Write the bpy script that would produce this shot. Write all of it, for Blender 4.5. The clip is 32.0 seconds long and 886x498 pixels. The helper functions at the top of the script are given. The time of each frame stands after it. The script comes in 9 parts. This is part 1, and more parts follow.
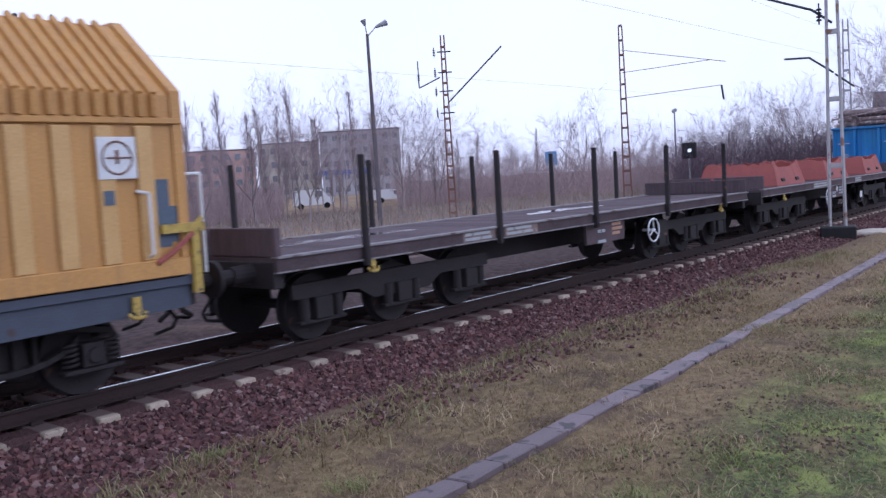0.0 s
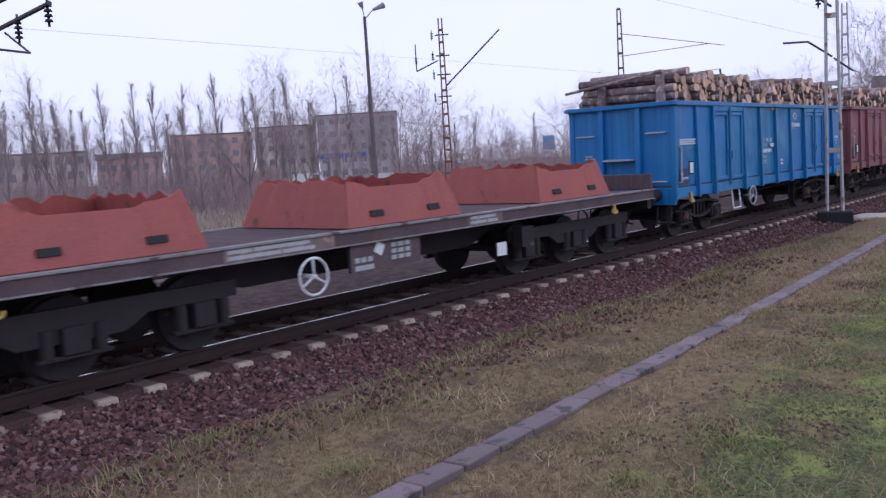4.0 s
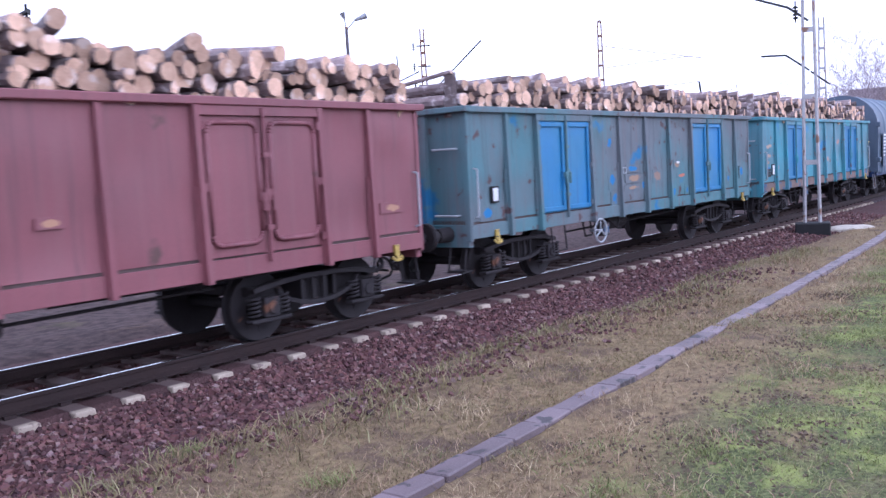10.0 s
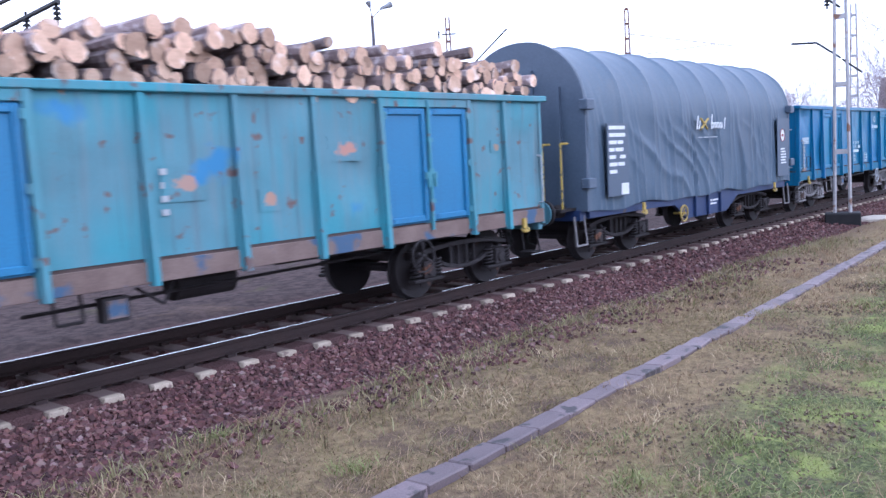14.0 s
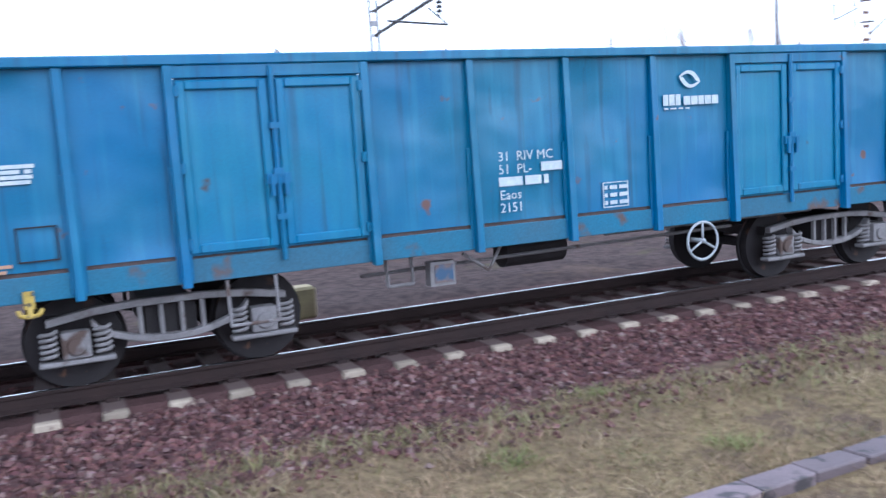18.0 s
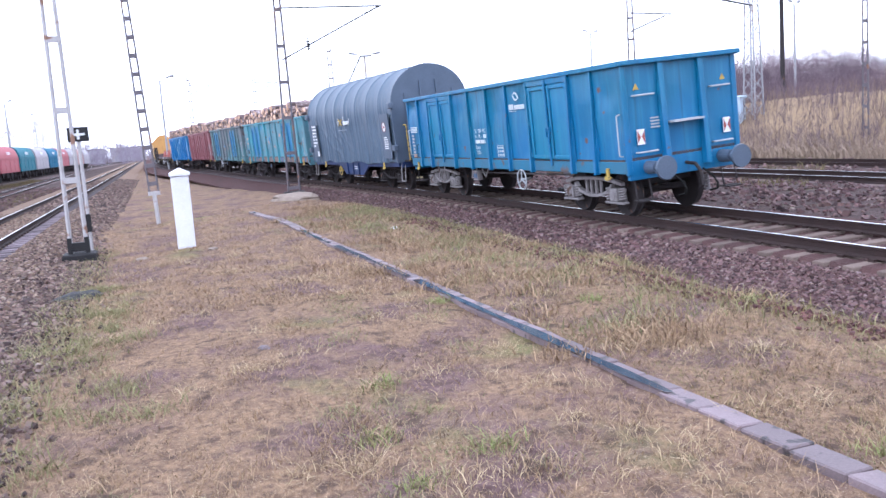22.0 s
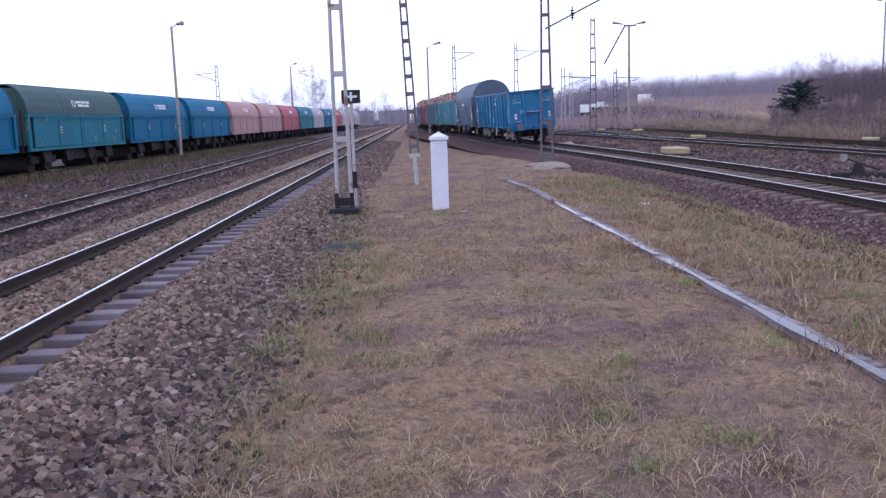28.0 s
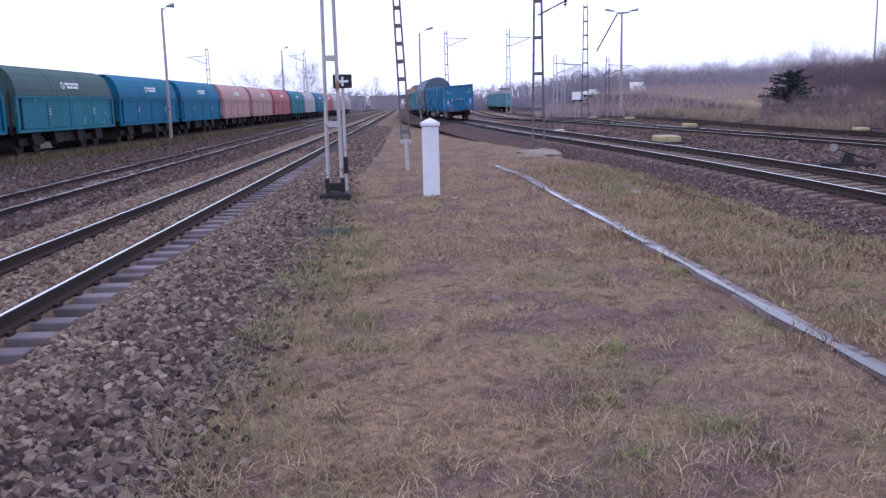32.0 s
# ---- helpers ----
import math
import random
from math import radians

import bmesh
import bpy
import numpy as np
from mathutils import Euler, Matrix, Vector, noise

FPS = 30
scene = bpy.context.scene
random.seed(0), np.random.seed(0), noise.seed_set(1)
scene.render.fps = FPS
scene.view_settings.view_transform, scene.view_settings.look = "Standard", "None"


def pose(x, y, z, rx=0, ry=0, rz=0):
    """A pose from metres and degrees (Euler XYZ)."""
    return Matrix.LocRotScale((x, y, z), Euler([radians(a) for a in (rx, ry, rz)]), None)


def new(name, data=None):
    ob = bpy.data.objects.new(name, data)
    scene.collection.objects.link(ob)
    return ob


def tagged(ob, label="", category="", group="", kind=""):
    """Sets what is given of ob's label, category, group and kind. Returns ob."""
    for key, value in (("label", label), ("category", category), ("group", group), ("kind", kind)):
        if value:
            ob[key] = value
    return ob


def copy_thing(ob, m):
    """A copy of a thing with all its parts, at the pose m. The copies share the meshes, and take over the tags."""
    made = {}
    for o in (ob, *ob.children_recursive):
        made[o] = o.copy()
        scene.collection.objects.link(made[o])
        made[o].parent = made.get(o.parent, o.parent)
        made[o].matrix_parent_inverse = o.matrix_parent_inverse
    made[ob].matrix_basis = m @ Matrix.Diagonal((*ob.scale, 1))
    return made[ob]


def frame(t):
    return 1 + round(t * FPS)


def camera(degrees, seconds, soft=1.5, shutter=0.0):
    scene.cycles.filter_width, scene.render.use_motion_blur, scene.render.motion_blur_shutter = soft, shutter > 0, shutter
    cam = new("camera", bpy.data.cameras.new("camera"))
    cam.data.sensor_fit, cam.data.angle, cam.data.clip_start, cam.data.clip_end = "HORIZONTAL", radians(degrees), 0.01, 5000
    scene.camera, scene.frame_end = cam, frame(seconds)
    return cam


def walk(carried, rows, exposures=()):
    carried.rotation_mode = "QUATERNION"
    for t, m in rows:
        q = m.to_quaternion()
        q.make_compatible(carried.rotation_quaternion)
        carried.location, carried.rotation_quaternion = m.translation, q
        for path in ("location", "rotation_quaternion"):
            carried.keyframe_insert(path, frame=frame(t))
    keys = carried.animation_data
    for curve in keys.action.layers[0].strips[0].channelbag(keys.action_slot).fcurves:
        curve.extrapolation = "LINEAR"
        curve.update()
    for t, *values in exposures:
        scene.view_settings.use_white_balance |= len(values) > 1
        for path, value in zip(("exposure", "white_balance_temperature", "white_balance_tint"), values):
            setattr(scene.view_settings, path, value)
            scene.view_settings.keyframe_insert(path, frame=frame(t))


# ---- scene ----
EYE = 2.043
cam = camera(54.12, 32.0, soft=1.4, shutter=0.3)
# seconds, heading, pitch, lean of the hand-held camera, which stands in one place
TURNS = [
    (0.0, -50.76, -4.58, -3.76),
    (0.5, -50.90, -4.75, -3.77),
    (1.0, -50.76, -5.17, -3.81),
    (1.5, -50.61, -5.02, -3.82),
    (2.0, -50.72, -5.31, -3.80),
    (2.5, -50.75, -5.52, -3.86),
    (4.5, -51.08, -5.71, -3.42),
    (5.0, -52.38, -5.56, -2.89),
    (5.5, -51.69, -5.45, -2.99),
    (6.0, -51.68, -5.93, -2.61),
    (6.5, -51.41, -6.26, -3.06),
    (7.0, -51.67, -6.21, -3.25),
    (7.5, -52.09, -5.83, -3.24),
    (8.0, -51.79, -5.67, -3.37),
    (8.5, -51.78, -5.07, -3.49),
    (9.0, -51.95, -4.85, -3.62),
    (9.5, -52.14, -4.70, -3.45),
    (10.0, -52.15, -5.04, -3.40),
    (10.5, -51.92, -5.12, -3.40),
    (11.0, -51.39, -5.31, -3.72),
    (11.5, -51.13, -5.57, -3.60),
    (12.0, -50.54, -5.80, -3.58),
    (12.5, -50.57, -5.69, -3.74),
    (13.0, -50.91, -5.44, -3.77),
    (13.5, -50.80, -5.54, -3.49),
    (15.5, -49.06, -5.94, -3.42),
    (16.0, -48.69, -5.79, -3.38),
    (16.5, -48.55, -5.81, -3.56),
    (17.0, -45.97, -5.71, -3.55),
    (17.5, -34.54, -7.43, -3.08),
    (18.0, -25.27, -6.51, -3.87),
    (18.5, -6.91, -6.54, -2.84),
    (19.0, 14.92, -8.12, -4.10),
    (19.5, 32.02, -7.94, -6.01),
    (20.0, 51.98, -7.54, -5.06),
    (20.5, 63.27, -6.76, -3.94),
    (21.0, 66.29, -7.08, -4.17),
    (21.5, 70.67, -7.75, -4.10),
    (22.0, 76.28, -7.56, -4.11),
    (22.5, 77.43, -7.26, -3.43),
    (23.0, 79.59, -7.05, -3.04),
    (23.5, 83.20, -7.21, -2.93),
    (24.0, 89.56, -7.54, -3.55),
    (24.5, 91.34, -8.57, -3.69),
    (26.5, 91.91, -8.62, -2.31),
    (27.0, 92.66, -8.82, -2.12),
    (27.5, 92.98, -8.88, -1.94),
    (28.0, 92.71, -8.63, -1.93),
    (28.5, 93.10, -8.61, -1.98),
    (29.0, 93.19, -9.12, -2.01),
    (29.5, 92.77, -9.02, -1.89),
    (30.0, 93.04, -9.33, -2.06),
    (30.5, 92.61, -9.12, -1.85),
    (31.0, 92.66, -9.03, -1.67),
    (31.5, 92.21, -9.38, -1.65),
    (32.0, 92.10, -9.56, -1.33),
]
walk(cam, [(t, pose(0, 0, EYE, 90 + p, 0, a) @ pose(0, 0, 0, 0, 0, r)) for t, a, p, r in TURNS],
     exposures=[(0.0, -0.6, 5180, 20), (1.5, -0.76, 5500, 19), (2.5, -0.8, 5500, 19), (5.0, -0.65, 5200, 24), (6.0, -0.28, 4980, 19), (7.0, -0.06, 4930, 17), (8.0, 0.14, 5000, 21), (9.0, 0.2, 5100, 25), (10.0, 0.25, 5100, 24), (11.0, 0.25, 5050, 18), (12.0, 0.28, 5050, 21), (13.0, 0.3, 5050, 19), (16.5, 0.35, 5050, 16), (18.0, 0.38, 5150, 9), (19.0, 0.5, 5650, 2), (19.6, 0.6, 6000, -4), (20.0, 0.72, 6200, -3), (21.0, 0.72, 5950, 9), (22.0, 0.63, 5430, 15), (24.0, 0.1, 5350, 19), (27.0, -0.35, 5230, 23), (32.0, -0.4, 5230, 23)])

# ---- world and sun: a white winter overcast ----
SUN_UP, SUN_TURN = 24.0, 150.0
world = bpy.data.worlds.new("world")
scene.world = world
world.use_nodes = True
wt = world.node_tree
sky = wt.nodes.new("ShaderNodeTexSky")
sky.sky_type, sky.sun_disc = "NISHITA", False
sky.sun_elevation, sky.sun_rotation = radians(SUN_UP), radians(SUN_TURN)
sky.dust_density, sky.air_density = 3.0, 1.0
cloud = wt.nodes.new("ShaderNodeTexNoise")
cloud.inputs["Scale"].default_value, cloud.inputs["Detail"].default_value = 2.2, 5.0
ramp = wt.nodes.new("ShaderNodeValToRGB")
ramp.color_ramp.elements[0].position, ramp.color_ramp.elements[1].position = 0.3, 0.75
ramp.color_ramp.elements[0].color, ramp.color_ramp.elements[1].color = (16.3, 16.1, 16.7, 1), (18.0, 17.8, 18.2, 1)
mixer = wt.nodes.new("ShaderNodeMix")
mixer.data_type = "RGBA"
mixer.inputs["Factor"].default_value = 0.94
wt.links.new(cloud.outputs["Fac"], ramp.inputs["Fac"])
wt.links.new(sky.outputs["Color"], mixer.inputs["A"])
wt.links.new(ramp.outputs["Color"], mixer.inputs["B"])
wt.links.new(mixer.outputs["Result"], wt.nodes["Background"].inputs["Color"])
wt.nodes["Background"].inputs["Strength"].default_value = 0.1
sun_data = bpy.data.lights.new("sun", "SUN")
sun_data.energy, sun_data.angle, sun_data.color = 0.7, radians(25), (1.0, 0.95, 0.88)
sun = new("sun", sun_data)
sun.matrix_world = pose(0, 0, 60, 90 - SUN_UP, 0, 180 - SUN_TURN)

# ---- small tools ----
rnd = random.Random(7)


def bx(bm, x0, x1, y0, y1, z0, z1):
    r = bmesh.ops.create_cube(bm, size=1.0, matrix=Matrix.Translation(((x0 + x1) / 2, (y0 + y1) / 2, (z0 + z1) / 2)) @ Matrix.Diagonal((abs(x1 - x0), abs(y1 - y0), abs(z1 - z0), 1)))
    return r["verts"]


def rod(bm, a, b, r0, r1=None, n=8, caps=True):
    a, b = Vector(a), Vector(b)
    d = b - a
    m = Matrix.Translation((a + b) / 2) @ d.to_track_quat("Z", "Y").to_matrix().to_4x4()
    bmesh.ops.create_cone(bm, cap_ends=caps, segments=n, radius1=r0, radius2=r0 if r1 is None else r1, depth=d.length, matrix=m)


def chain(bm, pts, r, n=6):
    for a, b in zip(pts, pts[1:]):
        rod(bm, a, b, r, r, n)


def ring(bm, c, axis, big, small, n=20, k=6):
    """A torus round c."""
    q = Vector(axis).to_track_quat("Z", "Y").to_matrix().to_4x4()
    q.translation = c
    rows = []
    for i in range(n):
        a = 2 * math.pi * i / n
        rows.append([bm.verts.new(q @ Vector(((big + small * math.cos(2 * math.pi * j / k)) * math.cos(a), (big + small * math.cos(2 * math.pi * j / k)) * math.sin(a), small * math.sin(2 * math.pi * j / k)))) for j in range(k)])
    for i in range(n):
        for j in range(k):
            bm.faces.new((rows[i][j], rows[(i + 1) % n][j], rows[(i + 1) % n][(j + 1) % k], rows[i][(j + 1) % k]))


def prism(bm, outline, y0, y1):
    """An x-z outline pushed from y0 to y1."""
    a = [bm.verts.new((x, y0, z)) for x, z in outline]
    b = [bm.verts.new((x, y1, z)) for x, z in outline]
    n = len(a)
    bm.faces.new(a)
    bm.faces.new(b[::-1])
    for i in range(n):
        bm.faces.new((a[i], b[i], b[(i + 1) % n], a[(i + 1) % n]))


def prism_x(bm, outline, x0, x1):
    """A y-z outline pushed from x0 to x1."""
    a = [bm.verts.new((x0, y, z)) for y, z in outline]
    b = [bm.verts.new((x1, y, z)) for y, z in outline]
    n = len(a)
    bm.faces.new(a[::-1])
    bm.faces.new(b)
    for i in range(n):
        bm.faces.new((a[i], a[(i + 1) % n], b[(i + 1) % n], b[i]))


def mesh_of(name, bm, mat, smooth=False, bevel=0.0):
    if bevel:
        bmesh.ops.bevel(bm, geom=[e for e in bm.edges if len(e.link_faces) == 2 and e.calc_face_angle(0) > 0.6], offset=bevel, segments=1, affect="EDGES")
    bmesh.ops.recalc_face_normals(bm, faces=bm.faces)
    me = bpy.data.meshes.new(name)
    bm.to_mesh(me)
    bm.free()
    me.materials.append(mat)
    if smooth:
        me.polygons.foreach_set("use_smooth", [True] * len(me.polygons))
    return me


def part(name, bm, mat, parent=None, label="", smooth=False, bevel=0.0):
    ob = new(name, bm if isinstance(bm, bpy.types.Mesh) else mesh_of(name, bm, mat, smooth, bevel))
    ob.parent = parent
    if label:
        tagged(ob, label)
    return ob


def soup(name, verts, faces, mat, smooth=False):
    """A joined mesh from arrays, faces all of one size."""
    me = bpy.data.meshes.new(name)
    me.from_pydata(np.asarray(verts).tolist(), [], np.asarray(faces).tolist())
    me.materials.append(mat)
    if smooth:
        me.polygons.foreach_set("use_smooth", [True] * len(me.polygons))
    return me


def thing(name, label, category, group="", kind="", at=None):
    ob = new(name)
    ob.empty_display_size = 0.2
    tagged(ob, label, category, group, kind)
    if at is not None:
        ob.matrix_world = at
    return ob


# ---- materials ----
def links(mat):
    return mat.node_tree.nodes, mat.node_tree.links


def material(name, base, dark=None, rough=0.8, metal=0.0, scale=6.0, fine=90.0, bump=0.15, spots=None, spot_amount=0.62, spot_scale=3.0, vary=0.0, coords="Object", stretch=(1, 1, 1), streaks=None, depth=0.01, patches=None, patch_amount=0.64, drips=None, dents=0.0, hard=0.2):
    """A worn surface: two scales of colour noise, fine relief, patches of a second colour and streaks that run down."""
    mat = bpy.data.materials.new(name)
    mat.use_nodes = True
    n, l = links(mat)
    bsdf = n["Principled BSDF"]
    bsdf.inputs["Metallic"].default_value = metal
    bsdf.inputs["Specular IOR Level"].default_value = 0.12 if rough >= 0.9 else 0.25 if rough >= 0.7 else 0.5
    tc = n.new("ShaderNodeTexCoord")
    mp = n.new("ShaderNodeMapping")
    mp.inputs["Scale"].default_value = stretch
    l.new(tc.outputs[coords], mp.inputs["Vector"])
    if vary:
        oi = n.new("ShaderNodeObjectInfo")
        ad = n.new("ShaderNodeVectorMath")
        ad.operation = "MULTIPLY_ADD"
        ad.inputs[1].default_value = (0, 0, 0)
        cb = n.new("ShaderNodeCombineXYZ")
        mu = n.new("ShaderNodeMath")
        mu.operation = "MULTIPLY"
        mu.inputs[1].default_value = 37.0
        l.new(oi.outputs["Random"], mu.inputs[0])
        for k in range(3):
            l.new(mu.outputs[0], cb.inputs[k])
        vm = n.new("ShaderNodeVectorMath")
        l.new(mp.outputs[0], vm.inputs[0])
        l.new(cb.outputs[0], vm.inputs[1])
        vec = vm.outputs[0]
    else:
        vec = mp.outputs[0]
    dark = dark or tuple(c * 0.6 for c in base)

    def noise_tex(sc, detail=5.0, v=vec):
        t = n.new("ShaderNodeTexNoise")
        t.inputs["Scale"].default_value, t.inputs["Detail"].default_value = sc, detail
        l.new(v, t.inputs["Vector"])
        return t

    def mix(fac, a, b, mode="MIX"):
        m = n.new("ShaderNodeMix")
        m.data_type, m.blend_type = "RGBA", mode
        if isinstance(fac, float):
            m.inputs["Factor"].default_value = fac
        else:
            l.new(fac, m.inputs["Factor"])
        for key, v in (("A", a), ("B", b)):
            if isinstance(v, tuple):
                m.inputs[key].default_value = (*v, 1)
            else:
                l.new(v, m.inputs[key])
        return m.outputs["Result"]

    def ramped(src, lo, hi):
        r = n.new("ShaderNodeMapRange")
        r.inputs["From Min"].default_value, r.inputs["From Max"].default_value = lo, hi
        l.new(src, r.inputs["Value"])
        return r.outputs["Result"]

    big, small = noise_tex(scale), noise_tex(fine, 3.0)
    col = mix(ramped(big.outputs["Fac"], 0.5 - hard, 0.5 + hard), dark, base)
    grain = ramped(small.outputs["Fac"], 0.25, 0.75)
    col = mix(0.35, col, mix(grain, tuple(c * 0.55 for c in base), tuple(min(1, c * 1.35) for c in base)))
    if streaks:
        st = n.new("ShaderNodeMapping")
        st.inputs["Scale"].default_value = (5.0, 5.0, 0.35)
        l.new(vec, st.inputs["Vector"])
        sn = noise_tex(1.6, 6.0, st.outputs[0])
        col = mix(ramped(sn.outputs["Fac"], 0.5, 0.72), col, mix(0.45, col, streaks))
    if drips:
        dr = n.new("ShaderNodeMapping")
        dr.inputs["Scale"].default_value = (9.0, 9.0, 0.22)
        dr.inputs["Location"].default_value = (3.1, 7.7, 1.3)
        l.new(vec, dr.inputs["Vector"])
        dn = noise_tex(1.3, 7.0, dr.outputs[0])
        col = mix(ramped(dn.outputs["Fac"], 0.56, 0.78), col, mix(0.6, col, drips))
    if patches:
        pt = noise_tex(0.9, 9.0)
        col = mix(ramped(pt.outputs["Fac"], patch_amount, patch_amount + 0.05), col, patches)
    if spots:
        sp = noise_tex(spot_scale, 8.0)
        col = mix(ramped(sp.outputs["Fac"], spot_amount, spot_amount + 0.06), col, spots)
    if vary:
        hs = n.new("ShaderNodeHueSaturation")
        mr = n.new("ShaderNodeMapRange")
        mr.inputs["To Min"].default_value, mr.inputs["To Max"].default_value = 1 - vary, 1 + vary
        l.new(oi.outputs["Random"], mr.inputs["Value"])
        l.new(mr.outputs["Result"], hs.inputs["Value"])
        l.new(col, hs.inputs["Color"])
        col = hs.outputs["Color"]
    l.new(col, bsdf.inputs["Base Color"])
    rr = n.new("ShaderNodeMapRange")
    rr.inputs["To Min"].default_value, rr.inputs["To Max"].default_value = max(0.05, rough - 0.15), min(1, rough + 0.12)
    l.new(big.outputs["Fac"], rr.inputs["Value"])
    l.new(rr.outputs["Result"], bsdf.inputs["Roughness"])
    if bump:
        bp = n.new("ShaderNodeBump")
        bp.inputs["Strength"].default_value, bp.inputs["Distance"].default_value = bump, depth
        l.new(small.outputs["Fac"], bp.inputs["Height"])
        l.new(bp.outputs["Normal"], bsdf.inputs["Normal"])
        if dents:
            # pressed and dented sheet
            dn = noise_tex(1.9, 1.0)
            b2 = n.new("ShaderNodeBump")
            b2.inputs["Strength"].default_value, b2.inputs["Distance"].default_value = 1.0, dents
            l.new(dn.outputs["Fac"], b2.inputs["Height"])
            l.new(b2.outputs["Normal"], bp.inputs["Normal"])
    return mat


RUST = (0.16, 0.075, 0.045)
M_steel_dark = material("sooty steel", (0.035, 0.03, 0.032), (0.018, 0.016, 0.017), 0.75, 0.0, 4, 60, 0.3, RUST, 0.66)
M_bogie_grey = material("dusty grey cast steel", (0.28, 0.265, 0.27), (0.14, 0.13, 0.135), 0.8, 0.0, 5, 70, 0.3, (0.10, 0.07, 0.06), 0.6)
M_rail_side = material("rusty rail side", (0.04, 0.025, 0.023), (0.022, 0.015, 0.015), 0.85, 0.0, 3, 60, 0.3)
M_rail_top = material("polished rail head", (0.72, 0.74, 0.78), (0.55, 0.57, 0.6), 0.22, 1.0, 2, 40, 0.02)
M_concrete = material("weathered concrete", (0.42, 0.37, 0.33), (0.27, 0.23, 0.21), 0.9, 0.0, 3, 70, 0.3, (0.2, 0.16, 0.13), 0.62, vary=0.12)
M_sleeper_dark = material("old dark sleeper", (0.115, 0.10, 0.105), (0.07, 0.06, 0.063), 0.9, 0.0, 3, 70, 0.3, vary=0.2)
M_sleeper_violet = material("weathered grey-violet sleeper", (0.20, 0.165, 0.185), (0.10, 0.08, 0.09), 0.85, 0.0, 3, 70, 0.3, vary=0.35)
M_wet = material("standing rain water", (0.05, 0.048, 0.055), (0.03, 0.028, 0.03), 0.02, 0.0, 3, 30, 0.0)
M_blue = material("faded blue wagon paint", (0.009, 0.135, 0.315), (0.012, 0.14, 0.225), 0.45, 0.0, 0.45, 90, 0.04, (0.12, 0.062, 0.055), 0.675, 3.6, streaks=(0.04, 0.23, 0.38), drips=(0.012, 0.035, 0.07), dents=0.035, hard=0.12)
M_blue_bright = material("bright blue wagon paint", (0.010, 0.15, 0.42), (0.014, 0.16, 0.29), 0.5, 0.0, 0.4, 110, 0.03, (0.06, 0.05, 0.055), 0.72, 2.6, streaks=(0.05, 0.24, 0.43), drips=(0.012, 0.04, 0.10), dents=0.03, hard=0.13)
M_red = material("faded oxide red wagon paint", (0.25, 0.085, 0.098), (0.15, 0.053, 0.063), 0.6, 0.0, 0.7, 130, 0.04, (0.10, 0.05, 0.045), 0.70, 2.0, streaks=(0.22, 0.10, 0.105), drips=(0.09, 0.045, 0.05))
M_greyblue = material("peeling grey wagon paint", (0.095, 0.20, 0.225), (0.165, 0.15, 0.165), 0.7, 0.0, 0.45, 90, 0.05, (0.10, 0.065, 0.065), 0.635, 4.0, streaks=(0.17, 0.135, 0.14), patches=(0.035, 0.17, 0.34), patch_amount=0.64, drips=(0.07, 0.06, 0.065), dents=0.03, hard=0.09)
M_teal = material("faded teal wagon paint", (0.06, 0.28, 0.35), (0.12, 0.20, 0.245), 0.65, 0.0, 0.6, 110, 0.035, (0.13, 0.085, 0.08), 0.62, 4.5, streaks=(0.17, 0.22, 0.25), patches=(0.04, 0.2, 0.4), patch_amount=0.63, drips=(0.06, 0.08, 0.09), dents=0.03, hard=0.11)
M_door_blue = material("repainted blue door", (0.022, 0.185, 0.43), (0.035, 0.18, 0.30), 0.5, 0.0, 0.8, 110, 0.03, (0.09, 0.07, 0.07), 0.69, 3, drips=(0.02, 0.08, 0.18), dents=0.02, hard=0.13)
M_sill = material("rust-worn sill", (0.23, 0.17, 0.15), (0.12, 0.08, 0.07), 0.8, 0.0, 2.5, 50, 0.2, (0.07, 0.12, 0.2), 0.56, 2.0)
M_inside = material("rusted wagon inside", (0.12, 0.09, 0.085), (0.07, 0.05, 0.045), 0.9, 0.0, 2, 40, 0.2)
M_yellow = material("yellow hook paint", (0.50, 0.36, 0.07), (0.3, 0.21, 0.05), 0.55, 0.0, 9, 60, 0.1, (0.10, 0.08, 0.05), 0.58, 14)
M_white = material("white stencil paint", (0.72, 0.74, 0.76), (0.6, 0.62, 0.65), 0.6, 0.0, 8, 90, 0.02)
M_faded = material("faded stencil paint", (0.42, 0.44, 0.46), (0.3, 0.34, 0.38), 0.7, 0.0, 9, 80, 0.02)
M_ochre_mark = material("faded ochre stencil paint", (0.46, 0.30, 0.20), (0.36, 0.2, 0.14), 0.7, 0.0, 9, 80, 0.02)
M_orange = material("dirty orange hood paint", (0.55, 0.30, 0.085), (0.43, 0.22, 0.06), 0.55, 0.0, 0.8, 40, 0.08, (0.26, 0.12, 0.06), 0.68, 2.0, streaks=(0.40, 0.22, 0.09), drips=(0.25, 0.13, 0.06))
M_orange_rib = material("pale orange rib paint", (0.60, 0.38, 0.15), (0.5, 0.3, 0.1), 0.6, 0.0, 3, 40, 0.08)
M_tarp = material("dark blue-grey tarpaulin", (0.07, 0.11, 0.162), (0.05, 0.083, 0.13), 0.5, 0.0, 0.5, 30, 0.06, streaks=(0.10, 0.118, 0.15))
M_navy = material("navy blue underframe paint", (0.018, 0.04, 0.125), (0.012, 0.026, 0.08), 0.55, 0.0, 2, 40, 0.1, (0.07, 0.05, 0.05), 0.66)
M_hood_steel = material("slate blue hood end", (0.085, 0.115, 0.165), (0.06, 0.085, 0.125), 0.5, 0.0, 1.5, 40, 0.06)
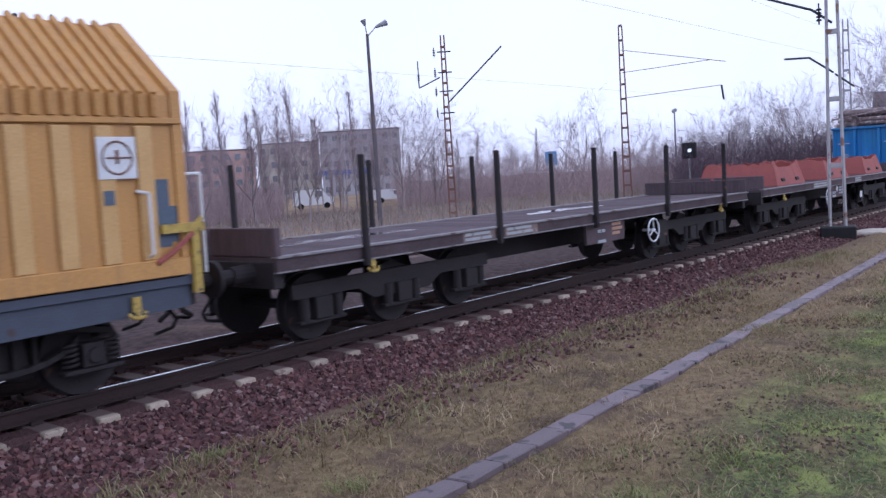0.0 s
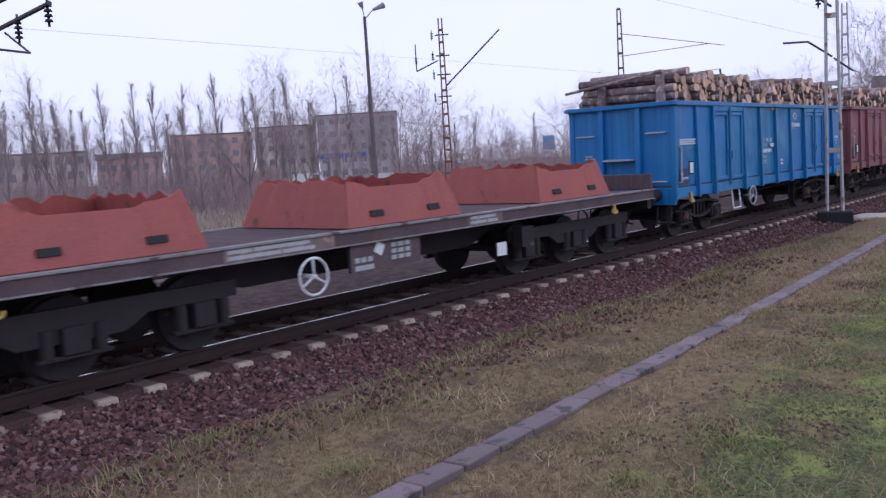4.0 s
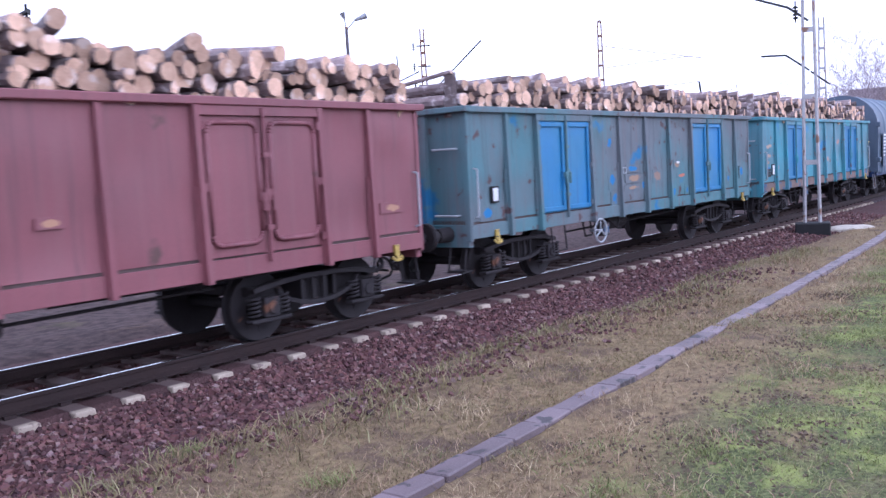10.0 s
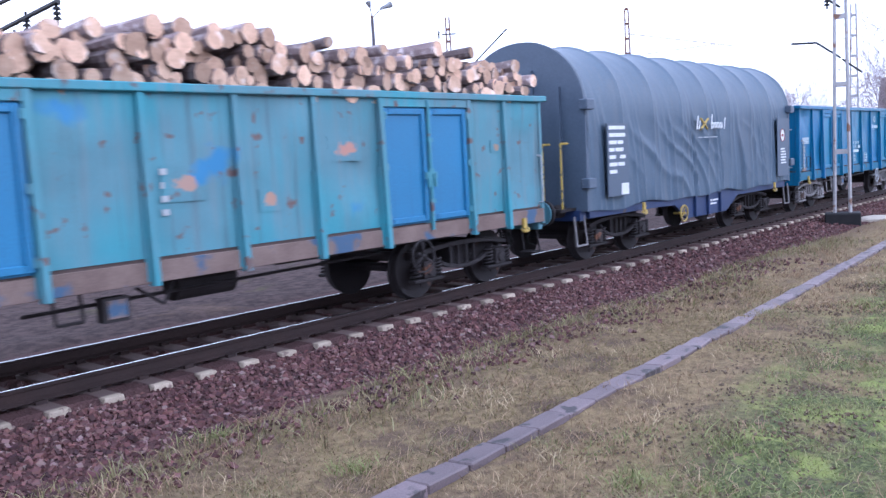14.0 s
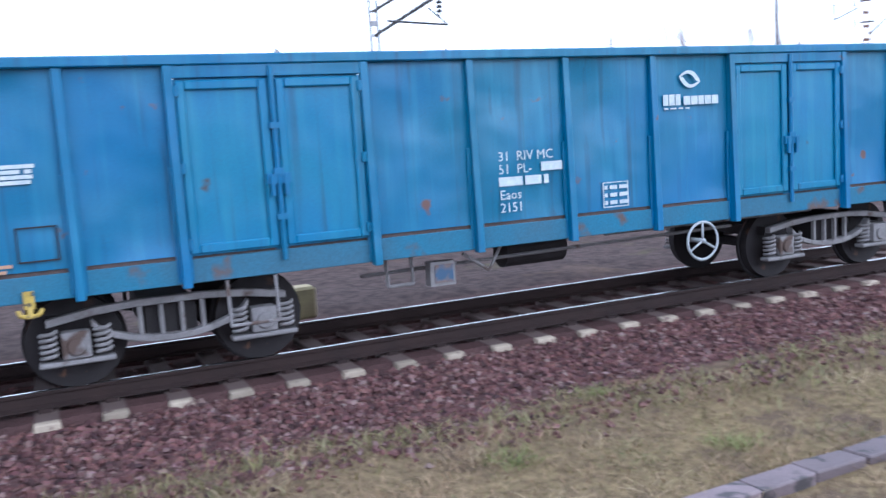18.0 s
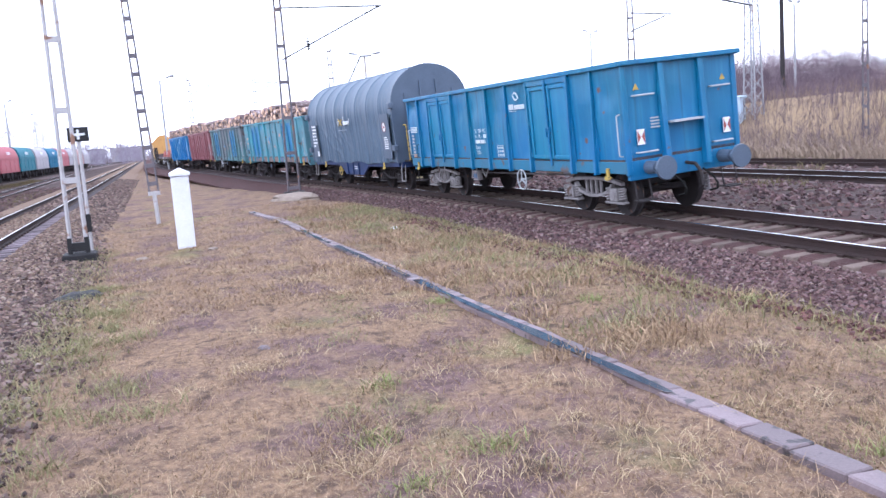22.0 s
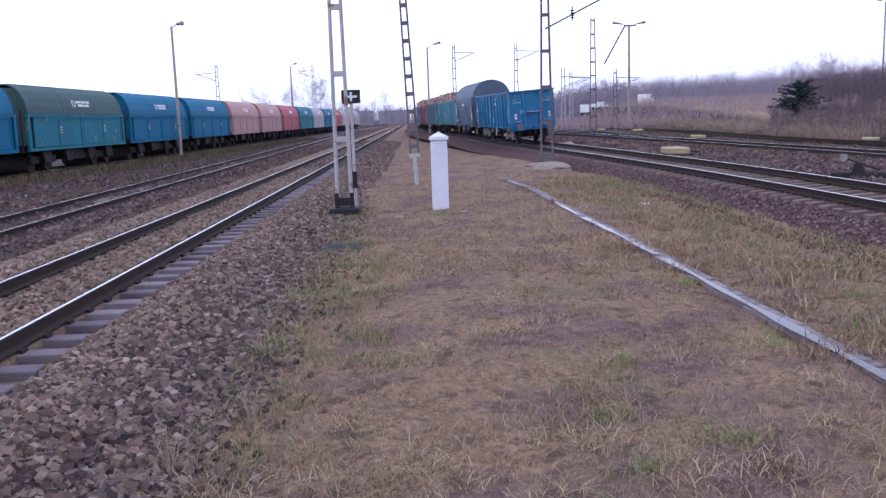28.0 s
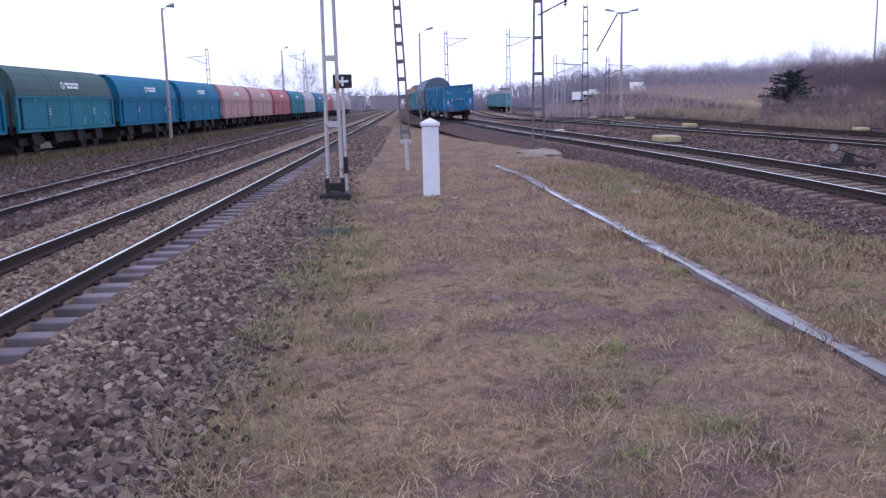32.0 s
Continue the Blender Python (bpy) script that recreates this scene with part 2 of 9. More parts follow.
M_frame_blue = material("blue-grey frame paint", (0.065, 0.08, 0.115), (0.04, 0.048, 0.066), 0.65, 0.0, 3, 50, 0.2, (0.06, 0.04, 0.038), 0.62)
M_deck = material("grey-brown plank deck", (0.12, 0.09, 0.098), (0.065, 0.05, 0.055), 0.9, 0.0, 2.2, 40, 0.2, stretch=(1, 8, 1), vary=0.18)
M_panel = material("worn brown-grey panel", (0.235, 0.18, 0.165), (0.12, 0.09, 0.085), 0.85, 0.0, 6, 60, 0.2, (0.34, 0.25, 0.2), 0.58, 9.0)
M_plate_red = material("oxide red cover plates", (0.33, 0.10, 0.085), (0.24, 0.07, 0.065), 0.7, 0.0, 1.4, 40, 0.08, (0.14, 0.06, 0.05), 0.64, 2.0)
M_bark = material("birch and alder bark", (0.29, 0.225, 0.22), (0.11, 0.08, 0.08), 0.85, 0.0, 7, 60, 0.5, (0.46, 0.40, 0.395), 0.56, 7.0, vary=0.5)
M_cut = material("sawn log end", (0.64, 0.44, 0.32), (0.40, 0.24, 0.165), 0.9, 0.0, 9, 60, 0.15, (0.68, 0.54, 0.46), 0.58, 5.0, vary=0.42)
M_white_post = material("white painted concrete", (0.70, 0.71, 0.78), (0.60, 0.61, 0.68), 0.7, 0.0, 3, 60, 0.08)
M_galv = material("galvanised mast steel", (0.33, 0.33, 0.35), (0.22, 0.22, 0.24), 0.55, 0.3, 3, 50, 0.1, (0.25, 0.12, 0.07), 0.62)
M_mast_white = material("pale painted mast steel", (0.44, 0.43, 0.44), (0.30, 0.28, 0.28), 0.6, 0.0, 3, 50, 0.1, (0.22, 0.12, 0.08), 0.58)
M_mast_dark = material("dark weathered mast steel", (0.15, 0.135, 0.15), (0.085, 0.075, 0.085), 0.7, 0.0, 3, 50, 0.15, (0.22, 0.12, 0.08), 0.6)
M_mast_rust = material("rusty mast steel", (0.24, 0.13, 0.10), (0.14, 0.08, 0.065), 0.8, 0.0, 3, 50, 0.2, (0.32, 0.3, 0.3), 0.62)
M_wire = material("copper contact wire", (0.05, 0.05, 0.055), (0.03, 0.03, 0.03), 0.6, 0.3, 4, 40, 0.0)
M_black = material("tarred black block", (0.025, 0.024, 0.026), (0.014, 0.014, 0.015), 0.7, 0.0, 6, 50, 0.3)
M_ballast_red = material("red-brown ballast bed", (0.105, 0.058, 0.056), (0.055, 0.034, 0.034), 0.95, 0.0, 1.2, 34, 0.9, coords="Object", depth=0.05)
M_cinder = material("dark cinder bed", (0.20, 0.152, 0.15), (0.105, 0.078, 0.08), 0.95, 0.0, 0.7, 24, 0.9, (0.14, 0.105, 0.09), 0.6, 1.5, depth=0.05)
M_ballast_grey = material("tan-brown ballast bed", (0.27, 0.19, 0.14), (0.11, 0.075, 0.06), 0.95, 0.0, 9, 34, 1.0, coords="Object", depth=0.06)
M_twig = material("bare winter twigs", (0.36, 0.295, 0.31), (0.27, 0.215, 0.23), 0.9, 0.0, 3, 40, 0.2, vary=0.2)
M_trunk = material("grey bark", (0.30, 0.26, 0.255), (0.19, 0.155, 0.155), 0.9, 0.0, 3, 40, 0.4, vary=0.3)
# brown brush, its colour lightened to carry the aerial haze
M_brush_hazy = material("brown winter brush", (0.40, 0.315, 0.32), (0.27, 0.205, 0.215), 0.95, 0.0, 0.15, 20, 0.1)
M_reed = material("dry reed and grass", (0.36, 0.28, 0.215), (0.23, 0.175, 0.14), 0.95, 0.0, 0.25, 20, 0.1)
M_conifer = material("dark conifer needles", (0.035, 0.05, 0.05), (0.02, 0.03, 0.032), 0.9, 0.0, 3, 40, 0.1)
# dark panes, with the haze of distance painted in as a paler tone
M_glass_hazy = material("dark window glass", (0.19, 0.20, 0.24), (0.13, 0.14, 0.18), 0.15, 0.0, 2, 30, 0.0)
M_wall_cream = material("cream render", (0.55, 0.50, 0.44), (0.45, 0.40, 0.36), 0.9, 0.0, 0.4, 20, 0.05)
M_wall_grey = material("grey panel wall", (0.42, 0.41, 0.44), (0.34, 0.33, 0.36), 0.9, 0.0, 0.4, 20, 0.05)
M_wall_red = material("pink rendered wall", (0.56, 0.37, 0.33), (0.46, 0.29, 0.26), 0.9, 0.0, 0.4, 20, 0.05)
M_roof = material("dark roofing felt", (0.12, 0.10, 0.10), (0.08, 0.07, 0.07), 0.9, 0.0, 1, 20, 0.1)
M_blue_roof = material("blue canopy sheet", (0.03, 0.12, 0.45), (0.025, 0.09, 0.36), 0.5, 0.0, 1, 20, 0.05)
M_van = material("white van paint", (0.75, 0.76, 0.78), (0.68, 0.69, 0.72), 0.35, 0.0, 1, 20, 0.0)
M_rubber = material("black rubber", (0.02, 0.02, 0.02), None, 0.9, 0.0, 5, 40, 0.1)
M_lampglass = material("lamp bowl", (0.30, 0.31, 0.33), (0.2, 0.2, 0.22), 0.3, 0.0, 5, 40, 0.0)
M_yellow_box = material("ochre point motor paint", (0.44, 0.37, 0.20), (0.25, 0.2, 0.12), 0.7, 0.0, 4, 40, 0.1)
M_footing = material("dirty broken concrete", (0.30, 0.25, 0.21), (0.17, 0.135, 0.115), 0.95, 0.0, 3, 50, 0.4)
M_stone_light = material("pale broken concrete", (0.52, 0.47, 0.40), (0.38, 0.33, 0.28), 0.9, 0.0, 3, 50, 0.4)



def sleeper_ends_material():
    """Pale concrete ends, the middle browned by dust and oil."""
    mat = material("pale-ended concrete sleeper", (0.45, 0.38, 0.30), (0.29, 0.235, 0.185), 0.9, 0.0, 5, 70, 0.3, (0.2, 0.15, 0.13), 0.6, 9.0, vary=0.3)
    n, l = links(mat)
    bsdf = n["Principled BSDF"]
    src = bsdf.inputs["Base Color"].links[0].from_socket
    tc = n.new("ShaderNodeTexCoord")
    sep = n.new("ShaderNodeSeparateXYZ")
    l.new(tc.outputs["Object"], sep.inputs[0])
    ab = n.new("ShaderNodeMath")
    ab.operation = "ABSOLUTE"
    l.new(sep.outputs["Y"], ab.inputs[0])
    mr = n.new("ShaderNodeMapRange")
    mr.inputs["From Min"].default_value, mr.inputs["From Max"].default_value = 1.15, 1.21
    l.new(ab.outputs[0], mr.inputs["Value"])
    m = n.new("ShaderNodeMix")
    m.data_type = "RGBA"
    l.new(mr.outputs["Result"], m.inputs["Factor"])
    m.inputs["A"].default_value = (0.13, 0.095, 0.088, 1)
    l.new(src, m.inputs["B"])
    l.new(m.outputs["Result"], bsdf.inputs["Base Color"])
    return mat


M_sleeper_pale = sleeper_ends_material()
M_sleeper_dull = material("dusty brown-grey sleeper", (0.19, 0.145, 0.125), (0.10, 0.078, 0.07), 0.9, 0.0, 4, 70, 0.3, vary=0.2)


def smudged(body, colour, seed, soft=0.22, cover=0.35):
    """The body's own paint with one ragged patch of another colour worn into it."""
    mat = body.copy()
    mat.name = body.name + ", worn"
    n, l = links(mat)
    bsdf = n["Principled BSDF"]
    src = bsdf.inputs["Base Color"].links[0].from_socket
    tc = n.new("ShaderNodeTexCoord")
    mid = n.new("ShaderNodeVectorMath")
    mid.operation = "SUBTRACT"
    mid.inputs[1].default_value = (0.5, 0.0, 0.5)
    l.new(tc.outputs["Generated"], mid.inputs[0])
    flat_v = n.new("ShaderNodeVectorMath")
    flat_v.operation = "MULTIPLY"
    flat_v.inputs[1].default_value = (2.0, 0.0, 2.0)
    l.new(mid.outputs[0], flat_v.inputs[0])
    ln = n.new("ShaderNodeVectorMath")
    ln.operation = "LENGTH"
    l.new(flat_v.outputs[0], ln.inputs[0])
    shift = n.new("ShaderNodeVectorMath")
    shift.inputs[1].default_value = (seed * 1.7, seed * 0.9, seed * 2.3)
    l.new(tc.outputs["Object"], shift.inputs[0])
    tx = n.new("ShaderNodeTexNoise")
    tx.inputs["Scale"].default_value, tx.inputs["Detail"].default_value, tx.inputs["Roughness"].default_value = 5.0, 9.0, 0.65
    l.new(shift.outputs[0], tx.inputs["Vector"])
    ma = n.new("ShaderNodeMath")
    ma.operation = "MULTIPLY_ADD"
    l.new(tx.outputs["Fac"], ma.inputs[0])
    ma.inputs[1].default_value = 2.4
    ma.inputs[2].default_value = cover - 1.2
    sb = n.new("ShaderNodeMath")
    sb.operation = "SUBTRACT"
    l.new(ma.outputs[0], sb.inputs[0])
    sq = n.new("ShaderNodeMath")
    sq.operation = "POWER"
    sq.inputs[1].default_value = 2.5
    l.new(ln.outputs["Value"], sq.inputs[0])
    l.new(sq.outputs[0], sb.inputs[1])
    mr = n.new("ShaderNodeMapRange")
    mr.inputs["From Min"].default_value, mr.inputs["From Max"].default_value = 0.0, soft
    l.new(sb.outputs[0], mr.inputs["Value"])
    m = n.new("ShaderNodeMix")
    m.data_type = "RGBA"
    l.new(mr.outputs["Result"], m.inputs["Factor"])
    l.new(src, m.inputs["A"])
    m.inputs["B"].default_value = (*colour, 1)
    l.new(m.outputs["Result"], bsdf.inputs["Base Color"])
    return mat


M_sill_blue = material("blue sill worn to rust", (0.03, 0.17, 0.29), (0.08, 0.11, 0.14), 0.75, 0.0, 0.8, 50, 0.2, (0.12, 0.09, 0.085), 0.60, 1.6)
M_door_worn = material("blue-green worn door paint", (0.012, 0.17, 0.30), (0.011, 0.145, 0.35), 0.45, 0.0, 0.6, 90, 0.04, (0.05, 0.05, 0.06), 0.70, 2.6, streaks=(0.04, 0.24, 0.36), drips=(0.012, 0.04, 0.07), dents=0.025, hard=0.12)
M_door_teal = material("dull blue door paint", (0.03, 0.19, 0.38), (0.025, 0.15, 0.30), 0.55, 0.0, 0.8, 40, 0.05, (0.09, 0.07, 0.07), 0.70, 3, drips=(0.02, 0.08, 0.16))
M_brush_dark = material("purple-brown winter brush", (0.16, 0.12, 0.14), (0.085, 0.064, 0.078), 0.95, 0.0, 0.15, 20, 0.1)
M_field_reed = material("grey-brown field grass", (0.34, 0.285, 0.26), (0.20, 0.165, 0.155), 0.95, 0.0, 0.2, 20, 0.1)
M_bank_reed = material("brown bank grass", (0.265, 0.20, 0.16), (0.14, 0.105, 0.092), 0.95, 0.0, 0.25, 20, 0.1)
# ---- the lines of the place ----
def smooth_line(ctrl, step=0.5):
    """A smooth line through the control points: x, y and length along it."""
    c = np.array(ctrl, float)
    out = []
    for i in range(1, len(c) - 2):
        p0, p1, p2, p3 = c[i - 1], c[i], c[i + 1], c[i + 2]
        n = max(2, int(np.hypot(*(p2 - p1)) / step))
        for k in range(n):
            u = k / n
            m1, m2 = (p2 - p0) / (p2[0] - p0[0]) * (p2[0] - p1[0]), (p3 - p1) / (p3[0] - p1[0]) * (p2[0] - p1[0])
            out.append((2 * u**3 - 3 * u**2 + 1) * p1 + (u**3 - 2 * u**2 + u) * m1 + (3 * u**2 - 2 * u**3) * p2 + (u**3 - u**2) * m2)
    out = np.array(out)
    s = np.r_[0, np.cumsum(np.hypot(*np.diff(out, axis=0).T))]
    s -= np.interp(0, out[:, 0], s)
    return out, s


LINE_A, LEN_A = smooth_line([(-470, -34.6), (-420, -30.8), (-250, -17.6), (-170, -11.2), (-120, -6.75), (-96, -3.7), (-80, -1.0), (-62, 1.7), (-54, 2.95), (-50, 3.68), (-42, 5.18), (-35, 6.42), (-28, 7.52), (-22, 8.29), (-18, 8.73), (-14, 9.16), (-10, 9.51), (-5, 9.84), (0, 9.93), (10, 9.72), (20, 9.45), (40, 9.19), (60, 8.98), (100, 8.18), (160, 6.58), (190, 5.58)])


def a_y(x):
    return np.interp(x, LINE_A[:, 0], LINE_A[:, 1])


def rise(x):
    """The main line climbs gently to the far left."""
    return 0.0062 * np.clip(2.0 - np.asarray(x, float), 0, 75) - 0.035


def cant(x):
    """Degrees by which the curve leans: the outer, far rail lies higher."""
    return np.interp(x, (-45, -24, -16, -9, -2, 5, 30), (3.7, 3.4, 2.6, 1.9, 0.9, 0.5, 0.6))


def flat(x):
    return 0.0 * x


def b_y(x):
    return -4.843 + 0.0743 * x


def c_y(x):
    return -9.8 + 0.094 * x


def d_y(x):
    return -19.8 + 0.05 * x


def e_y(x):
    return f_y(x) - 4.8 * step01((-x - 48) / 50)


def f_y(x):
    return a_y(x) + 9.8 + 0.06 * np.clip(-x - 60, 0, 200)


def g_y(x):
    return a_y(x) + 14.6 + 0.09 * np.clip(-x - 50, 0, 200)


def on_a(s):
    """The middle of track A, s metres along it: place and heading."""
    x, y = np.interp(s, LEN_A, LINE_A[:, 0]), np.interp(s, LEN_A, LINE_A[:, 1])
    return np.array([x, y])


def step01(v):
    v = np.clip(v, 0, 1)
    return v * v * (3 - 2 * v)


GRASS_Z = -0.34


def ground_z(x, y):
    x, y = np.asarray(x, float), np.asarray(y, float)
    wob = 0.03 * np.sin(x * 0.9 + 1.3 * np.sin(y * 0.7)) * np.cos(y * 1.1 + 0.4 * x) + 0.02 * np.sin(x * 2.7 + y * 3.1)
    z = GRASS_Z + wob + (rise(x) + 0.035) * step01((y + 3.0) / 7.0)
    under = 1 - step01((np.abs(y - a_y(x)) - 2.1) / 1.4)
    under = np.maximum(under, 1 - step01((np.abs(y - b_y(x)) - 1.9) / 1.2))
    z = z - 0.2 * under
    bank = step01((y - (a_y(x) + 17.5)) / 5.0) * step01((-x - 6) / 20.0) * step01((150 + x) / 60.0)
    z = z + 0.27 * step01((-9.8 + 0.094 * x - 2.6 - y) / 4.0)
    hill = step01((y - g_y(x) - 2.3) / 10.0) * step01((78 + x) / 36.0) * step01((-x - 8) / 16.0)
    far = step01((y - g_y(x) - 3.0) / 9.0) * step01((-x - 55) / 95.0)
    return z + 0.45 * bank + 2.3 * hill + 2.8 * far


# ---- ground material: moss, dry grass, bare soil ----
def ground_material():
    mat = bpy.data.materials.new("winter grass and soil")
    mat.use_nodes = True
    n, l = links(mat)
    bsdf = n["Principled BSDF"]
    bsdf.inputs["Roughness"].default_value = 0.95
    bsdf.inputs["Specular IOR Level"].default_value = 0.1
    tc = n.new("ShaderNodeTexCoord")

    def tex(sc, det=6.0, rough=0.6):
        t = n.new("ShaderNodeTexNoise")
        t.inputs["Scale"].default_value, t.inputs["Detail"].default_value, t.inputs["Roughness"].default_value = sc, det, rough
        l.new(tc.outputs["Object"], t.inputs["Vector"])
        return t.outputs["Fac"]

    def rng(src, lo, hi):
        r = n.new("ShaderNodeMapRange")
        r.inputs["From Min"].default_value, r.inputs["From Max"].default_value = lo, hi
        l.new(src, r.inputs["Value"])
        return r.outputs["Result"]

    def mix(fac, a, b):
        m = n.new("ShaderNodeMix")
        m.data_type = "RGBA"
        l.new(fac, m.inputs["Factor"])
        for key, v in (("A", a), ("B", b)):
            if isinstance(v, tuple):
                m.inputs[key].default_value = (*v, 1)
            else:
                l.new(v, m.inputs[key])
        return m.outputs["Result"]

    dry = mix(rng(tex(14), 0.35, 0.65), (0.145, 0.095, 0.07), (0.315, 0.213, 0.135))
    green = mix(rng(tex(18), 0.35, 0.65), (0.10, 0.11, 0.042), (0.22, 0.235, 0.09))
    soil = mix(rng(tex(9), 0.35, 0.65), (0.10, 0.063, 0.062), (0.195, 0.128, 0.122))
    col = mix(rng(tex(0.55), 0.58, 0.74), dry, green)
    col = mix(rng(tex(0.9, 8), 0.47, 0.62), col, soil)
    col = mix(rng(tex(60, 3), 0.60, 0.70), col, (0.44, 0.36, 0.26))
    col = mix(rng(tex(85, 3), 0.60, 0.70), col, (0.06, 0.045, 0.035))
    col = mix(rng(tex(3.4, 7), 0.53, 0.66), col, (0.095, 0.066, 0.053))
    sep = n.new("ShaderNodeSeparateXYZ")
    l.new(tc.outputs["Object"], sep.inputs[0])
    # ochre grass past the camera's feet
    dryer = n.new("ShaderNodeMath")
    dryer.operation = "MULTIPLY"
    l.new(rng(sep.outputs["X"], -5.0, 3.0), dryer.inputs[0])
    dryer.inputs[1].default_value = 0.85
    ochre = mix(rng(tex(11), 0.35, 0.65), (0.125, 0.092, 0.052), (0.28, 0.215, 0.115))
    ochre = mix(rng(tex(1.3, 8), 0.53, 0.66), ochre, (0.10, 0.072, 0.055))
    col = mix(dryer.outputs[0], col, ochre)
    # fresher grass towards the sunny end
    fresh = n.new("ShaderNodeMath")
    fresh.operation = "MULTIPLY"
    l.new(rng(sep.outputs["X"], 1.5, 4.5), fresh.inputs[0])
    l.new(rng(tex(1.1, 8), 0.36, 0.50), fresh.inputs[1])
    edge = n.new("ShaderNodeMath")
    edge.operation = "MULTIPLY_ADD"
    l.new(sep.outputs["X"], edge.inputs[0])
    edge.inputs[1].default_value = -0.075
    l.new(sep.outputs["Y"], edge.inputs[2])
    near = n.new("ShaderNodeMath")
    near.operation = "MULTIPLY"
    l.new(fresh.outputs[0], near.inputs[0])
    l.new(rng(edge.outputs[0], 2.7, 1.9), near.inputs[1])
    lush = mix(rng(tex(22), 0.35, 0.65), (0.05, 0.062, 0.03), (0.16, 0.175, 0.075))
    lush = mix(rng(tex(1.7, 6), 0.50, 0.60), lush, (0.25, 0.285, 0.09))
    lush = mix(rng(tex(6.0, 6), 0.55, 0.66), lush, (0.085, 0.07, 0.056))
    col = mix(near.outputs[0], col, lush)
    # cinder soil of the yards past the tracks
    yard = mix(rng(tex(5), 0.35, 0.65), (0.05, 0.037, 0.036), (0.105, 0.075, 0.07))
    yard = mix(rng(tex(0.35, 9), 0.60, 0.82), yard, dry)
    yard = mix(rng(tex(0.8, 9), 0.60, 0.74), yard, (0.10, 0.09, 0.05))
    rag = n.new("ShaderNodeMath")
    rag.operation = "MULTIPLY_ADD"
    l.new(tex(0.8), rag.inputs[0])
    rag.inputs[1].default_value = 2.5
    l.new(sep.outputs["Y"], rag.inputs[2])
    dirt = mix(rng(tex(7), 0.35, 0.65), (0.085, 0.056, 0.045), (0.19, 0.13, 0.095))
    col = mix(rng(rag.outputs[0], 6.7, 8.3), col, dirt)
    col = mix(rng(rag.outputs[0], 10.4, 11.4), col, yard)
    neg = n.new("ShaderNodeMath")
    neg.operation = "MULTIPLY_ADD"
    l.new(sep.outputs["X"], neg.inputs[0])
    neg.inputs[1].default_value = 0.08
    flip = n.new("ShaderNodeMath")
    flip.operation = "SUBTRACT"
    l.new(neg.outputs[0], flip.inputs[0])
    l.new(rag.outputs[0], flip.inputs[1])
    col = mix(rng(flip.outputs[0], 4.0, 5.2), col, yard)
    far = mix(rng(tex(0.12), 0.4, 0.6), (0.20, 0.145, 0.10), (0.30, 0.22, 0.14))
    col = mix(rng(sep.outputs["Y"], 24.5, 27.0), col, far)
    l.new(col, bsdf.inputs["Base Color"])
    bp = n.new("ShaderNodeBump")
    bp.inputs["Strength"].default_value, bp.inputs["Distance"].default_value = 0.8, 0.04
    l.new(tex(38, 4), bp.inputs["Height"])
    l.new(bp.outputs["Normal"], bsdf.inputs["Normal"])
    return mat


M_ground = ground_material()


def spaced(lo, hi, mid, fine, growth=1.13):
    a, s = [mid], fine
    while a[-1] < hi:
        a.append(a[-1] + s)
        if a[-1] > mid + 14:
            s *= growth
    b, s = [mid], fine
    while b[-1] > lo:
        b.append(b[-1] - s)
        if b[-1] < mid - 26:
            s *= growth
    return np.array(b[:0:-1] + a)


gx, gy = spaced(-2500, 2500, -4.0, 0.35), spaced(-2500, 2500, 6.0, 0.35)
XX, YY = np.meshgrid(gx, gy)
nx, ny = len(gx), len(gy)
gv = np.stack([XX.ravel(), YY.ravel(), ground_z(XX, YY).ravel()], 1)
ii = (np.arange(ny - 1)[:, None] * nx + np.arange(nx - 1)[None]).ravel()
ground = new("ground", soup("ground", gv, np.stack([ii, ii + 1, ii + nx + 1, ii + nx], 1), M_ground, True))
tagged(ground, "flat winter grass and cinder ground of a rail yard", "ground", kind="structure")


# ---- tracks ----
def sweep(bm, fn, x0, x1, outline, step, z0=0.0, up=flat, lean=flat):
    """An outline of offsets and heights carried along the line y = fn(x)."""
    xs = np.arange(x0, x1 + step * 0.5, step)
    rows = []
    for x in xs:
        s = (fn(x + 0.5) - fn(x - 0.5))
        t = math.hypot(1, s)
        nxv, nyv = -s / t, 1 / t
        k = math.tan(radians(float(lean(x))))
        rows.append([bm.verts.new((x + nxv * (o - k * z), fn(x) + nyv * (o - k * z), z + z0 + float(up(x)) + k * max(-1.2, min(1.6, o + 0.75)))) for o, z in outline])
    k = len(outline)
    for a, b in zip(rows, rows[1:]):
        for j in range(k):
            bm.faces.new((a[j], b[j], b[(j + 1) % k], a[(j + 1) % k]))
    bm.faces.new(rows[0][::-1])
    bm.faces.new(rows[-1])


def sleeper_mesh(mat, long=2.6):
    bm = bmesh.new()
    h = long / 2
    for x0, x1, z0, z1 in ((-h, h, -0.40, -0.195),):
        vs = bx(bm, -0.14, 0.14, x0, x1, z0, z1)
        for v in vs:
            if v.co.z > -0.3:
                v.co.x *= 0.82
                v.co.y *= 0.985
    bmesh.ops.bevel(bm, geom=[e for e in bm.edges], offset=0.012, segments=1, affect="EDGES")
    return mesh_of("sleeper", bm, mat)


RAIL_BODY = [(-0.075, -0.17), (0.075, -0.17), (0.075, -0.155), (0.012, -0.13), (0.012, -0.045), (0.036, -0.035), (0.036, -0.004), (-0.036, -0.004), (-0.036, -0.035), (-0.012, -0.045), (-0.012, -0.13), (-0.075, -0.155)]
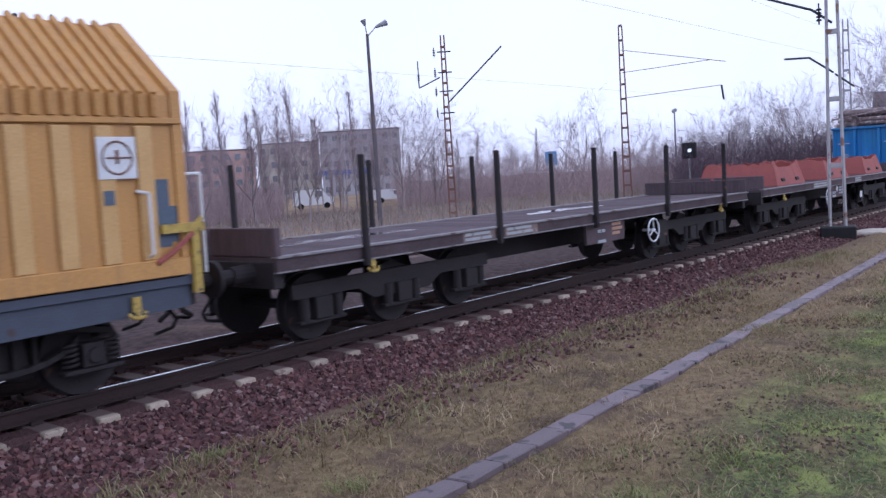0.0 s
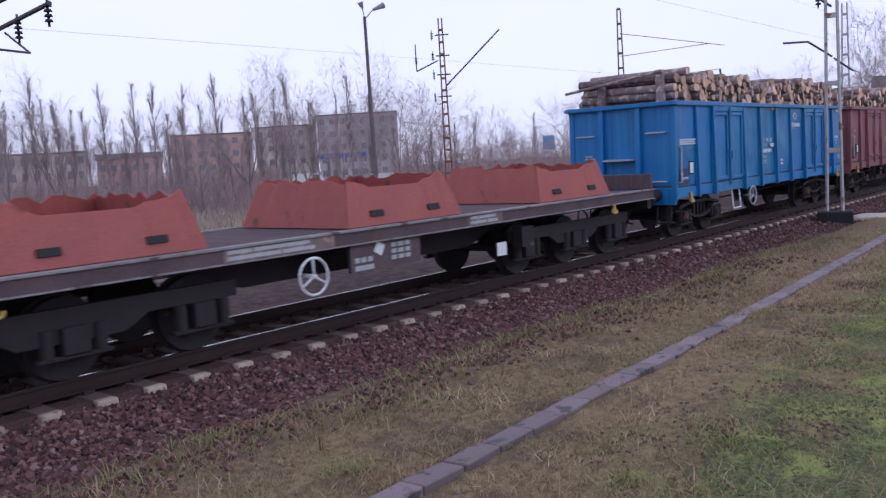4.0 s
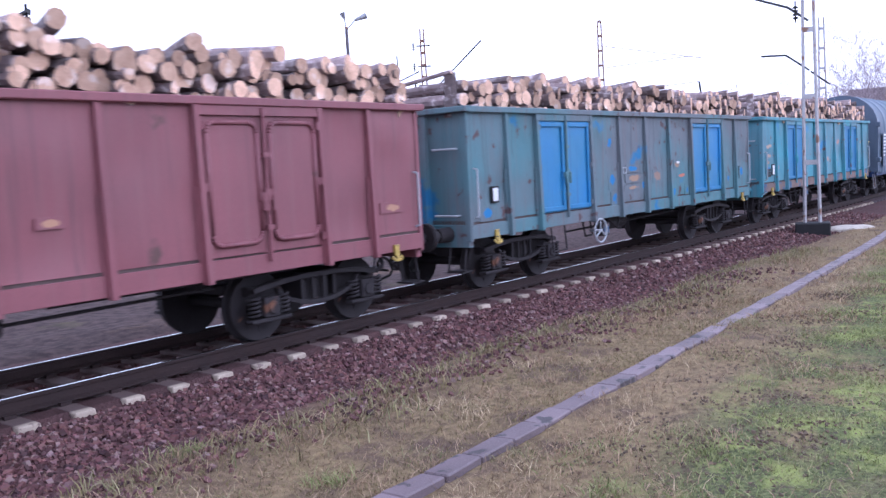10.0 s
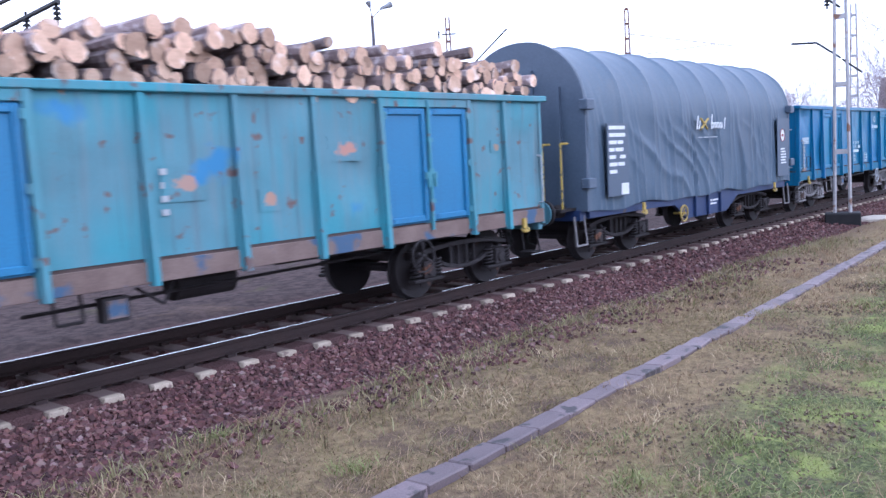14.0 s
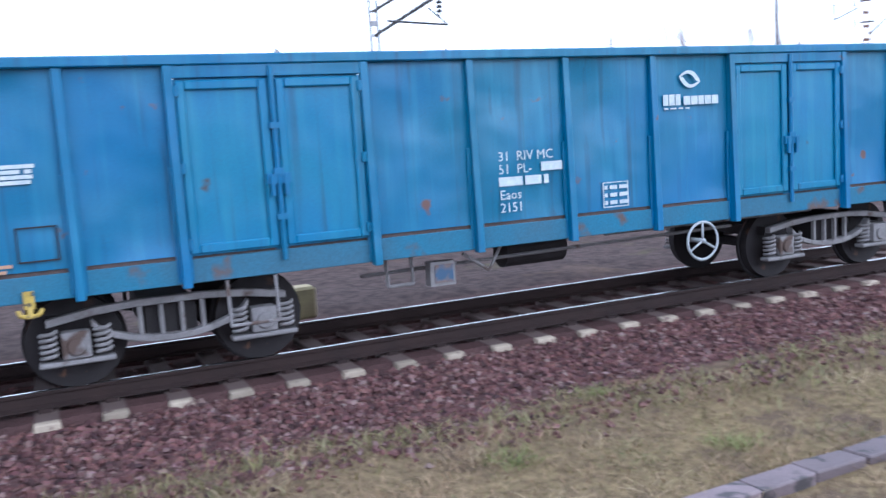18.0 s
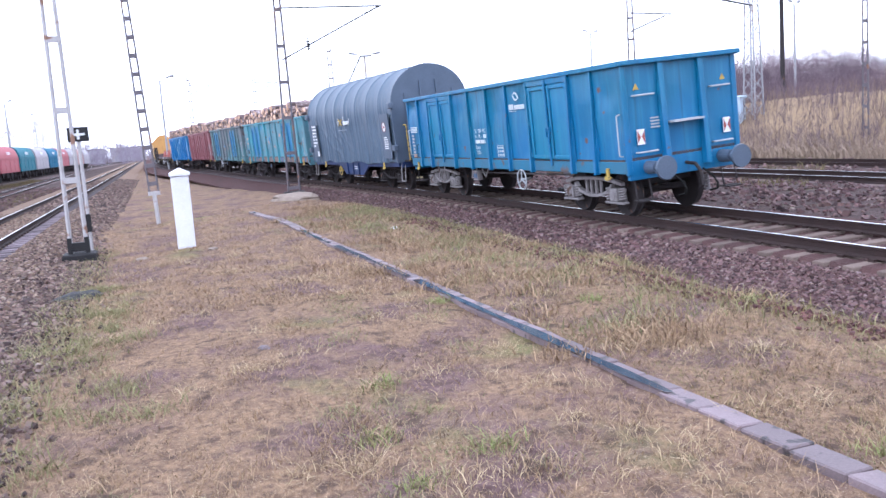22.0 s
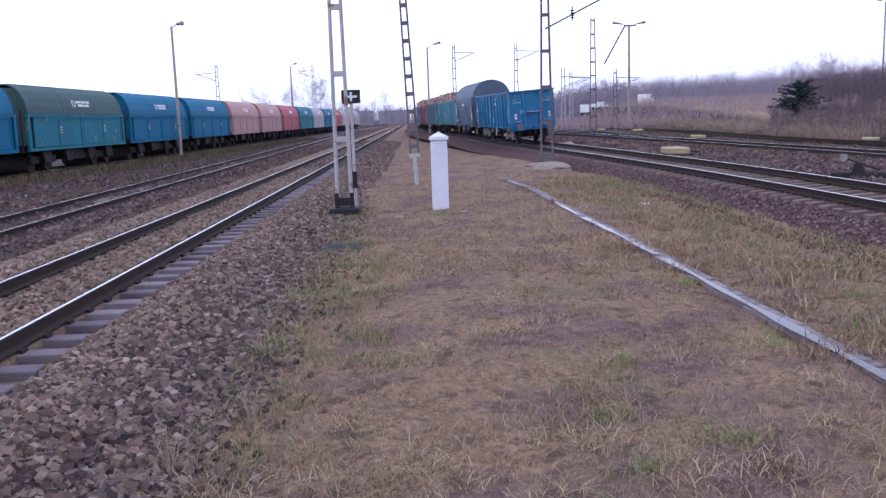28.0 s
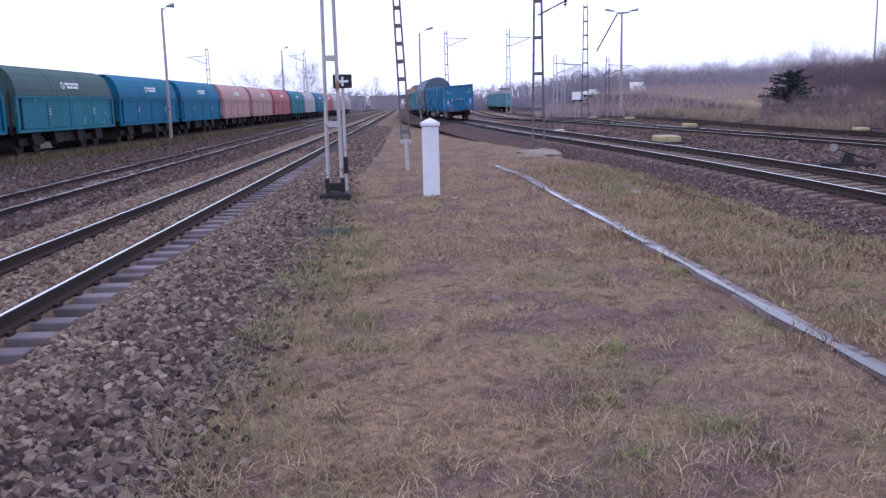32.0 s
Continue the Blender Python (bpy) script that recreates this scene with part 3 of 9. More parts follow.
RAIL_HEAD = [(-0.021, -0.004), (0.021, -0.004), (0.021, -0.001), (0.014, 0.0025), (-0.014, 0.0025), (-0.021, -0.001)]


def track(name, label, fn, x0, x1, bed_mat, sleeper_mat, shoulder=2.6, gap=0.6, singles=None, z0=0.0, shiny=True, step=2.0, phase=0.0, up=flat, lean=flat, mound=-0.2, fill=-0.25):
    ob = thing(name, label, "railway track", kind="structure")
    bm = bmesh.new()
    sweep(bm, fn, x0, x1, [(-shoulder, -0.5), (-shoulder, -0.40), (-1.7, -0.262), (-1.22, -0.262), (-1.14, mound), (-0.86, mound), (-0.84, fill), (0.84, fill), (0.86, mound), (1.14, mound), (1.22, -0.262), (1.7, -0.262), (shoulder, -0.40), (shoulder, -0.5)], step, z0, up, lean)
    part("ballast_bed", bm, bed_mat, ob, "broken stone ballast bed", smooth=False)
    for side in (-1, 1):
        bm = bmesh.new()
        off = side * 0.7535
        sweep(bm, fn, x0, x1, [(o + off, z) for o, z in RAIL_BODY], step, z0, up, lean)
        rail = part("rail", bm, M_rail_side, ob)
        bm = bmesh.new()
        sweep(bm, fn, x0, x1, [(o + off, z) for o, z in RAIL_HEAD], step, z0, up, lean)
        part("rail_head", bm, M_rail_top if shiny else M_rail_side, rail, "polished running surface" if shiny else "rusty running surface")
    me = sleeper_mesh(sleeper_mat)
    dull = sleeper_mesh(M_sleeper_dull)
    n = int((x1 - x0) / gap)
    base = bmesh.new()
    base.from_mesh(me)
    bv = np.array([v.co[:] for v in base.verts])
    bf = [[v.index for v in f.verts] for f in base.faces]
    base.free()
    rv, rf = [], []
    clips_v, clips_f = [], []
    cube = np.array([(a, b, c) for a in (-1, 1) for b in (-1, 1) for c in (-1, 1)], float)
    cf = [(0, 1, 3, 2), (4, 6, 7, 5), (0, 4, 5, 1), (2, 3, 7, 6), (0, 2, 6, 4), (1, 5, 7, 3)]
    for i in range(n):
        x = x0 + (i + 0.5) * gap + phase
        a = math.atan(fn(x + 0.5) - fn(x - 0.5)) + rnd.uniform(-0.012, 0.012)
        m = pose(x, fn(x), z0 + float(up(x)) + rnd.uniform(-0.006, 0.006), 0, 0, math.degrees(a)) @ pose(0, -0.75, 0, float(lean(x))) @ pose(0, 0.75, 0)
        if singles and singles[0] < x < singles[1]:
            s = new("sleeper", dull if sleeper_mat == M_sleeper_pale and x < -7 else me)
            s.parent = ob
            s.matrix_local = m
            for off in (-0.7535, 0.7535):
                for e in (-0.1, 0.1):
                    c = np.array(m @ Vector((0, off + e, -0.18)))
                    clips_f += [[len(clips_v) + q for q in f] for f in cf]
                    clips_v += (cube * (0.06, 0.03, 0.025) + c).tolist()
        else:
            mm = np.array(m)
            rf += [[len(rv) + q for q in f] for f in bf]
            rv += (bv @ mm[:3, :3].T + mm[:3, 3]).tolist()
    if rv:
        far_me = bpy.data.meshes.new("far_sleepers")
        far_me.from_pydata(rv, [], rf)
        far_me.materials.append(M_sleeper_dark)
        tagged(part("far_sleepers", far_me, None, ob), kind="stuff")
    if clips_v:
        cm = bpy.data.meshes.new("rail_fastenings")
        cm.from_pydata(clips_v, [], clips_f)
        cm.materials.append(M_rail_side)
        tagged(part("rail_fastenings", cm, None, ob), kind="stuff")
    return ob


track("track_main", "curving main track on red-brown ballast with pale concrete sleepers", a_y, -400, 140, M_ballast_red, M_sleeper_pale, 3.2, singles=(-46, 40), phase=0.05, up=rise, lean=cant)
track("track_second", "straight second track on grey-brown ballast with dark sleepers", b_y, -420, 60, M_ballast_grey, M_sleeper_violet, 2.9, singles=(-40, 4), z0=0.074, mound=-0.285, fill=-0.19)
track("track_siding", "rusty siding track in cinders", c_y, -300, 60, M_cinder, M_sleeper_dark, 2.0, z0=-0.16, step=4.0, mound=-0.18, fill=-0.18)
track("track_hopper", "yard track under the standing hopper wagons", d_y, -420, 60, M_cinder, M_sleeper_dark, 2.0, z0=0.13, step=4.0, mound=-0.18, fill=-0.18)
track("track_yard", "yard track that branches off towards the main line", e_y, -260, -54, M_cinder, M_sleeper_dark, 2.0, z0=-0.1, step=3.0, up=rise, mound=-0.175, fill=-0.185)
track("track_yard_middle", "worn yard track", f_y, -260, 130, M_cinder, M_sleeper_dark, 2.0, z0=-0.12, step=3.0, up=rise, mound=-0.175, fill=-0.185)
track("track_yard_outer", "rusty outer yard track in weeds", g_y, -240, 100, M_cinder, M_sleeper_dark, 1.9, z0=-0.14, step=3.0, shiny=False, up=rise, mound=-0.175, fill=-0.185)

# ---- wagons; local x along the track towards the train's tail, near side at -y, z from the rail top ----
def wheelset_mesh():
    bm = bmesh.new()
    for s in (-1, 1):
        rod(bm, (0, s * 0.69, 0), (0, s * 0.815, 0), 0.46, 0.455, 24)
        rod(bm, (0, s * 0.66, 0), (0, s * 0.695, 0), 0.49, 0.49, 24)
        rod(bm, (0, s * 0.80, 0), (0, s * 0.87, 0), 0.13, 0.12, 12)
        for k in range(4):
            a = k * math.pi / 2
            rod(bm, (0.30 * math.cos(a), s * 0.80, 0.30 * math.sin(a)), (0.30 * math.cos(a), s * 0.822, 0.30 * math.sin(a)), 0.06, 0.06, 8)
    rod(bm, (0, -0.98, 0), (0, 0.98, 0), 0.075, 0.075, 10)
    return mesh_of("wheelset", bm, M_steel_dark, bevel=0.0)


WHEELSET = wheelset_mesh()
WHEELS = []


def spring_mesh(mat):
    bm = bmesh.new()
    turns, per, k = 5, 11, 5
    rows = []
    for i in range(turns * per + 1):
        a = 2 * math.pi * i / per
        z = 0.345 + 0.27 * i / (turns * per)
        rows.append([bm.verts.new(((0.072 + 0.021 * math.cos(2 * math.pi * j / k)) * math.cos(a), (0.072 + 0.021 * math.cos(2 * math.pi * j / k)) * math.sin(a), z + 0.021 * math.sin(2 * math.pi * j / k))) for j in range(k)])
    for p, q in zip(rows, rows[1:]):
        for j in range(k):
            bm.faces.new((p[j], q[j], q[(j + 1) % k], p[(j + 1) % k]))
    return mesh_of("coil_spring", bm, mat, True)


SPRINGS = {m.name: spring_mesh(m) for m in (M_steel_dark, M_bogie_grey)}


def bogie(parent, x, mat):
    """A two-axle cast bogie with coil springs."""
    b = thing("bogie", "", "")
    for key in ("label", "category"):
        if key in b:
            del b[key]
    b.parent = parent
    b.matrix_local = pose(x, 0, 0)
    for s in (-1, 1):
        bm = bmesh.new()
        y0, y1 = sorted((s * 0.96, s * 1.06))
        for q in (-1, 1):
            prism(bm, [(0, 0.755), (0.35, 0.755), (0.75, 0.72), (1.15, 0.655), (1.15, 0.73), (0.72, 0.80), (0.3, 0.825), (0, 0.825)] if q > 0 else [(0, 0.825), (-0.3, 0.825), (-0.72, 0.80), (-1.15, 0.73), (-1.15, 0.655), (-0.75, 0.72), (-0.35, 0.755), (0, 0.755)], y0, y1)
        # the sagging lower bar and the columns between
        sag = [(0.78 * math.sin(radians(a)), 0.72 - 0.34 * math.cos(radians(a))) for a in range(-75, 76, 15)]
        for (xa, za), (xb, zb) in zip(sag, sag[1:]):
            prism(bm, [(xa, za), (xb, zb), (xb, zb + 0.065), (xa, za + 0.065)], y0 - 0.01, y1 + 0.01)
        for xx in (-0.3, -0.1, 0.1, 0.3):
            bx(bm, xx - 0.022, xx + 0.022, y0 + 0.02, y1 - 0.02, 0.42, 0.77)
        part("side_frame", bm, mat, b, bevel=0.008)
        for a in (-0.9, 0.9):
            bm = bmesh.new()
            yo = s * 1.03
            bx(bm, a - 0.13, a + 0.13, yo - 0.09, yo + 0.09, 0.34, 0.60)
            rod(bm, (a, yo, 0.46), (a, yo + s * 0.12, 0.46), 0.10, 0.09, 10)
            bx(bm, a - 0.34, a + 0.34, yo - 0.08, yo + 0.08, 0.28, 0.33)
            part("axle_box", bm, mat, b, bevel=0.012)
            for e in (-0.24, 0.24):
                sp = new("coil_spring", SPRINGS[mat.name])
                sp.parent = b
                sp.matrix_local = pose(a + e, yo, 0)
    bm = bmesh.new()
    bx(bm, -0.25, 0.25, -0.95, 0.95, 0.45, 0.75)
    bx(bm, -1.15, -1.05, -0.95, 0.95, 0.62, 0.74)
    bx(bm, 1.05, 1.15, -0.95, 0.95, 0.62, 0.74)
    part("bolster", bm, M_steel_dark, b)
    for a in (-0.9, 0.9):
        w = new("wheelset", WHEELSET)
        w.parent = b
        w.matrix_local = pose(a, 0, 0.46)
        WHEELS.append((w, a))
    return b


def buffers(parent, end, mat=None):
    mat = mat or M_steel_dark
    s = 1 if end > 0 else -1
    for y in (-0.875, 0.875):
        bm = bmesh.new()
        rod(bm, (end, y, 1.04), (end + s * 0.32, y, 1.04), 0.13, 0.12, 14)
        rod(bm, (end + s * 0.30, y, 1.04), (end + s * 0.58, y, 1.04), 0.09, 0.09, 12)
        rod(bm, (end + s * 0.56, y, 1.04), (end + s * 0.61, y, 1.04), 0.235, 0.225, 20)
        part("buffer", bm, mat, parent, "dark round buffer")
    bm = bmesh.new()
    chain(bm, [(end, 0, 1.02), (end + s * 0.3, 0, 1.0), (end + s * 0.45, 0, 0.86), (end + s * 0.5, 0, 0.6), (end + s * 0.35, 0, 0.5)], 0.035)
    part("screw_coupling", bm, M_steel_dark, parent)
    for y in (-0.35, 0.4):
        bm = bmesh.new()
        pts = [(end, y, 0.85)] + [(end + s * (0.1 + 0.3 * math.sin(u * math.pi)), y + 0.06 * u, 0.85 - 0.45 * math.sin(u * math.pi * 0.5)) for u in (0.2, 0.45, 0.7, 1.0)]
        chain(bm, pts, 0.022)
        part("brake_hose", bm, M_rubber, parent)


def handwheel(parent, x, y, z, r, mat, label="spoked hand brake wheel"):
    bm = bmesh.new()
    ring(bm, (x, y, z), (0, 1, 0), r, 0.018, 28, 6)
    for k in range(3):
        a = math.pi / 2 + k * 2 * math.pi / 3
        rod(bm, (x, y, z), (x + r * math.cos(a), y, z + r * math.sin(a)), 0.016, 0.016, 6)
    rod(bm, (x, y - 0.03, z), (x, y + 0.25, z), 0.03, 0.03, 8)
    part("handwheel", bm, mat, parent, label, smooth=True)


def hook(parent, x, y, z, mat=None):
    bm = bmesh.new()
    s = 1 if y > 0 else -1
    bx(bm, x - 0.045, x + 0.045, y - 0.018, y + 0.018, z + 0.03, z + 0.19)
    pts = [(x - 0.10, y, z + 0.02), (x - 0.075, y + s * 0.03, z - 0.025), (x, y + s * 0.035, z - 0.04), (x + 0.075, y + s * 0.03, z - 0.025), (x + 0.10, y, z + 0.02)]
    chain(bm, pts, 0.02)
    rod(bm, (x, y, z + 0.05), (x, y + s * 0.035, z - 0.04), 0.025, 0.025)
    part("towing_hook", bm, mat or M_yellow, parent, "yellow towing hook")


def bars(parent, name, rows, x, y, z, mat, h=0.06, gap=0.05, label=""):
    """Writing that cannot be read: rows of plain bars, each row a list of widths."""
    bm = bmesh.new()
    for r, row in enumerate(rows):
        xx = x
        for w in row:
            if w > 0:
                bx(bm, xx, xx + w, y - 0.0035, y + 0.001, z - r * (h + gap) - h, z - r * (h + gap))
            xx += abs(w) + 0.035
    return part(name, bm, mat, parent, label)


def words(parent, text, x, y, z, size, mat, name="lettering", flip=False):
    cu = bpy.data.curves.new("lettering", "FONT")
    cu.body, cu.size, cu.extrude, cu.resolution_u = text, size, 0.001, 2
    tmp = bpy.data.objects.new("lettering", cu)
    me = bpy.data.meshes.new_from_object(tmp)
    bpy.data.objects.remove(tmp)
    me.materials.clear()
    me.materials.append(mat)
    ob = new(name, me)
    ob.parent = parent
    ob.matrix_local = pose(x, y, z, 90, 0, 180 if flip else 0)
    return ob


POSTS = (-5.32, -4.37, -2.43, -1.22, 0.0, 1.22, 2.43, 4.37, 5.32)
TOP, FLOOR, HALF, WIDE = 3.13, 1.20, 6.4, 1.335


def side_sheet(x0, x1, z0, z1, y, seed):
    """A thin steel sheet, dented a little."""
    bm = bmesh.new()
    nx_, nz_ = max(3, int((x1 - x0) / 0.16)), 11
    r = random.Random(seed)
    dents = [(r.uniform(x0, x1), r.uniform(z0, z1), r.uniform(0.12, 0.4), r.uniform(-0.04, 0.03)) for _ in range(10)]
    s = 1 if y > 0 else -1
    rows = {}
    for back in (0, 1):
        for i in range(nx_ + 1):
            for k in range(nz_ + 1):
                x, z = x0 + (x1 - x0) * i / nx_, z0 + (z1 - z0) * k / nz_
                edge = min(i, nx_ - i, k, nz_ - k)
                d = sum(a * math.exp(-((x - u) ** 2 + (z - v) ** 2) / (w * w)) for u, v, w, a in dents) if edge else 0
                rows[back, i, k] = bm.verts.new((x, y + s * (d - 0.012 * back), z))
    for back in (0, 1):
        for i in range(nx_):
            for k in range(nz_):
                bm.faces.new((rows[back, i, k], rows[back, i + 1, k], rows[back, i + 1, k + 1], rows[back, i, k + 1]))
    return bm


def door_leaf(parent, x0, x1, side, paint, frame_paint, latch_right, rounded=False):
    y = side * (WIDE + 0.015)
    o = side * 0.04
    bm = bmesh.new()
    ya, yb = sorted((y - o, y))
    bx(bm, x0, x1, ya, yb, FLOOR + 0.02, TOP - 0.22)
    door = part("door", bm, paint, parent, bevel=0.004)
    bm = bmesh.new()
    ya, yb = sorted((y, y + o))
    w = 0.09
    z0, z1 = FLOOR + 0.04, TOP - 0.24
    for a, b, c, d in ((x0, x0 + w, z0, z1), (x1 - w, x1, z0, z1), (x0 + w, x1 - w, z1 - w, z1), (x0 + w, x1 - w, z0, z0 + w)):
        bx(bm, a, b, ya, yb, c, d)
    if rounded:
        bm.free()
        bm = bmesh.new()
        corner = [(cx + 0.13 * math.cos(radians(q)), cz + 0.13 * math.sin(radians(q))) for cx, cz, q0 in ((x1 - 0.19, z1 - 0.19, 0), (x0 + 0.19, z1 - 0.19, 90), (x0 + 0.19, z0 + 0.25, 180), (x1 - 0.19, z0 + 0.25, 270)) for q in range(q0, q0 + 91, 18)]
        rim = [(px_, y + o * 0.75, pz_) for px_, pz_ in corner]
        chain(bm, rim + rim[:1], 0.032, 6)
        part("pressed_rim", bm, paint, door, smooth=True)
        bm = bmesh.new()
        prism(bm, corner, *sorted((y, y + o * 0.55)))
    part("door_panel" if rounded else "door_frame", bm, paint, door, bevel=0.0 if rounded else 0.012)
    hx = x1 if not latch_right else x0
    for z in (z0 + 0.1, (z0 + z1) / 2, z1 - 0.1):
        bm = bmesh.new()
        rod(bm, (hx, y + o * 1.2, z - 0.05), (hx, y + o * 1.2, z + 0.05), 0.028, 0.028, 8)
        part("hinge", bm, frame_paint, door)
    bm = bmesh.new()
    lx = x1 - 0.03 if latch_right else x0 + 0.03
    bx(bm, lx - 0.05, lx + 0.05, *sorted((y + o, y + o * 2)), z0 + 0.62, z0 + 0.72)
    bx(bm, lx - 0.02, lx + 0.02, *sorted((y + o * 1.5, y + o * 2.4)), z0 + 0.5, z0 + 0.7)
    part("latch", bm, frame_paint, door)
    return door


def open_wagon(name, label, paint, door_paint, seed, bogie_mat, sill_mat=None, wheel_mat=None, wheel_x=1.86, rounded=False):
    w = thing(name, label, "freight wagon", group="wagons of the train")
    sill_mat = sill_mat or paint
    k = seed * 100
    cells = [(-HALF, -5.32), (-5.32, -4.37), (-2.43, -1.22), (-1.22, 0), (0, 1.22), (1.22, 2.43), (4.37, 5.32), (5.32, HALF)]
    for s in (-1, 1):
        for a, b in cells:
            k += 1
            part("side_panel", side_sheet(a, b, FLOOR + 0.035, TOP - 0.1, s * WIDE, k), paint, w, smooth=True)
        for a in (-4.37, 2.43):
            mid = a + 0.97
            door_leaf(w, a + 0.06, mid - 0.04, s, door_paint, paint, True, rounded)
            door_leaf(w, mid + 0.04, a + 1.88, s, door_paint, paint, False, rounded)
            bm = bmesh.new()
            rod(bm, (mid, s * (WIDE + 0.07), FLOOR - 0.1), (mid, s * (WIDE + 0.07), TOP - 0.12), 0.028, 0.028, 8)
            for z in (1.5, 1.95, 2.4):
                bx(bm, mid - 0.05, mid + 0.05, *sorted((s * WIDE, s * (WIDE + 0.1))), z, z + 0.06)
            part("locking_bar", bm, paint, w)
            bm = bmesh.new()
            bx(bm, mid - 0.07, mid + 0.07, *sorted((s * (WIDE - 0.03), s * (WIDE - 0.018))), FLOOR, TOP - 0.2)
            part("door_stop", bm, paint, w)
            bm = bmesh.new()
            bx(bm, a, a + 1.94, *sorted((s * (WIDE - 0.02), s * (WIDE + 0.06))), TOP - 0.22, TOP - 0.1)
            part("door_lintel", bm, paint, w, bevel=0.006)
        for x in POSTS:
            bm = bmesh.new()
            d0 = 0.10 if abs(x) in (2.43, 4.37) else 0.085
            o0, o1 = s * WIDE, s * (WIDE + d0 + 0.03)
            lo, hi = FLOOR - 0.27, TOP - 0.1
            vs = bx(bm, x - 0.042, x + 0.042, *sorted((o0, o1)), lo, hi)
            for v in vs:
                if abs(v.co.y) > WIDE + 0.03 and v.co.z > 2:
                    v.co.y -= s * 0.055
            bx(bm, x - 0.075, x + 0.075, *sorted((o0, o0 + s * 0.035)), lo + 0.05, hi - 0.95)
            part("side_post", bm, paint, w, bevel=0.006)
        bm = bmesh.new()
        bx(bm, -HALF - 0.04, HALF + 0.04, *sorted((s * (WIDE - 0.06), s * (WIDE + 0.085))), TOP - 0.1, TOP)
        part("top_rim", bm, paint, w, bevel=0.012)
        bm = bmesh.new()
        bx(bm, -HALF, HALF, *sorted((s * (WIDE - 0.09), s * (WIDE + 0.03))), FLOOR - 0.24, FLOOR - 0.006)
        part("side_sill", bm, sill_mat, w, "rust-worn side sill", bevel=0.006)
        for x in (-5.75, 5.75):
            hook(w, x, s * (WIDE + 0.06), FLOOR - 0.32)
        # step loops under the doors and corner grab rails
        for x in (-3.0,) if seed == 1 else (-3.75,):
            bm = bmesh.new()
            chain(bm, [(x - 0.24, s * 1.36, 0.95), (x - 0.24, s * 1.40, 0.50), (x + 0.24, s * 1.40, 0.50), (x + 0.24, s * 1.36, 0.95)], 0.018)
            part("step_loop", bm, M_white if seed == 1 else bogie_mat, w)
        for x in (-HALF + 0.12, HALF - 0.12):
            bm = bmesh.new()
            chain(bm, [(x, s * (WIDE + 0.01), 1.3), (x, s * (WIDE + 0.09), 1.32), (x, s * (WIDE + 0.09), 2.1), (x, s * (WIDE + 0.01), 2.12)], 0.016)
            part("grab_rail", bm, M_faded, w, "pale steel grab rail")
    for e in (-1, 1):
        xx = e * HALF
        for c, (ya, yb) in enumerate(((-WIDE, -0.45), (-0.45, 0.45), (0.45, WIDE))):
            bm = bmesh.new()
            bx(bm, *sorted((xx - e * 0.02, xx)), ya, yb, FLOOR, TOP - 0.08)
            part("end_panel", bm, paint, w)
        for y in (-0.47, 0.47):
            bm = bmesh.new()
            vs = bx(bm, *sorted((xx, xx + e * 0.17)), y - 0.06, y + 0.06, FLOOR - 0.25, TOP - 0.06)
            for v in vs:
                if v.co.z > 2 and abs(v.co.x) > HALF + 0.05:
                    v.co.x -= e * 0.09
            part("end_post", bm, paint, w, bevel=0.008)
        for y in (-WIDE + 0.04, WIDE - 0.04):
            bm = bmesh.new()
            bx(bm, *sorted((xx - e * 0.06, xx + e * 0.03)), y - 0.06, y + 0.06, FLOOR - 0.28, TOP - 0.06)
            part("corner_post", bm, paint, w, bevel=0.012)
        bm = bmesh.new()
        bx(bm, *sorted((xx - e * 0.04, xx + e * 0.13)), -WIDE - 0.08, WIDE + 0.08, TOP - 0.09, TOP + 0.004)
        part("end_rim", bm, paint, w, bevel=0.012)
        bm = bmesh.new()
        bx(bm, *sorted((xx - e * 0.1, xx + e * 0.02)), -1.3, 1.3, FLOOR - 0.38, FLOOR)
        part("headstock", bm, paint, w, bevel=0.01)
        buffers(w, xx + e * 0.02, paint if seed == 5 else M_hood_steel if seed == 3 else M_steel_dark)
        for y in (-0.9, 0.9):
            for z in (1.35, 2.45):
                bm = bmesh.new()
                chain(bm, [(xx + e * 0.01, y - 0.22, z), (xx + e * 0.1, y - 0.22, z), (xx + e * 0.1, y + 0.22, z), (xx + e * 0.01, y + 0.22, z)], 0.018)
                part("foot_rung", bm, M_faded, w, "pale steel rung")
        bm = bmesh.new()
        bx(bm, *sorted((xx, xx + e * 0.24)), -0.36, 0.36, 1.85, 1.89)
        part("end_step", bm, M_faded, w, "pale end step")
        bars(w, "end_marking", [[0.2], [0.26], [0.2], [0.24]], 0, 0, 0, M_faded, 0.03, 0.03).matrix_local = pose(xx + e * 0.014, -e * 0.75 if e > 0 else 0.95, 2.0, 0, 0, 90 * e)
        # side step at the corner
        for y in (-1.2, 1.2):
            bm = bmesh.new()
            chain(bm, [(xx - e * 0.05, y, 0.95), (xx + e * 0.05, y, 0.42), (xx + e * 0.05, y * 0.72, 0.42), (xx - e * 0.05, y * 0.72, 0.95)], 0.018)
            bx(bm, xx - 0.1, xx + 0.2, *sorted((y, y * 0.72)), 0.40, 0.425)
            part("corner_step", bm, M_steel_dark, w)
    bm = bmesh.new()
    bx(bm, -HALF, HALF, -WIDE + 0.02, WIDE - 0.02, FLOOR - 0.06, FLOOR + 0.06)
    part("floor", bm, M_inside, w)
    bm = bmesh.new()
    bx(bm, -HALF, HALF, -0.25, 0.25, 0.86, 1.13)
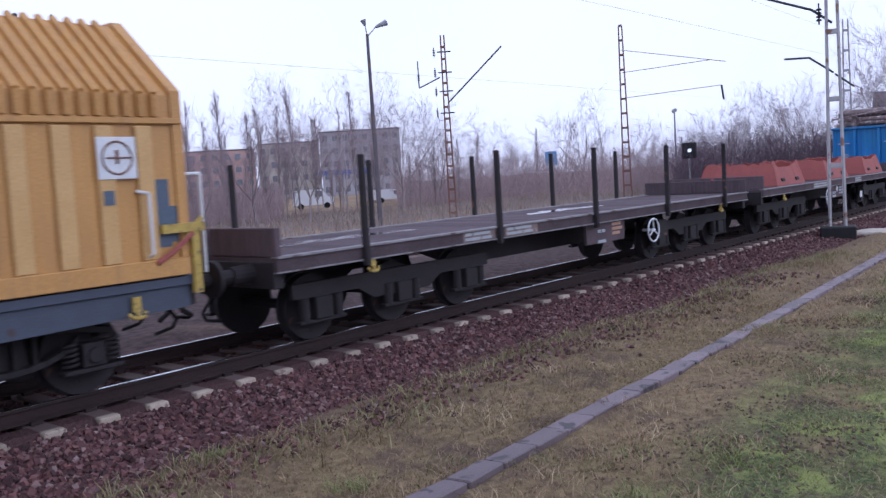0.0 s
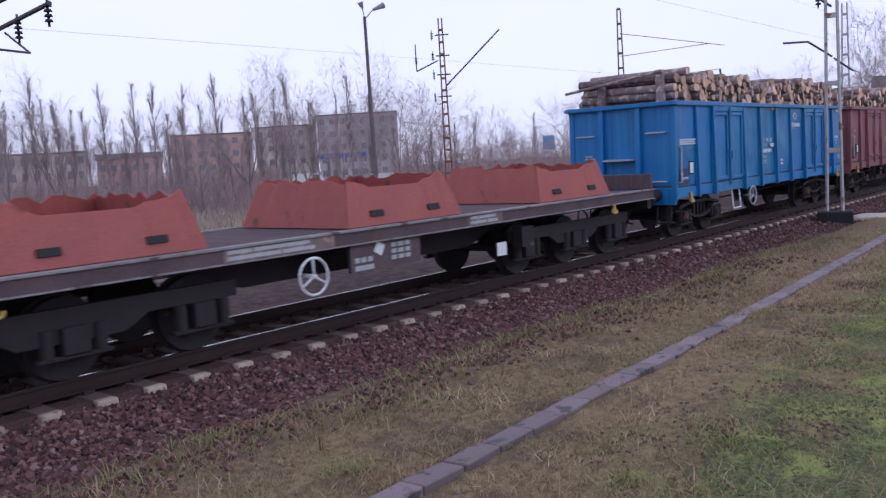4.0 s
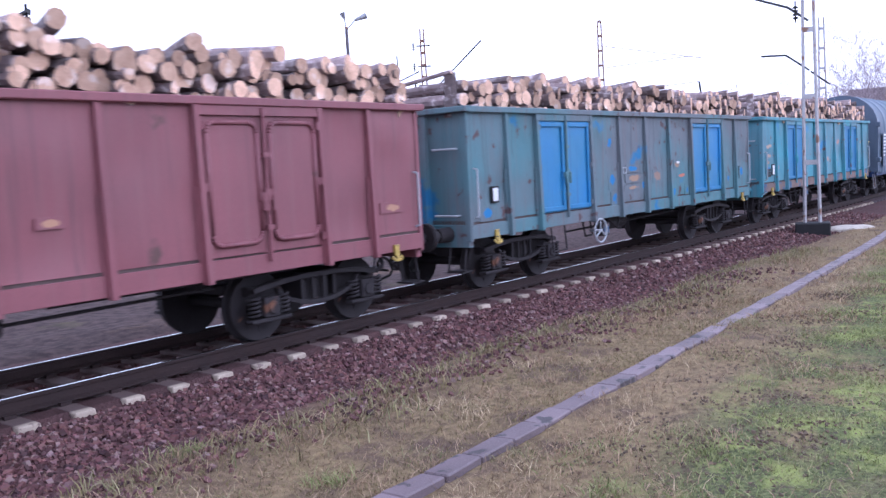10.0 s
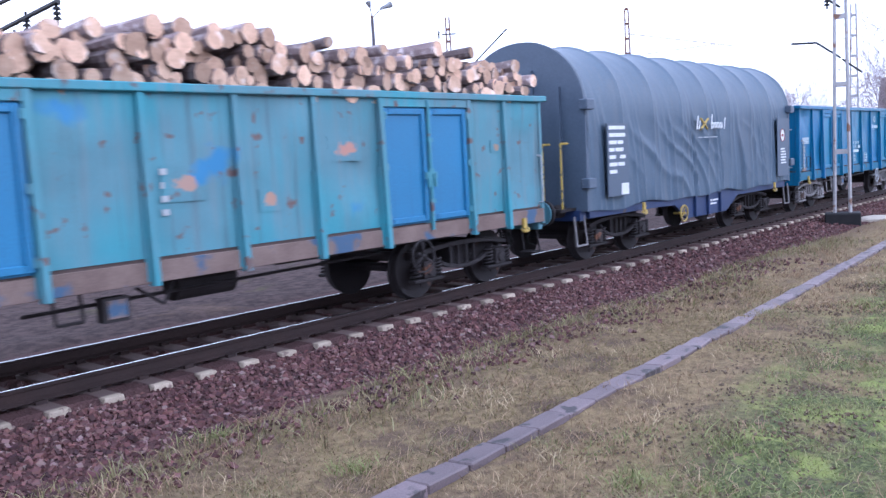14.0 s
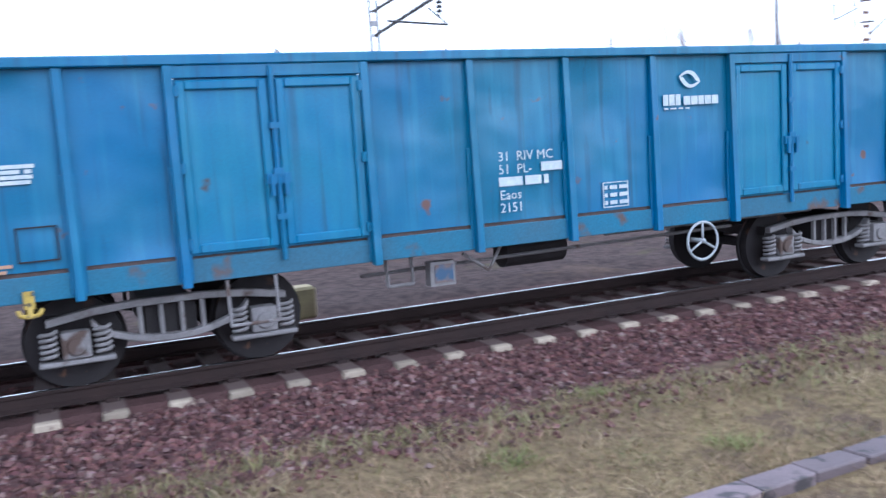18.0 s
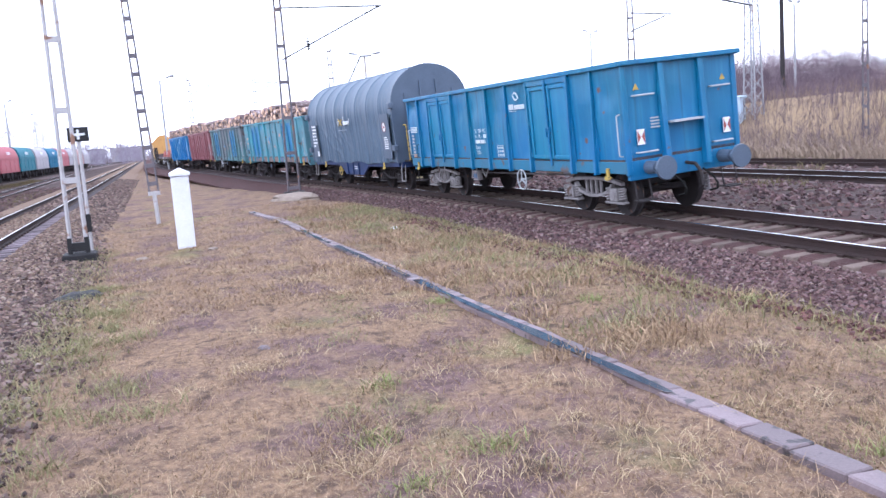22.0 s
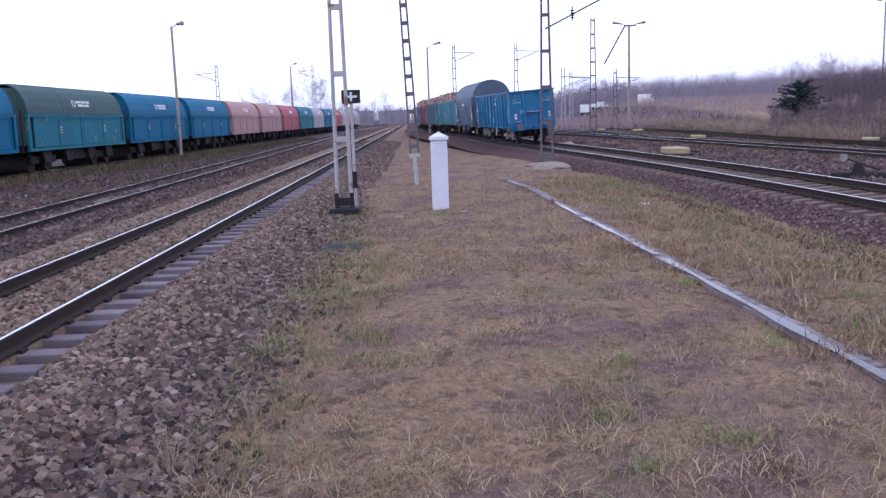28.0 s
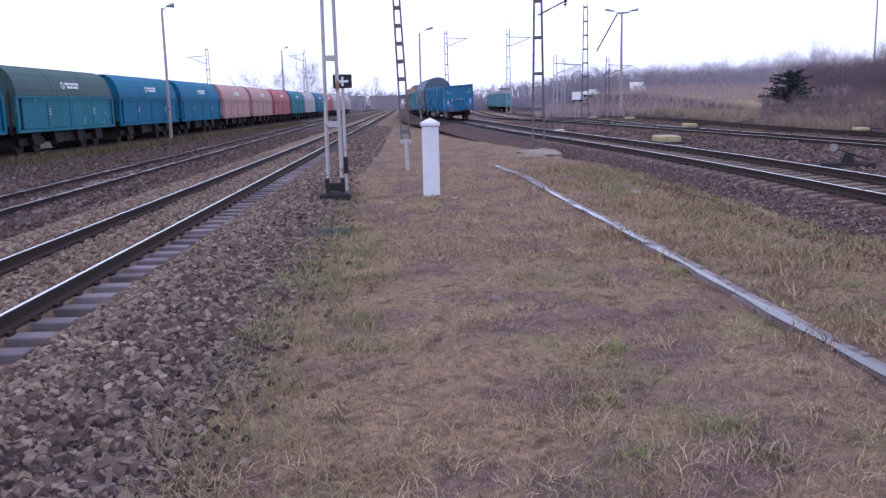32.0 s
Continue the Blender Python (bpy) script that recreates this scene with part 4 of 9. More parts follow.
    for x in (-4.5, -2.4, 0, 2.4, 4.5):
        bx(bm, x - 0.08, x + 0.08, -1.3, 1.3, 0.95, 1.13)
    part("underframe", bm, M_steel_dark, w)
    bm = bmesh.new()
    rod(bm, (-0.5, -0.5, 0.78), (0.35, -0.5, 0.78), 0.2, 0.2, 14)
    part("air_tank", bm, M_steel_dark, w)
    bm = bmesh.new()
    chain(bm, [(-2.2, -1.0, 0.95), (-2.2, -1.05, 0.62), (-1.9, -1.05, 0.62), (-1.9, -1.0, 0.95)], 0.02)
    bx(bm, -1.75, -1.45, -1.2, -1.05, 0.58, 0.85)
    chain(bm, [(-1.3, -1.1, 0.9), (-1.0, -1.15, 0.68), (-0.8, -1.1, 0.95)], 0.02)
    rod(bm, (-2.4, -0.7, 0.72), (3.0, -0.7, 0.78), 0.022, 0.022, 6)
    rod(bm, (0.6, -1.15, 0.93), (4.0, -1.15, 0.93), 0.02, 0.02, 6)
    part("brake_rigging", bm, bogie_mat, w)
    bm = bmesh.new()
    bx(bm, -1.7, -1.48, -1.215, -1.2, 0.62, 0.82)
    part("brake_plate", bm, M_sill, w, "rusty brake change plate")
    handwheel(w, wheel_x, -1.44, 0.74, 0.235, wheel_mat or M_faded)
    bogie(w, -4.5, bogie_mat)
    bogie(w, 4.5, bogie_mat)
    return w


def bogie_three(parent, x):
    """A dark three-axle bogie under a heavy flat wagon."""
    b = new("bogie")
    b.parent = parent
    b.matrix_local = pose(x, 0, 0)
    for s in (-1, 1):
        bm = bmesh.new()
        y0, y1 = sorted((s * 0.96, s * 1.05))
        prism(bm, [(-2.1, 0.62), (-0.9, 0.62), (-0.6, 0.45), (0.6, 0.45), (0.9, 0.62), (2.1, 0.62), (2.1, 0.82), (-2.1, 0.82)], y0, y1)
        part("side_frame", bm, M_steel_dark, b, bevel=0.008)
        for a in (-1.6, 0, 1.6):
            bm = bmesh.new()
            yo = s * 1.03
            bx(bm, a - 0.15, a + 0.15, yo - 0.09, yo + 0.09, 0.32, 0.62)
            bx(bm, a - 0.42, a + 0.42, yo - 0.06, yo + 0.06, 0.27, 0.32)
            for e in (-0.3, 0.3):
                rod(bm, (a + e, yo, 0.3), (a + e, yo, 0.62), 0.08, 0.08, 8)
            part("axle_box", bm, M_steel_dark, b, bevel=0.012)
    for a in (-1.6, 0, 1.6):
        w = new("wheelset", WHEELSET)
        w.parent = b
        w.matrix_local = pose(a, 0, 0.46)
        WHEELS.append((w, a))


def flat_wagon(label, stakes):
    w = thing("flat_wagon", label, "flat wagon", group="wagons of the train")
    L, W2_ = 7.6, 1.42
    n = 38
    for i in range(n):
        bm = bmesh.new()
        x = -L + 2 * L * i / n
        bx(bm, x + 0.006, x + 2 * L / n - 0.006, -W2_ + 0.09, W2_ - 0.09, 1.19, 1.245)
        part("deck_plank", bm, M_deck, w)
    for s in (-1, 1):
        bm = bmesh.new()
        y = s * W2_
        bx(bm, -L, L, *sorted((y - s * 0.08, y)), 1.06, 1.25)
        part("side_beam", bm, M_deck, w, "worn steel side beam", bevel=0.004)
        for a, b, c, d in ((0.12, 0.03, 1.235, 1.262), (0.14, 0.02, 1.05, 1.07)):
            bm = bmesh.new()
            bx(bm, -L, L, *sorted((y - s * a, y + s * b)), c, d)
            part("beam_flange", bm, M_bogie_grey, w, "pale worn steel flange")
        for a, b in ((-0.2, 1.25),) if stakes else ((-1.22, 0.2),):
            bm = bmesh.new()
            bx(bm, a, b, *sorted((y - s * 0.12, y - s * 0.06)), 0.66, 1.05)
            part("side_skirt", bm, M_deck, w, "grey side plate with faded writing")
        for x in (-5.93, 5.93):
            hook(w, x, s * (W2_ - 0.02), 0.92)
    for a, b in ((-3.95, 0.85), (-2.85, 0.95)) if stakes else ((-3.3, 1.75), (1.3, 0.9)):
        bm = bmesh.new()
        bx(bm, a, a + b, -W2_ - 0.004, -W2_ + 0.01, 1.075, 1.225)
        panel = part("writing_panel", bm, M_panel, w, "worn grey panel with faded writing")
        bars(panel, "stencil", [[b * 0.2, b * 0.5], [b * 0.45, b * 0.3]], a + 0.05, -W2_ - 0.005, 1.215, M_faded, 0.045, 0.03)
    if not stakes:
        bars(w, "stencil", [[0.09, 0.09, 0.09], [0.36]], -1.15, -W2_ + 0.055, 0.86, M_faded, 0.07, 0.04)
        bars(w, "stencil", [[0.1, 0.12, 0.1], [0.1, 0.12, 0.1], [0.1, 0.12, 0.1]], -0.42, -W2_ + 0.055, 1.0, M_faded, 0.06, 0.03)
        bm = bmesh.new()
        vs = bx(bm, -0.75, -0.59, -W2_ + 0.045, -W2_ + 0.055, 0.87, 1.03)
        bmesh.ops.rotate(bm, verts=vs, cent=(-0.67, -W2_, 0.95), matrix=Matrix.Rotation(radians(28), 3, "Y"))
        part("label_card", bm, M_white, w, "tilted white label card")
        bm = bmesh.new()
        bx(bm, 2.05, 2.3, -W2_ + 0.02, -W2_ + 0.04, 0.5, 0.72)
        part("brake_plate", bm, M_white, w, "white brake change plate with a red corner")
    if stakes:
        bars(w, "stencil", [[0.35], [0.4], [0.3]], 0.75, -W2_ + 0.055, 1.02, M_ochre_mark, 0.06, 0.03)
        bars(w, "stencil", [[0.12, 0.12], [-0.3], [0.3]], 0.2, -W2_ + 0.055, 0.92, M_faded, 0.06, 0.04)
        # rain water on the deck
        for a, b in ((-6.6, -3.4), (0.1, 2.9)):
            bm = bmesh.new()
            n = 24
            lo = [bm.verts.new((a + (b - a) * k / n, 0.05 + 0.06 * math.sin(k * 1.3), 1.2475)) for k in range(n + 1)]
            hi = [bm.verts.new((a + (b - a) * k / n, 0.05 + (0.5 + 0.08 * math.sin(k * 0.9)) * math.sin(math.pi * (k + 0.4) / (n + 0.8)) ** 0.5, 1.2475)) for k in range(n + 1)]
            for k in range(n):
                bm.faces.new((lo[k], lo[k + 1], hi[k + 1], hi[k]))
            part("rain_puddle", bm, M_wet, w, "shallow rain puddle on the planks")
    if stakes:
        for s in (-1, 1):
            for x in (-6.1, -3.05, 0.0, 3.0, 6.05):
                bm = bmesh.new()
                y = s * (W2_ + 0.05)
                vs = bx(bm, x - 0.042, x + 0.042, *sorted((y - s * 0.045, y + s * 0.045)), 0.98, 2.5)
                for v in vs:
                    if v.co.z > 2:
                        v.co.x = x + (v.co.x - x) * 0.75
                part("stake", bm, M_steel_dark, w, "tall dark steel stake", bevel=0.01)
    for e in (-1, 1):
        for y in (-0.72, 0.72):
            bm = bmesh.new()
            bx(bm, *sorted((e * (L - 0.1), e * L)), y - 0.68, y + 0.68, 1.255, 1.62 if e < 0 else 1.58)
            part("end_flap", bm, M_deck, w, "brown raised end flap", bevel=0.01)
        bm = bmesh.new()
        bx(bm, *sorted((e * (L - 0.15), e * (L + 0.02))), -1.35, 1.35, 0.85, 1.19)
        part("headstock", bm, M_steel_dark, w, bevel=0.01)
        buffers(w, e * (L + 0.0))
    bm = bmesh.new()
    prism(bm, [(-L, 0.95), (-3.4, 0.95), (-2.4, 0.6), (2.4, 0.6), (3.4, 0.95), (L, 0.95), (L, 1.19), (-L, 1.19)], -0.5, 0.5)
    part("centre_girder", bm, M_steel_dark, w)
    handwheel(w, -2.0 if not stakes else 2.28, -W2_ - 0.06, 0.74, 0.24, M_white)
    bm = bmesh.new()
    bx(bm, 2.9, 3.25, -1.3, -1.1, 0.55, 0.9)
    part("brake_gear", bm, M_steel_dark, w)
    for x in (-5.0, 5.0):
        bogie_three(w, x)
    return w


def hood_wagon():
    """An orange wagon with a ribbed folding hood on a dark frame."""
    w = thing("hooded_wagon", "orange ribbed hooded coil wagon, dirty, on a dark frame", "freight wagon", group="wagons of the train")
    L, W0 = 5.65, 1.40
    prof = [(W0, 1.22), (W0, 3.22), (0.35, 4.12), (-0.35, 4.12), (-W0, 3.22), (-W0, 1.22)]
    bm = bmesh.new()
    prism_x(bm, prof, -L, L)
    part("hood", bm, M_orange, w)
    xs = -L + 0.15
    while xs < L - 0.45:
        for s in (-1, 1):
            bm = bmesh.new()
            bx(bm, xs, xs + 0.2, *sorted((s * W0, s * (W0 + 0.05))), 1.42, 2.88)
            part("side_rib", bm, M_orange_rib, w, bevel=0.015)
        xs += 0.46
    xs = -L + 0.1
    while xs < L - 0.2:
        for s in (-1, 1):
            bm = bmesh.new()
            a, b = Vector((xs, s * (W0 + 0.03), 3.22)), Vector((xs, s * 0.35, 4.15))
            rod(bm, a, b, 0.045, 0.04, 6)
            rod(bm, (xs, s * (W0 + 0.03), 2.98), a, 0.045, 0.045, 6)
            part("roof_rib", bm, M_orange, w)
        xs += 0.165
    for s in (-1, 1):
        bm = bmesh.new()
        bx(bm, -L, L, *sorted((s * W0, s * (W0 + 0.06))), 1.22, 1.42)
        bx(bm, -L, L, *sorted((s * W0, s * (W0 + 0.05))), 2.9, 2.97)
        part("hood_edge", bm, M_orange, w, bevel=0.01)
        bm = bmesh.new()
        bx(bm, -L - 0.1, L + 0.1, *sorted((s * 1.25, s * 1.42)), 1.1, 1.2)
        prism(bm, [(-L, 1.1), (L, 1.1), (L, 0.85), (3.2, 0.8), (2.4, 0.55), (-2.4, 0.55), (-3.2, 0.8), (-L, 0.85)], *sorted((s * 1.3, s * 1.38)))
        part("side_beam", bm, M_frame_blue, w, bevel=0.006)
        for x in (-4.7, 4.95):
            hook(w, x, s * 1.42, 0.86)
    bars(w, "stencil", [[0.15, -0.2, 0.3], [0.1, 0.4]], 2.4, -1.385, 1.03, M_faded, 0.045, 0.04)
    y = -(W0 + 0.06)
    bm = bmesh.new()
    bx(bm, 4.62, 5.06, y, y + 0.012, 2.32, 2.76)
    plate = part("notice_plate", bm, M_white, w, "cream square plate with a round dial mark")
    bm = bmesh.new()
    ring(bm, (4.84, y - 0.003, 2.54), (0, 1, 0), 0.17, 0.012, 28, 5)
    rod(bm, (4.72, y - 0.003, 2.54), (5.0, y - 0.003, 2.54), 0.01, 0.01, 5)
    rod(bm, (4.84, y - 0.003, 2.48), (4.84, y - 0.003, 2.62), 0.02, 0.02, 5)
    part("dial_mark", bm, M_mast_rust, plate)
    bm = bmesh.new()
    bx(bm, 4.66, 4.78, y + 0.0, y + 0.01, 2.05, 2.2)
    part("small_plate", bm, M_hood_steel, w, "small blue plate")
    bm = bmesh.new()
    bx(bm, 5.28, 5.46, y + 0.055, y + 0.061, 1.55, 2.3)
    bx(bm, 5.46, 5.64, y + 0.055, y + 0.061, 1.6, 2.0)
    part("paint_patch", bm, M_hood_steel, w, "grey touched-up paint patch")
    bm = bmesh.new()
    chain(bm, [(5.15, y + 0.05, 1.45), (5.15, y - 0.05, 1.5), (5.15, y - 0.05, 2.15), (5.05, y + 0.03, 2.18)], 0.018)
    part("grab_rail", bm, M_white, w)
    for x in (5.72,):
        bm = bmesh.new()
        bx(bm, x - 0.05, x + 0.05, y - 0.02, y + 0.05, 1.0, 1.75)
        bx(bm, x - 0.42, x + 0.12, y - 0.03, y + 0.03, 1.70, 1.80)
        rod(bm, (x - 0.15, y, 1.6), (x + 0.1, y, 1.85), 0.035, 0.035)
        part("locking_lever", bm, M_yellow, w, "yellow locking lever")
        bm = bmesh.new()
        chain(bm, [(x - 0.5, y, 1.38), (x - 0.3, y - 0.03, 1.5), (x - 0.05, y - 0.03, 1.68)], 0.03)
        part("lever_rod", bm, M_plate_red, w)
    for e in (-1, 1):
        bm = bmesh.new()
        prism_x(bm, [(a * 1.02, b if b < 2 else b + 0.05) for a, b in prof], *sorted((e * (L - 0.1), e * (L + 0.03))))
        part("end_wall", bm, M_orange, w)
        bm = bmesh.new()
        bx(bm, *sorted((e * L, e * (L + 0.12))), -1.3, 1.3, 0.85, 1.2)
        part("headstock", bm, M_steel_dark, w)
        buffers(w, e * (L + 0.1))
        bm = bmesh.new()
        chain(bm, [(e * (L + 0.3), -1.3, 1.2), (e * (L + 0.3), -1.3, 2.35), (e * (L + 0.05), -1.3, 2.35)], 0.02)
        part("end_rail", bm, M_white, w)
    for x in (-3.7, 3.7):
        bogie(w, x, M_steel_dark)
    return w


def tarp_wagon():
    w = thing("tarpaulin_wagon", "dark blue-grey tarpaulin-covered coil wagon with wrinkled cloth", "freight wagon", group="wagons of the train")
    L, W0 = 5.35, 1.44
    prof = [(-W0, 1.02 + 0.065 * i) for i in range(29)]
    top0 = prof[-1][1]
    for i in range(1, 24):
        a = math.pi * (1 - i / 24)
        prof.append((W0 * math.cos(a), top0 + 1.43 * math.sin(a) ** 0.9))
    prof += [(W0, z) for _, z in prof[:29][::-1]]
    bm = bmesh.new()
    nx_ = 256
    grid = []
    bay = 2 * L / 8
    r = random.Random(77)
    pulls = [[(r.uniform(0.12, 0.3) + 0.26 * k, r.uniform(0.12, 0.42), r.uniform(0.4, 1.0), r.uniform(0.025, 0.05)) for k in range(3)] for _ in range(18)]
    for i in range(nx_ + 1):
        x = -L + 2 * L * i / nx_
        row = []
        for j, (y, z) in enumerate(prof):
            side = 0 if y < 0 else 9
            down = max(0.0, min(1.0, (3.35 - z) / 2.2))
            wander = 0.10 * down * noise.noise((x * 0.3 + side, z * 1.1, 5.0))
            u = max(0.0, (x + L) / bay + wander)
            k = min(7, max(0, int(u)))
            f = u - int(u)
            near_hoop = min(f, 1 - f)
            d = -0.06 * abs(math.sin(math.pi * f)) ** 0.8 * (1 - 0.5 * down) + 0.018 * math.exp(-(near_hoop / 0.045) ** 2)
            # folds pulled down and along from each hoop
            for at, run, amp, wide in pulls[k + side]:
                line = f - at * 0.55 - run * (1 - (1 - down) ** 1.5)
                d += 0.07 * amp * down ** 0.6 * math.exp(-(line / wide) ** 2)
            big = noise.noise((x * 0.5 + side, z * 0.7, 3.1))
            v2 = 1.7 * (z + 0.75 * x) + 1.3 * big
            amp = max(0.0, 0.2 + 1.2 * noise.noise((x * 0.4 + 9 * side, z * 0.6, 8.2)))
            d += down * (0.085 * amp * math.exp(-((v2 - round(v2)) / 0.11) ** 2) + 0.03 * big)
            d += 0.008 * noise.noise((x * 3, y * 3, z * 3))
            nrm = Vector((0, y, max(0.0, z - top0))).normalized()
            zz = z + (0.03 * math.sin(x * 1.7) - 0.025 * math.cos(3.1 * x) if j in (0, len(prof) - 1) else 0)
            row.append(bm.verts.new((x, y + nrm.y * d, zz + nrm.z * d)))
        grid.append(row)
    for a, b in zip(grid, grid[1:]):
        for j in range(len(prof) - 1):
            bm.faces.new((a[j], a[j + 1], b[j + 1], b[j]))
    part("tarpaulin", bm, M_tarp, w, "wrinkled dark tarpaulin stretched over hoops", smooth=True)
    for e in (-1, 1):
        bm = bmesh.new()
        prism_x(bm, [(y * 1.01, z + 0.01) for y, z in prof], *sorted((e * (L - 0.02), e * (L + 0.06))))
        end = part("end_wall", bm, M_hood_steel, w, "slate blue steel end wall")
        for y in (-0.9, -0.3, 0.3, 0.9):
            bm = bmesh.new()
            bx(bm, *sorted((e * (L + 0.06), e * (L + 0.12))), y - 0.04, y + 0.04, 1.1, 3.9 - abs(y) * 0.6)
            part("end_stiffener", bm, M_hood_steel, end)
        bm = bmesh.new()
        for z in (1.45,):
            bx(bm, e * (L + 0.02) - 0.14, e * (L + 0.02) + 0.14, -W0 - 0.12, -W0 + 0.05, z, z + 0.2)
        part("lock_bracket", bm, M_hood_steel, w, bevel=0.02)
        bm = bmesh.new()
        bx(bm, e * (L + 0.02) - 0.14, e * (L + 0.02) + 0.14, -W0 - 0.12, -W0 + 0.05, 2.9, 3.1)
        part("lock_bracket", bm, M_hood_steel, w, bevel=0.02)
        bm = bmesh.new()
        bx(bm, e * (L + 0.06), e * (L + 0.6), -1.2, 1.2, 1.05, 1.1)
        part("end_platform", bm, M_steel_dark, w)
        for y in (-1.15, -0.75):
            bm = bmesh.new()
            chain(bm, [(e * (L + 0.45), y, 1.1), (e * (L + 0.45), y, 2.3), (e * (L + 0.2), y, 2.3)], 0.022)
            part("platform_rail", bm, M_yellow, w, "yellow platform hand rail")
        bm = bmesh.new()
        bx(bm, *sorted((e * (L - 0.1), e * (L + 0.1))), -1.3, 1.3, 0.85, 1.05)
        part("headstock", bm, M_navy, w)
        buffers(w, e * (L + 0.06))
        bm = bmesh.new()
        chain(bm, [(e * (L - 0.05), -1.3, 0.95), (e * (L - 0.05), -1.35, 0.4), (e * (L + 0.3), -1.35, 0.4), (e * (L + 0.3), -1.3, 0.95)], 0.02)
        part("corner_step", bm, M_bogie_grey, w)
    yy = -W0 - 0.085
    for x0, x1, z0, z1, rows in ((-4.75, -3.95, 1.25, 2.65, [[0.62], [0.62], [0.3, 0.2], [0.2, 0.3], [0.24, -0.1, 0.22], [0.3, 0.25], [0.28]]), (4.3, 5.12, 1.2, 2.75, [])):
        bm = bmesh.new()
        bx(bm, x0, x1, yy, yy + 0.02, z0, z1)
        pl = part("notice_board", bm, M_hood_steel, w, "flat slate panel with white stencilling")
        if rows:
            bars(pl, "stencil", rows, x0 + 0.06, yy - 0.002, z1 - 0.05, M_white, 0.07, 0.07)
            bm = bmesh.new()
            bx(bm, x0 + 0.5, x0 + 0.78, yy - 0.008, yy, z0 + 0.02, z0 + 0.24)
            part("label_card", bm, M_white, pl, "white label card")
        else:
            bm = bmesh.new()
            rod(bm, (x0 + 0.35, yy - 0.004, 2.3), (x0 + 0.35, yy, 2.3), 0.17, 0.17, 24)
            disc = part("round_sign", bm, M_white, pl, "round white sign with a red rim")
            bm = bmesh.new()
            ring(bm, (x0 + 0.35, yy - 0.006, 2.3), (0, 1, 0), 0.165, 0.012, 24, 4)
            bx(bm, x0 + 0.27, x0 + 0.42, yy - 0.009, yy - 0.006, 2.26, 2.33)
            part("sign_rim", bm, M_plate_red, disc)
            bars(pl, "stencil", [[0.3], [0.36], [0.2, 0.15], [0.4], [0.36], [0.4]], x0 + 0.22, yy - 0.002, 1.95, M_white, 0.04, 0.035)
    bars(w, "maker_line", [[0.2, 0.3, 0.16, 0.28]], -0.7, yy, 2.33, M_faded, 0.022, 0.0)
    # a maker's mark as plain shapes
    bm = bmesh.new()
    for a, h in ((-0.78, 0.3), (-0.68, 0.2), (-0.02, 0.34), (0.72, 0.26)):
        prism(bm, [(a, 2.5), (a + 0.045, 2.5), (a + 0.12, 2.5 + h), (a + 0.075, 2.5 + h)], yy - 0.004, yy)
    for a in (0.07, 0.22, 0.38, 0.54):
        ring(bm, (a + 0.02, yy, 2.585), (0, 1, 0), 0.06, 0.02, 14, 4)
    part("emblem", bm, M_white, w, "white company mark on the cloth")
    bm = bmesh.new()
    rod(bm, (-0.56, yy - 0.004, 2.5), (-0.16, yy - 0.004, 2.74), 0.025, 0.025, 6)
    rod(bm, (-0.2, yy - 0.004, 2.5), (-0.56, yy - 0.004, 2.74), 0.025, 0.025, 6)
    part("emblem_cross", bm, M_yellow, w, "ochre cross in the mark")
    bm = bmesh.new()
    prism(bm, [(-5.2, 0.88), (-2.4, 0.88), (-1.6, 0.86), (-1.0, 0.52), (1.2, 0.52), (1.9, 0.86), (5.2, 0.88), (5.2, 1.06), (-5.2, 1.06)], -1.36, -1.28)
    prism(bm, [(-5.2, 0.88), (-2.4, 0.88), (-1.6, 0.86), (-1.0, 0.52), (1.2, 0.52), (1.9, 0.86), (5.2, 0.88), (5.2, 1.06), (-5.2, 1.06)], 1.28, 1.36)
    bx(bm, -5.2, 5.2, -1.28, 1.28, 0.9, 1.04)
    for x in (-0.6, 0.1, 0.8):
        bx(bm, x - 0.04, x + 0.04, -1.42, -1.36, 0.54, 1.0)
    part("underframe", bm, M_navy, w, "navy fish-bellied frame", bevel=0.006)
    bars(w, "stencil", [[0.12, 0.3], [0.35]], 0.25, -1.365, 0.86, M_white, 0.04, 0.04)
    handwheel(w, -1.36, -1.46, 0.67, 0.175, M_yellow, "yellow hand brake wheel")
    for x in (-3.3, 4.1):
        for s in (-1, 1):
            hook(w, x, s * 1.5, 0.86)
    for x in (-3.55, 3.55):
        bogie(w, x, M_steel_dark)
    return w


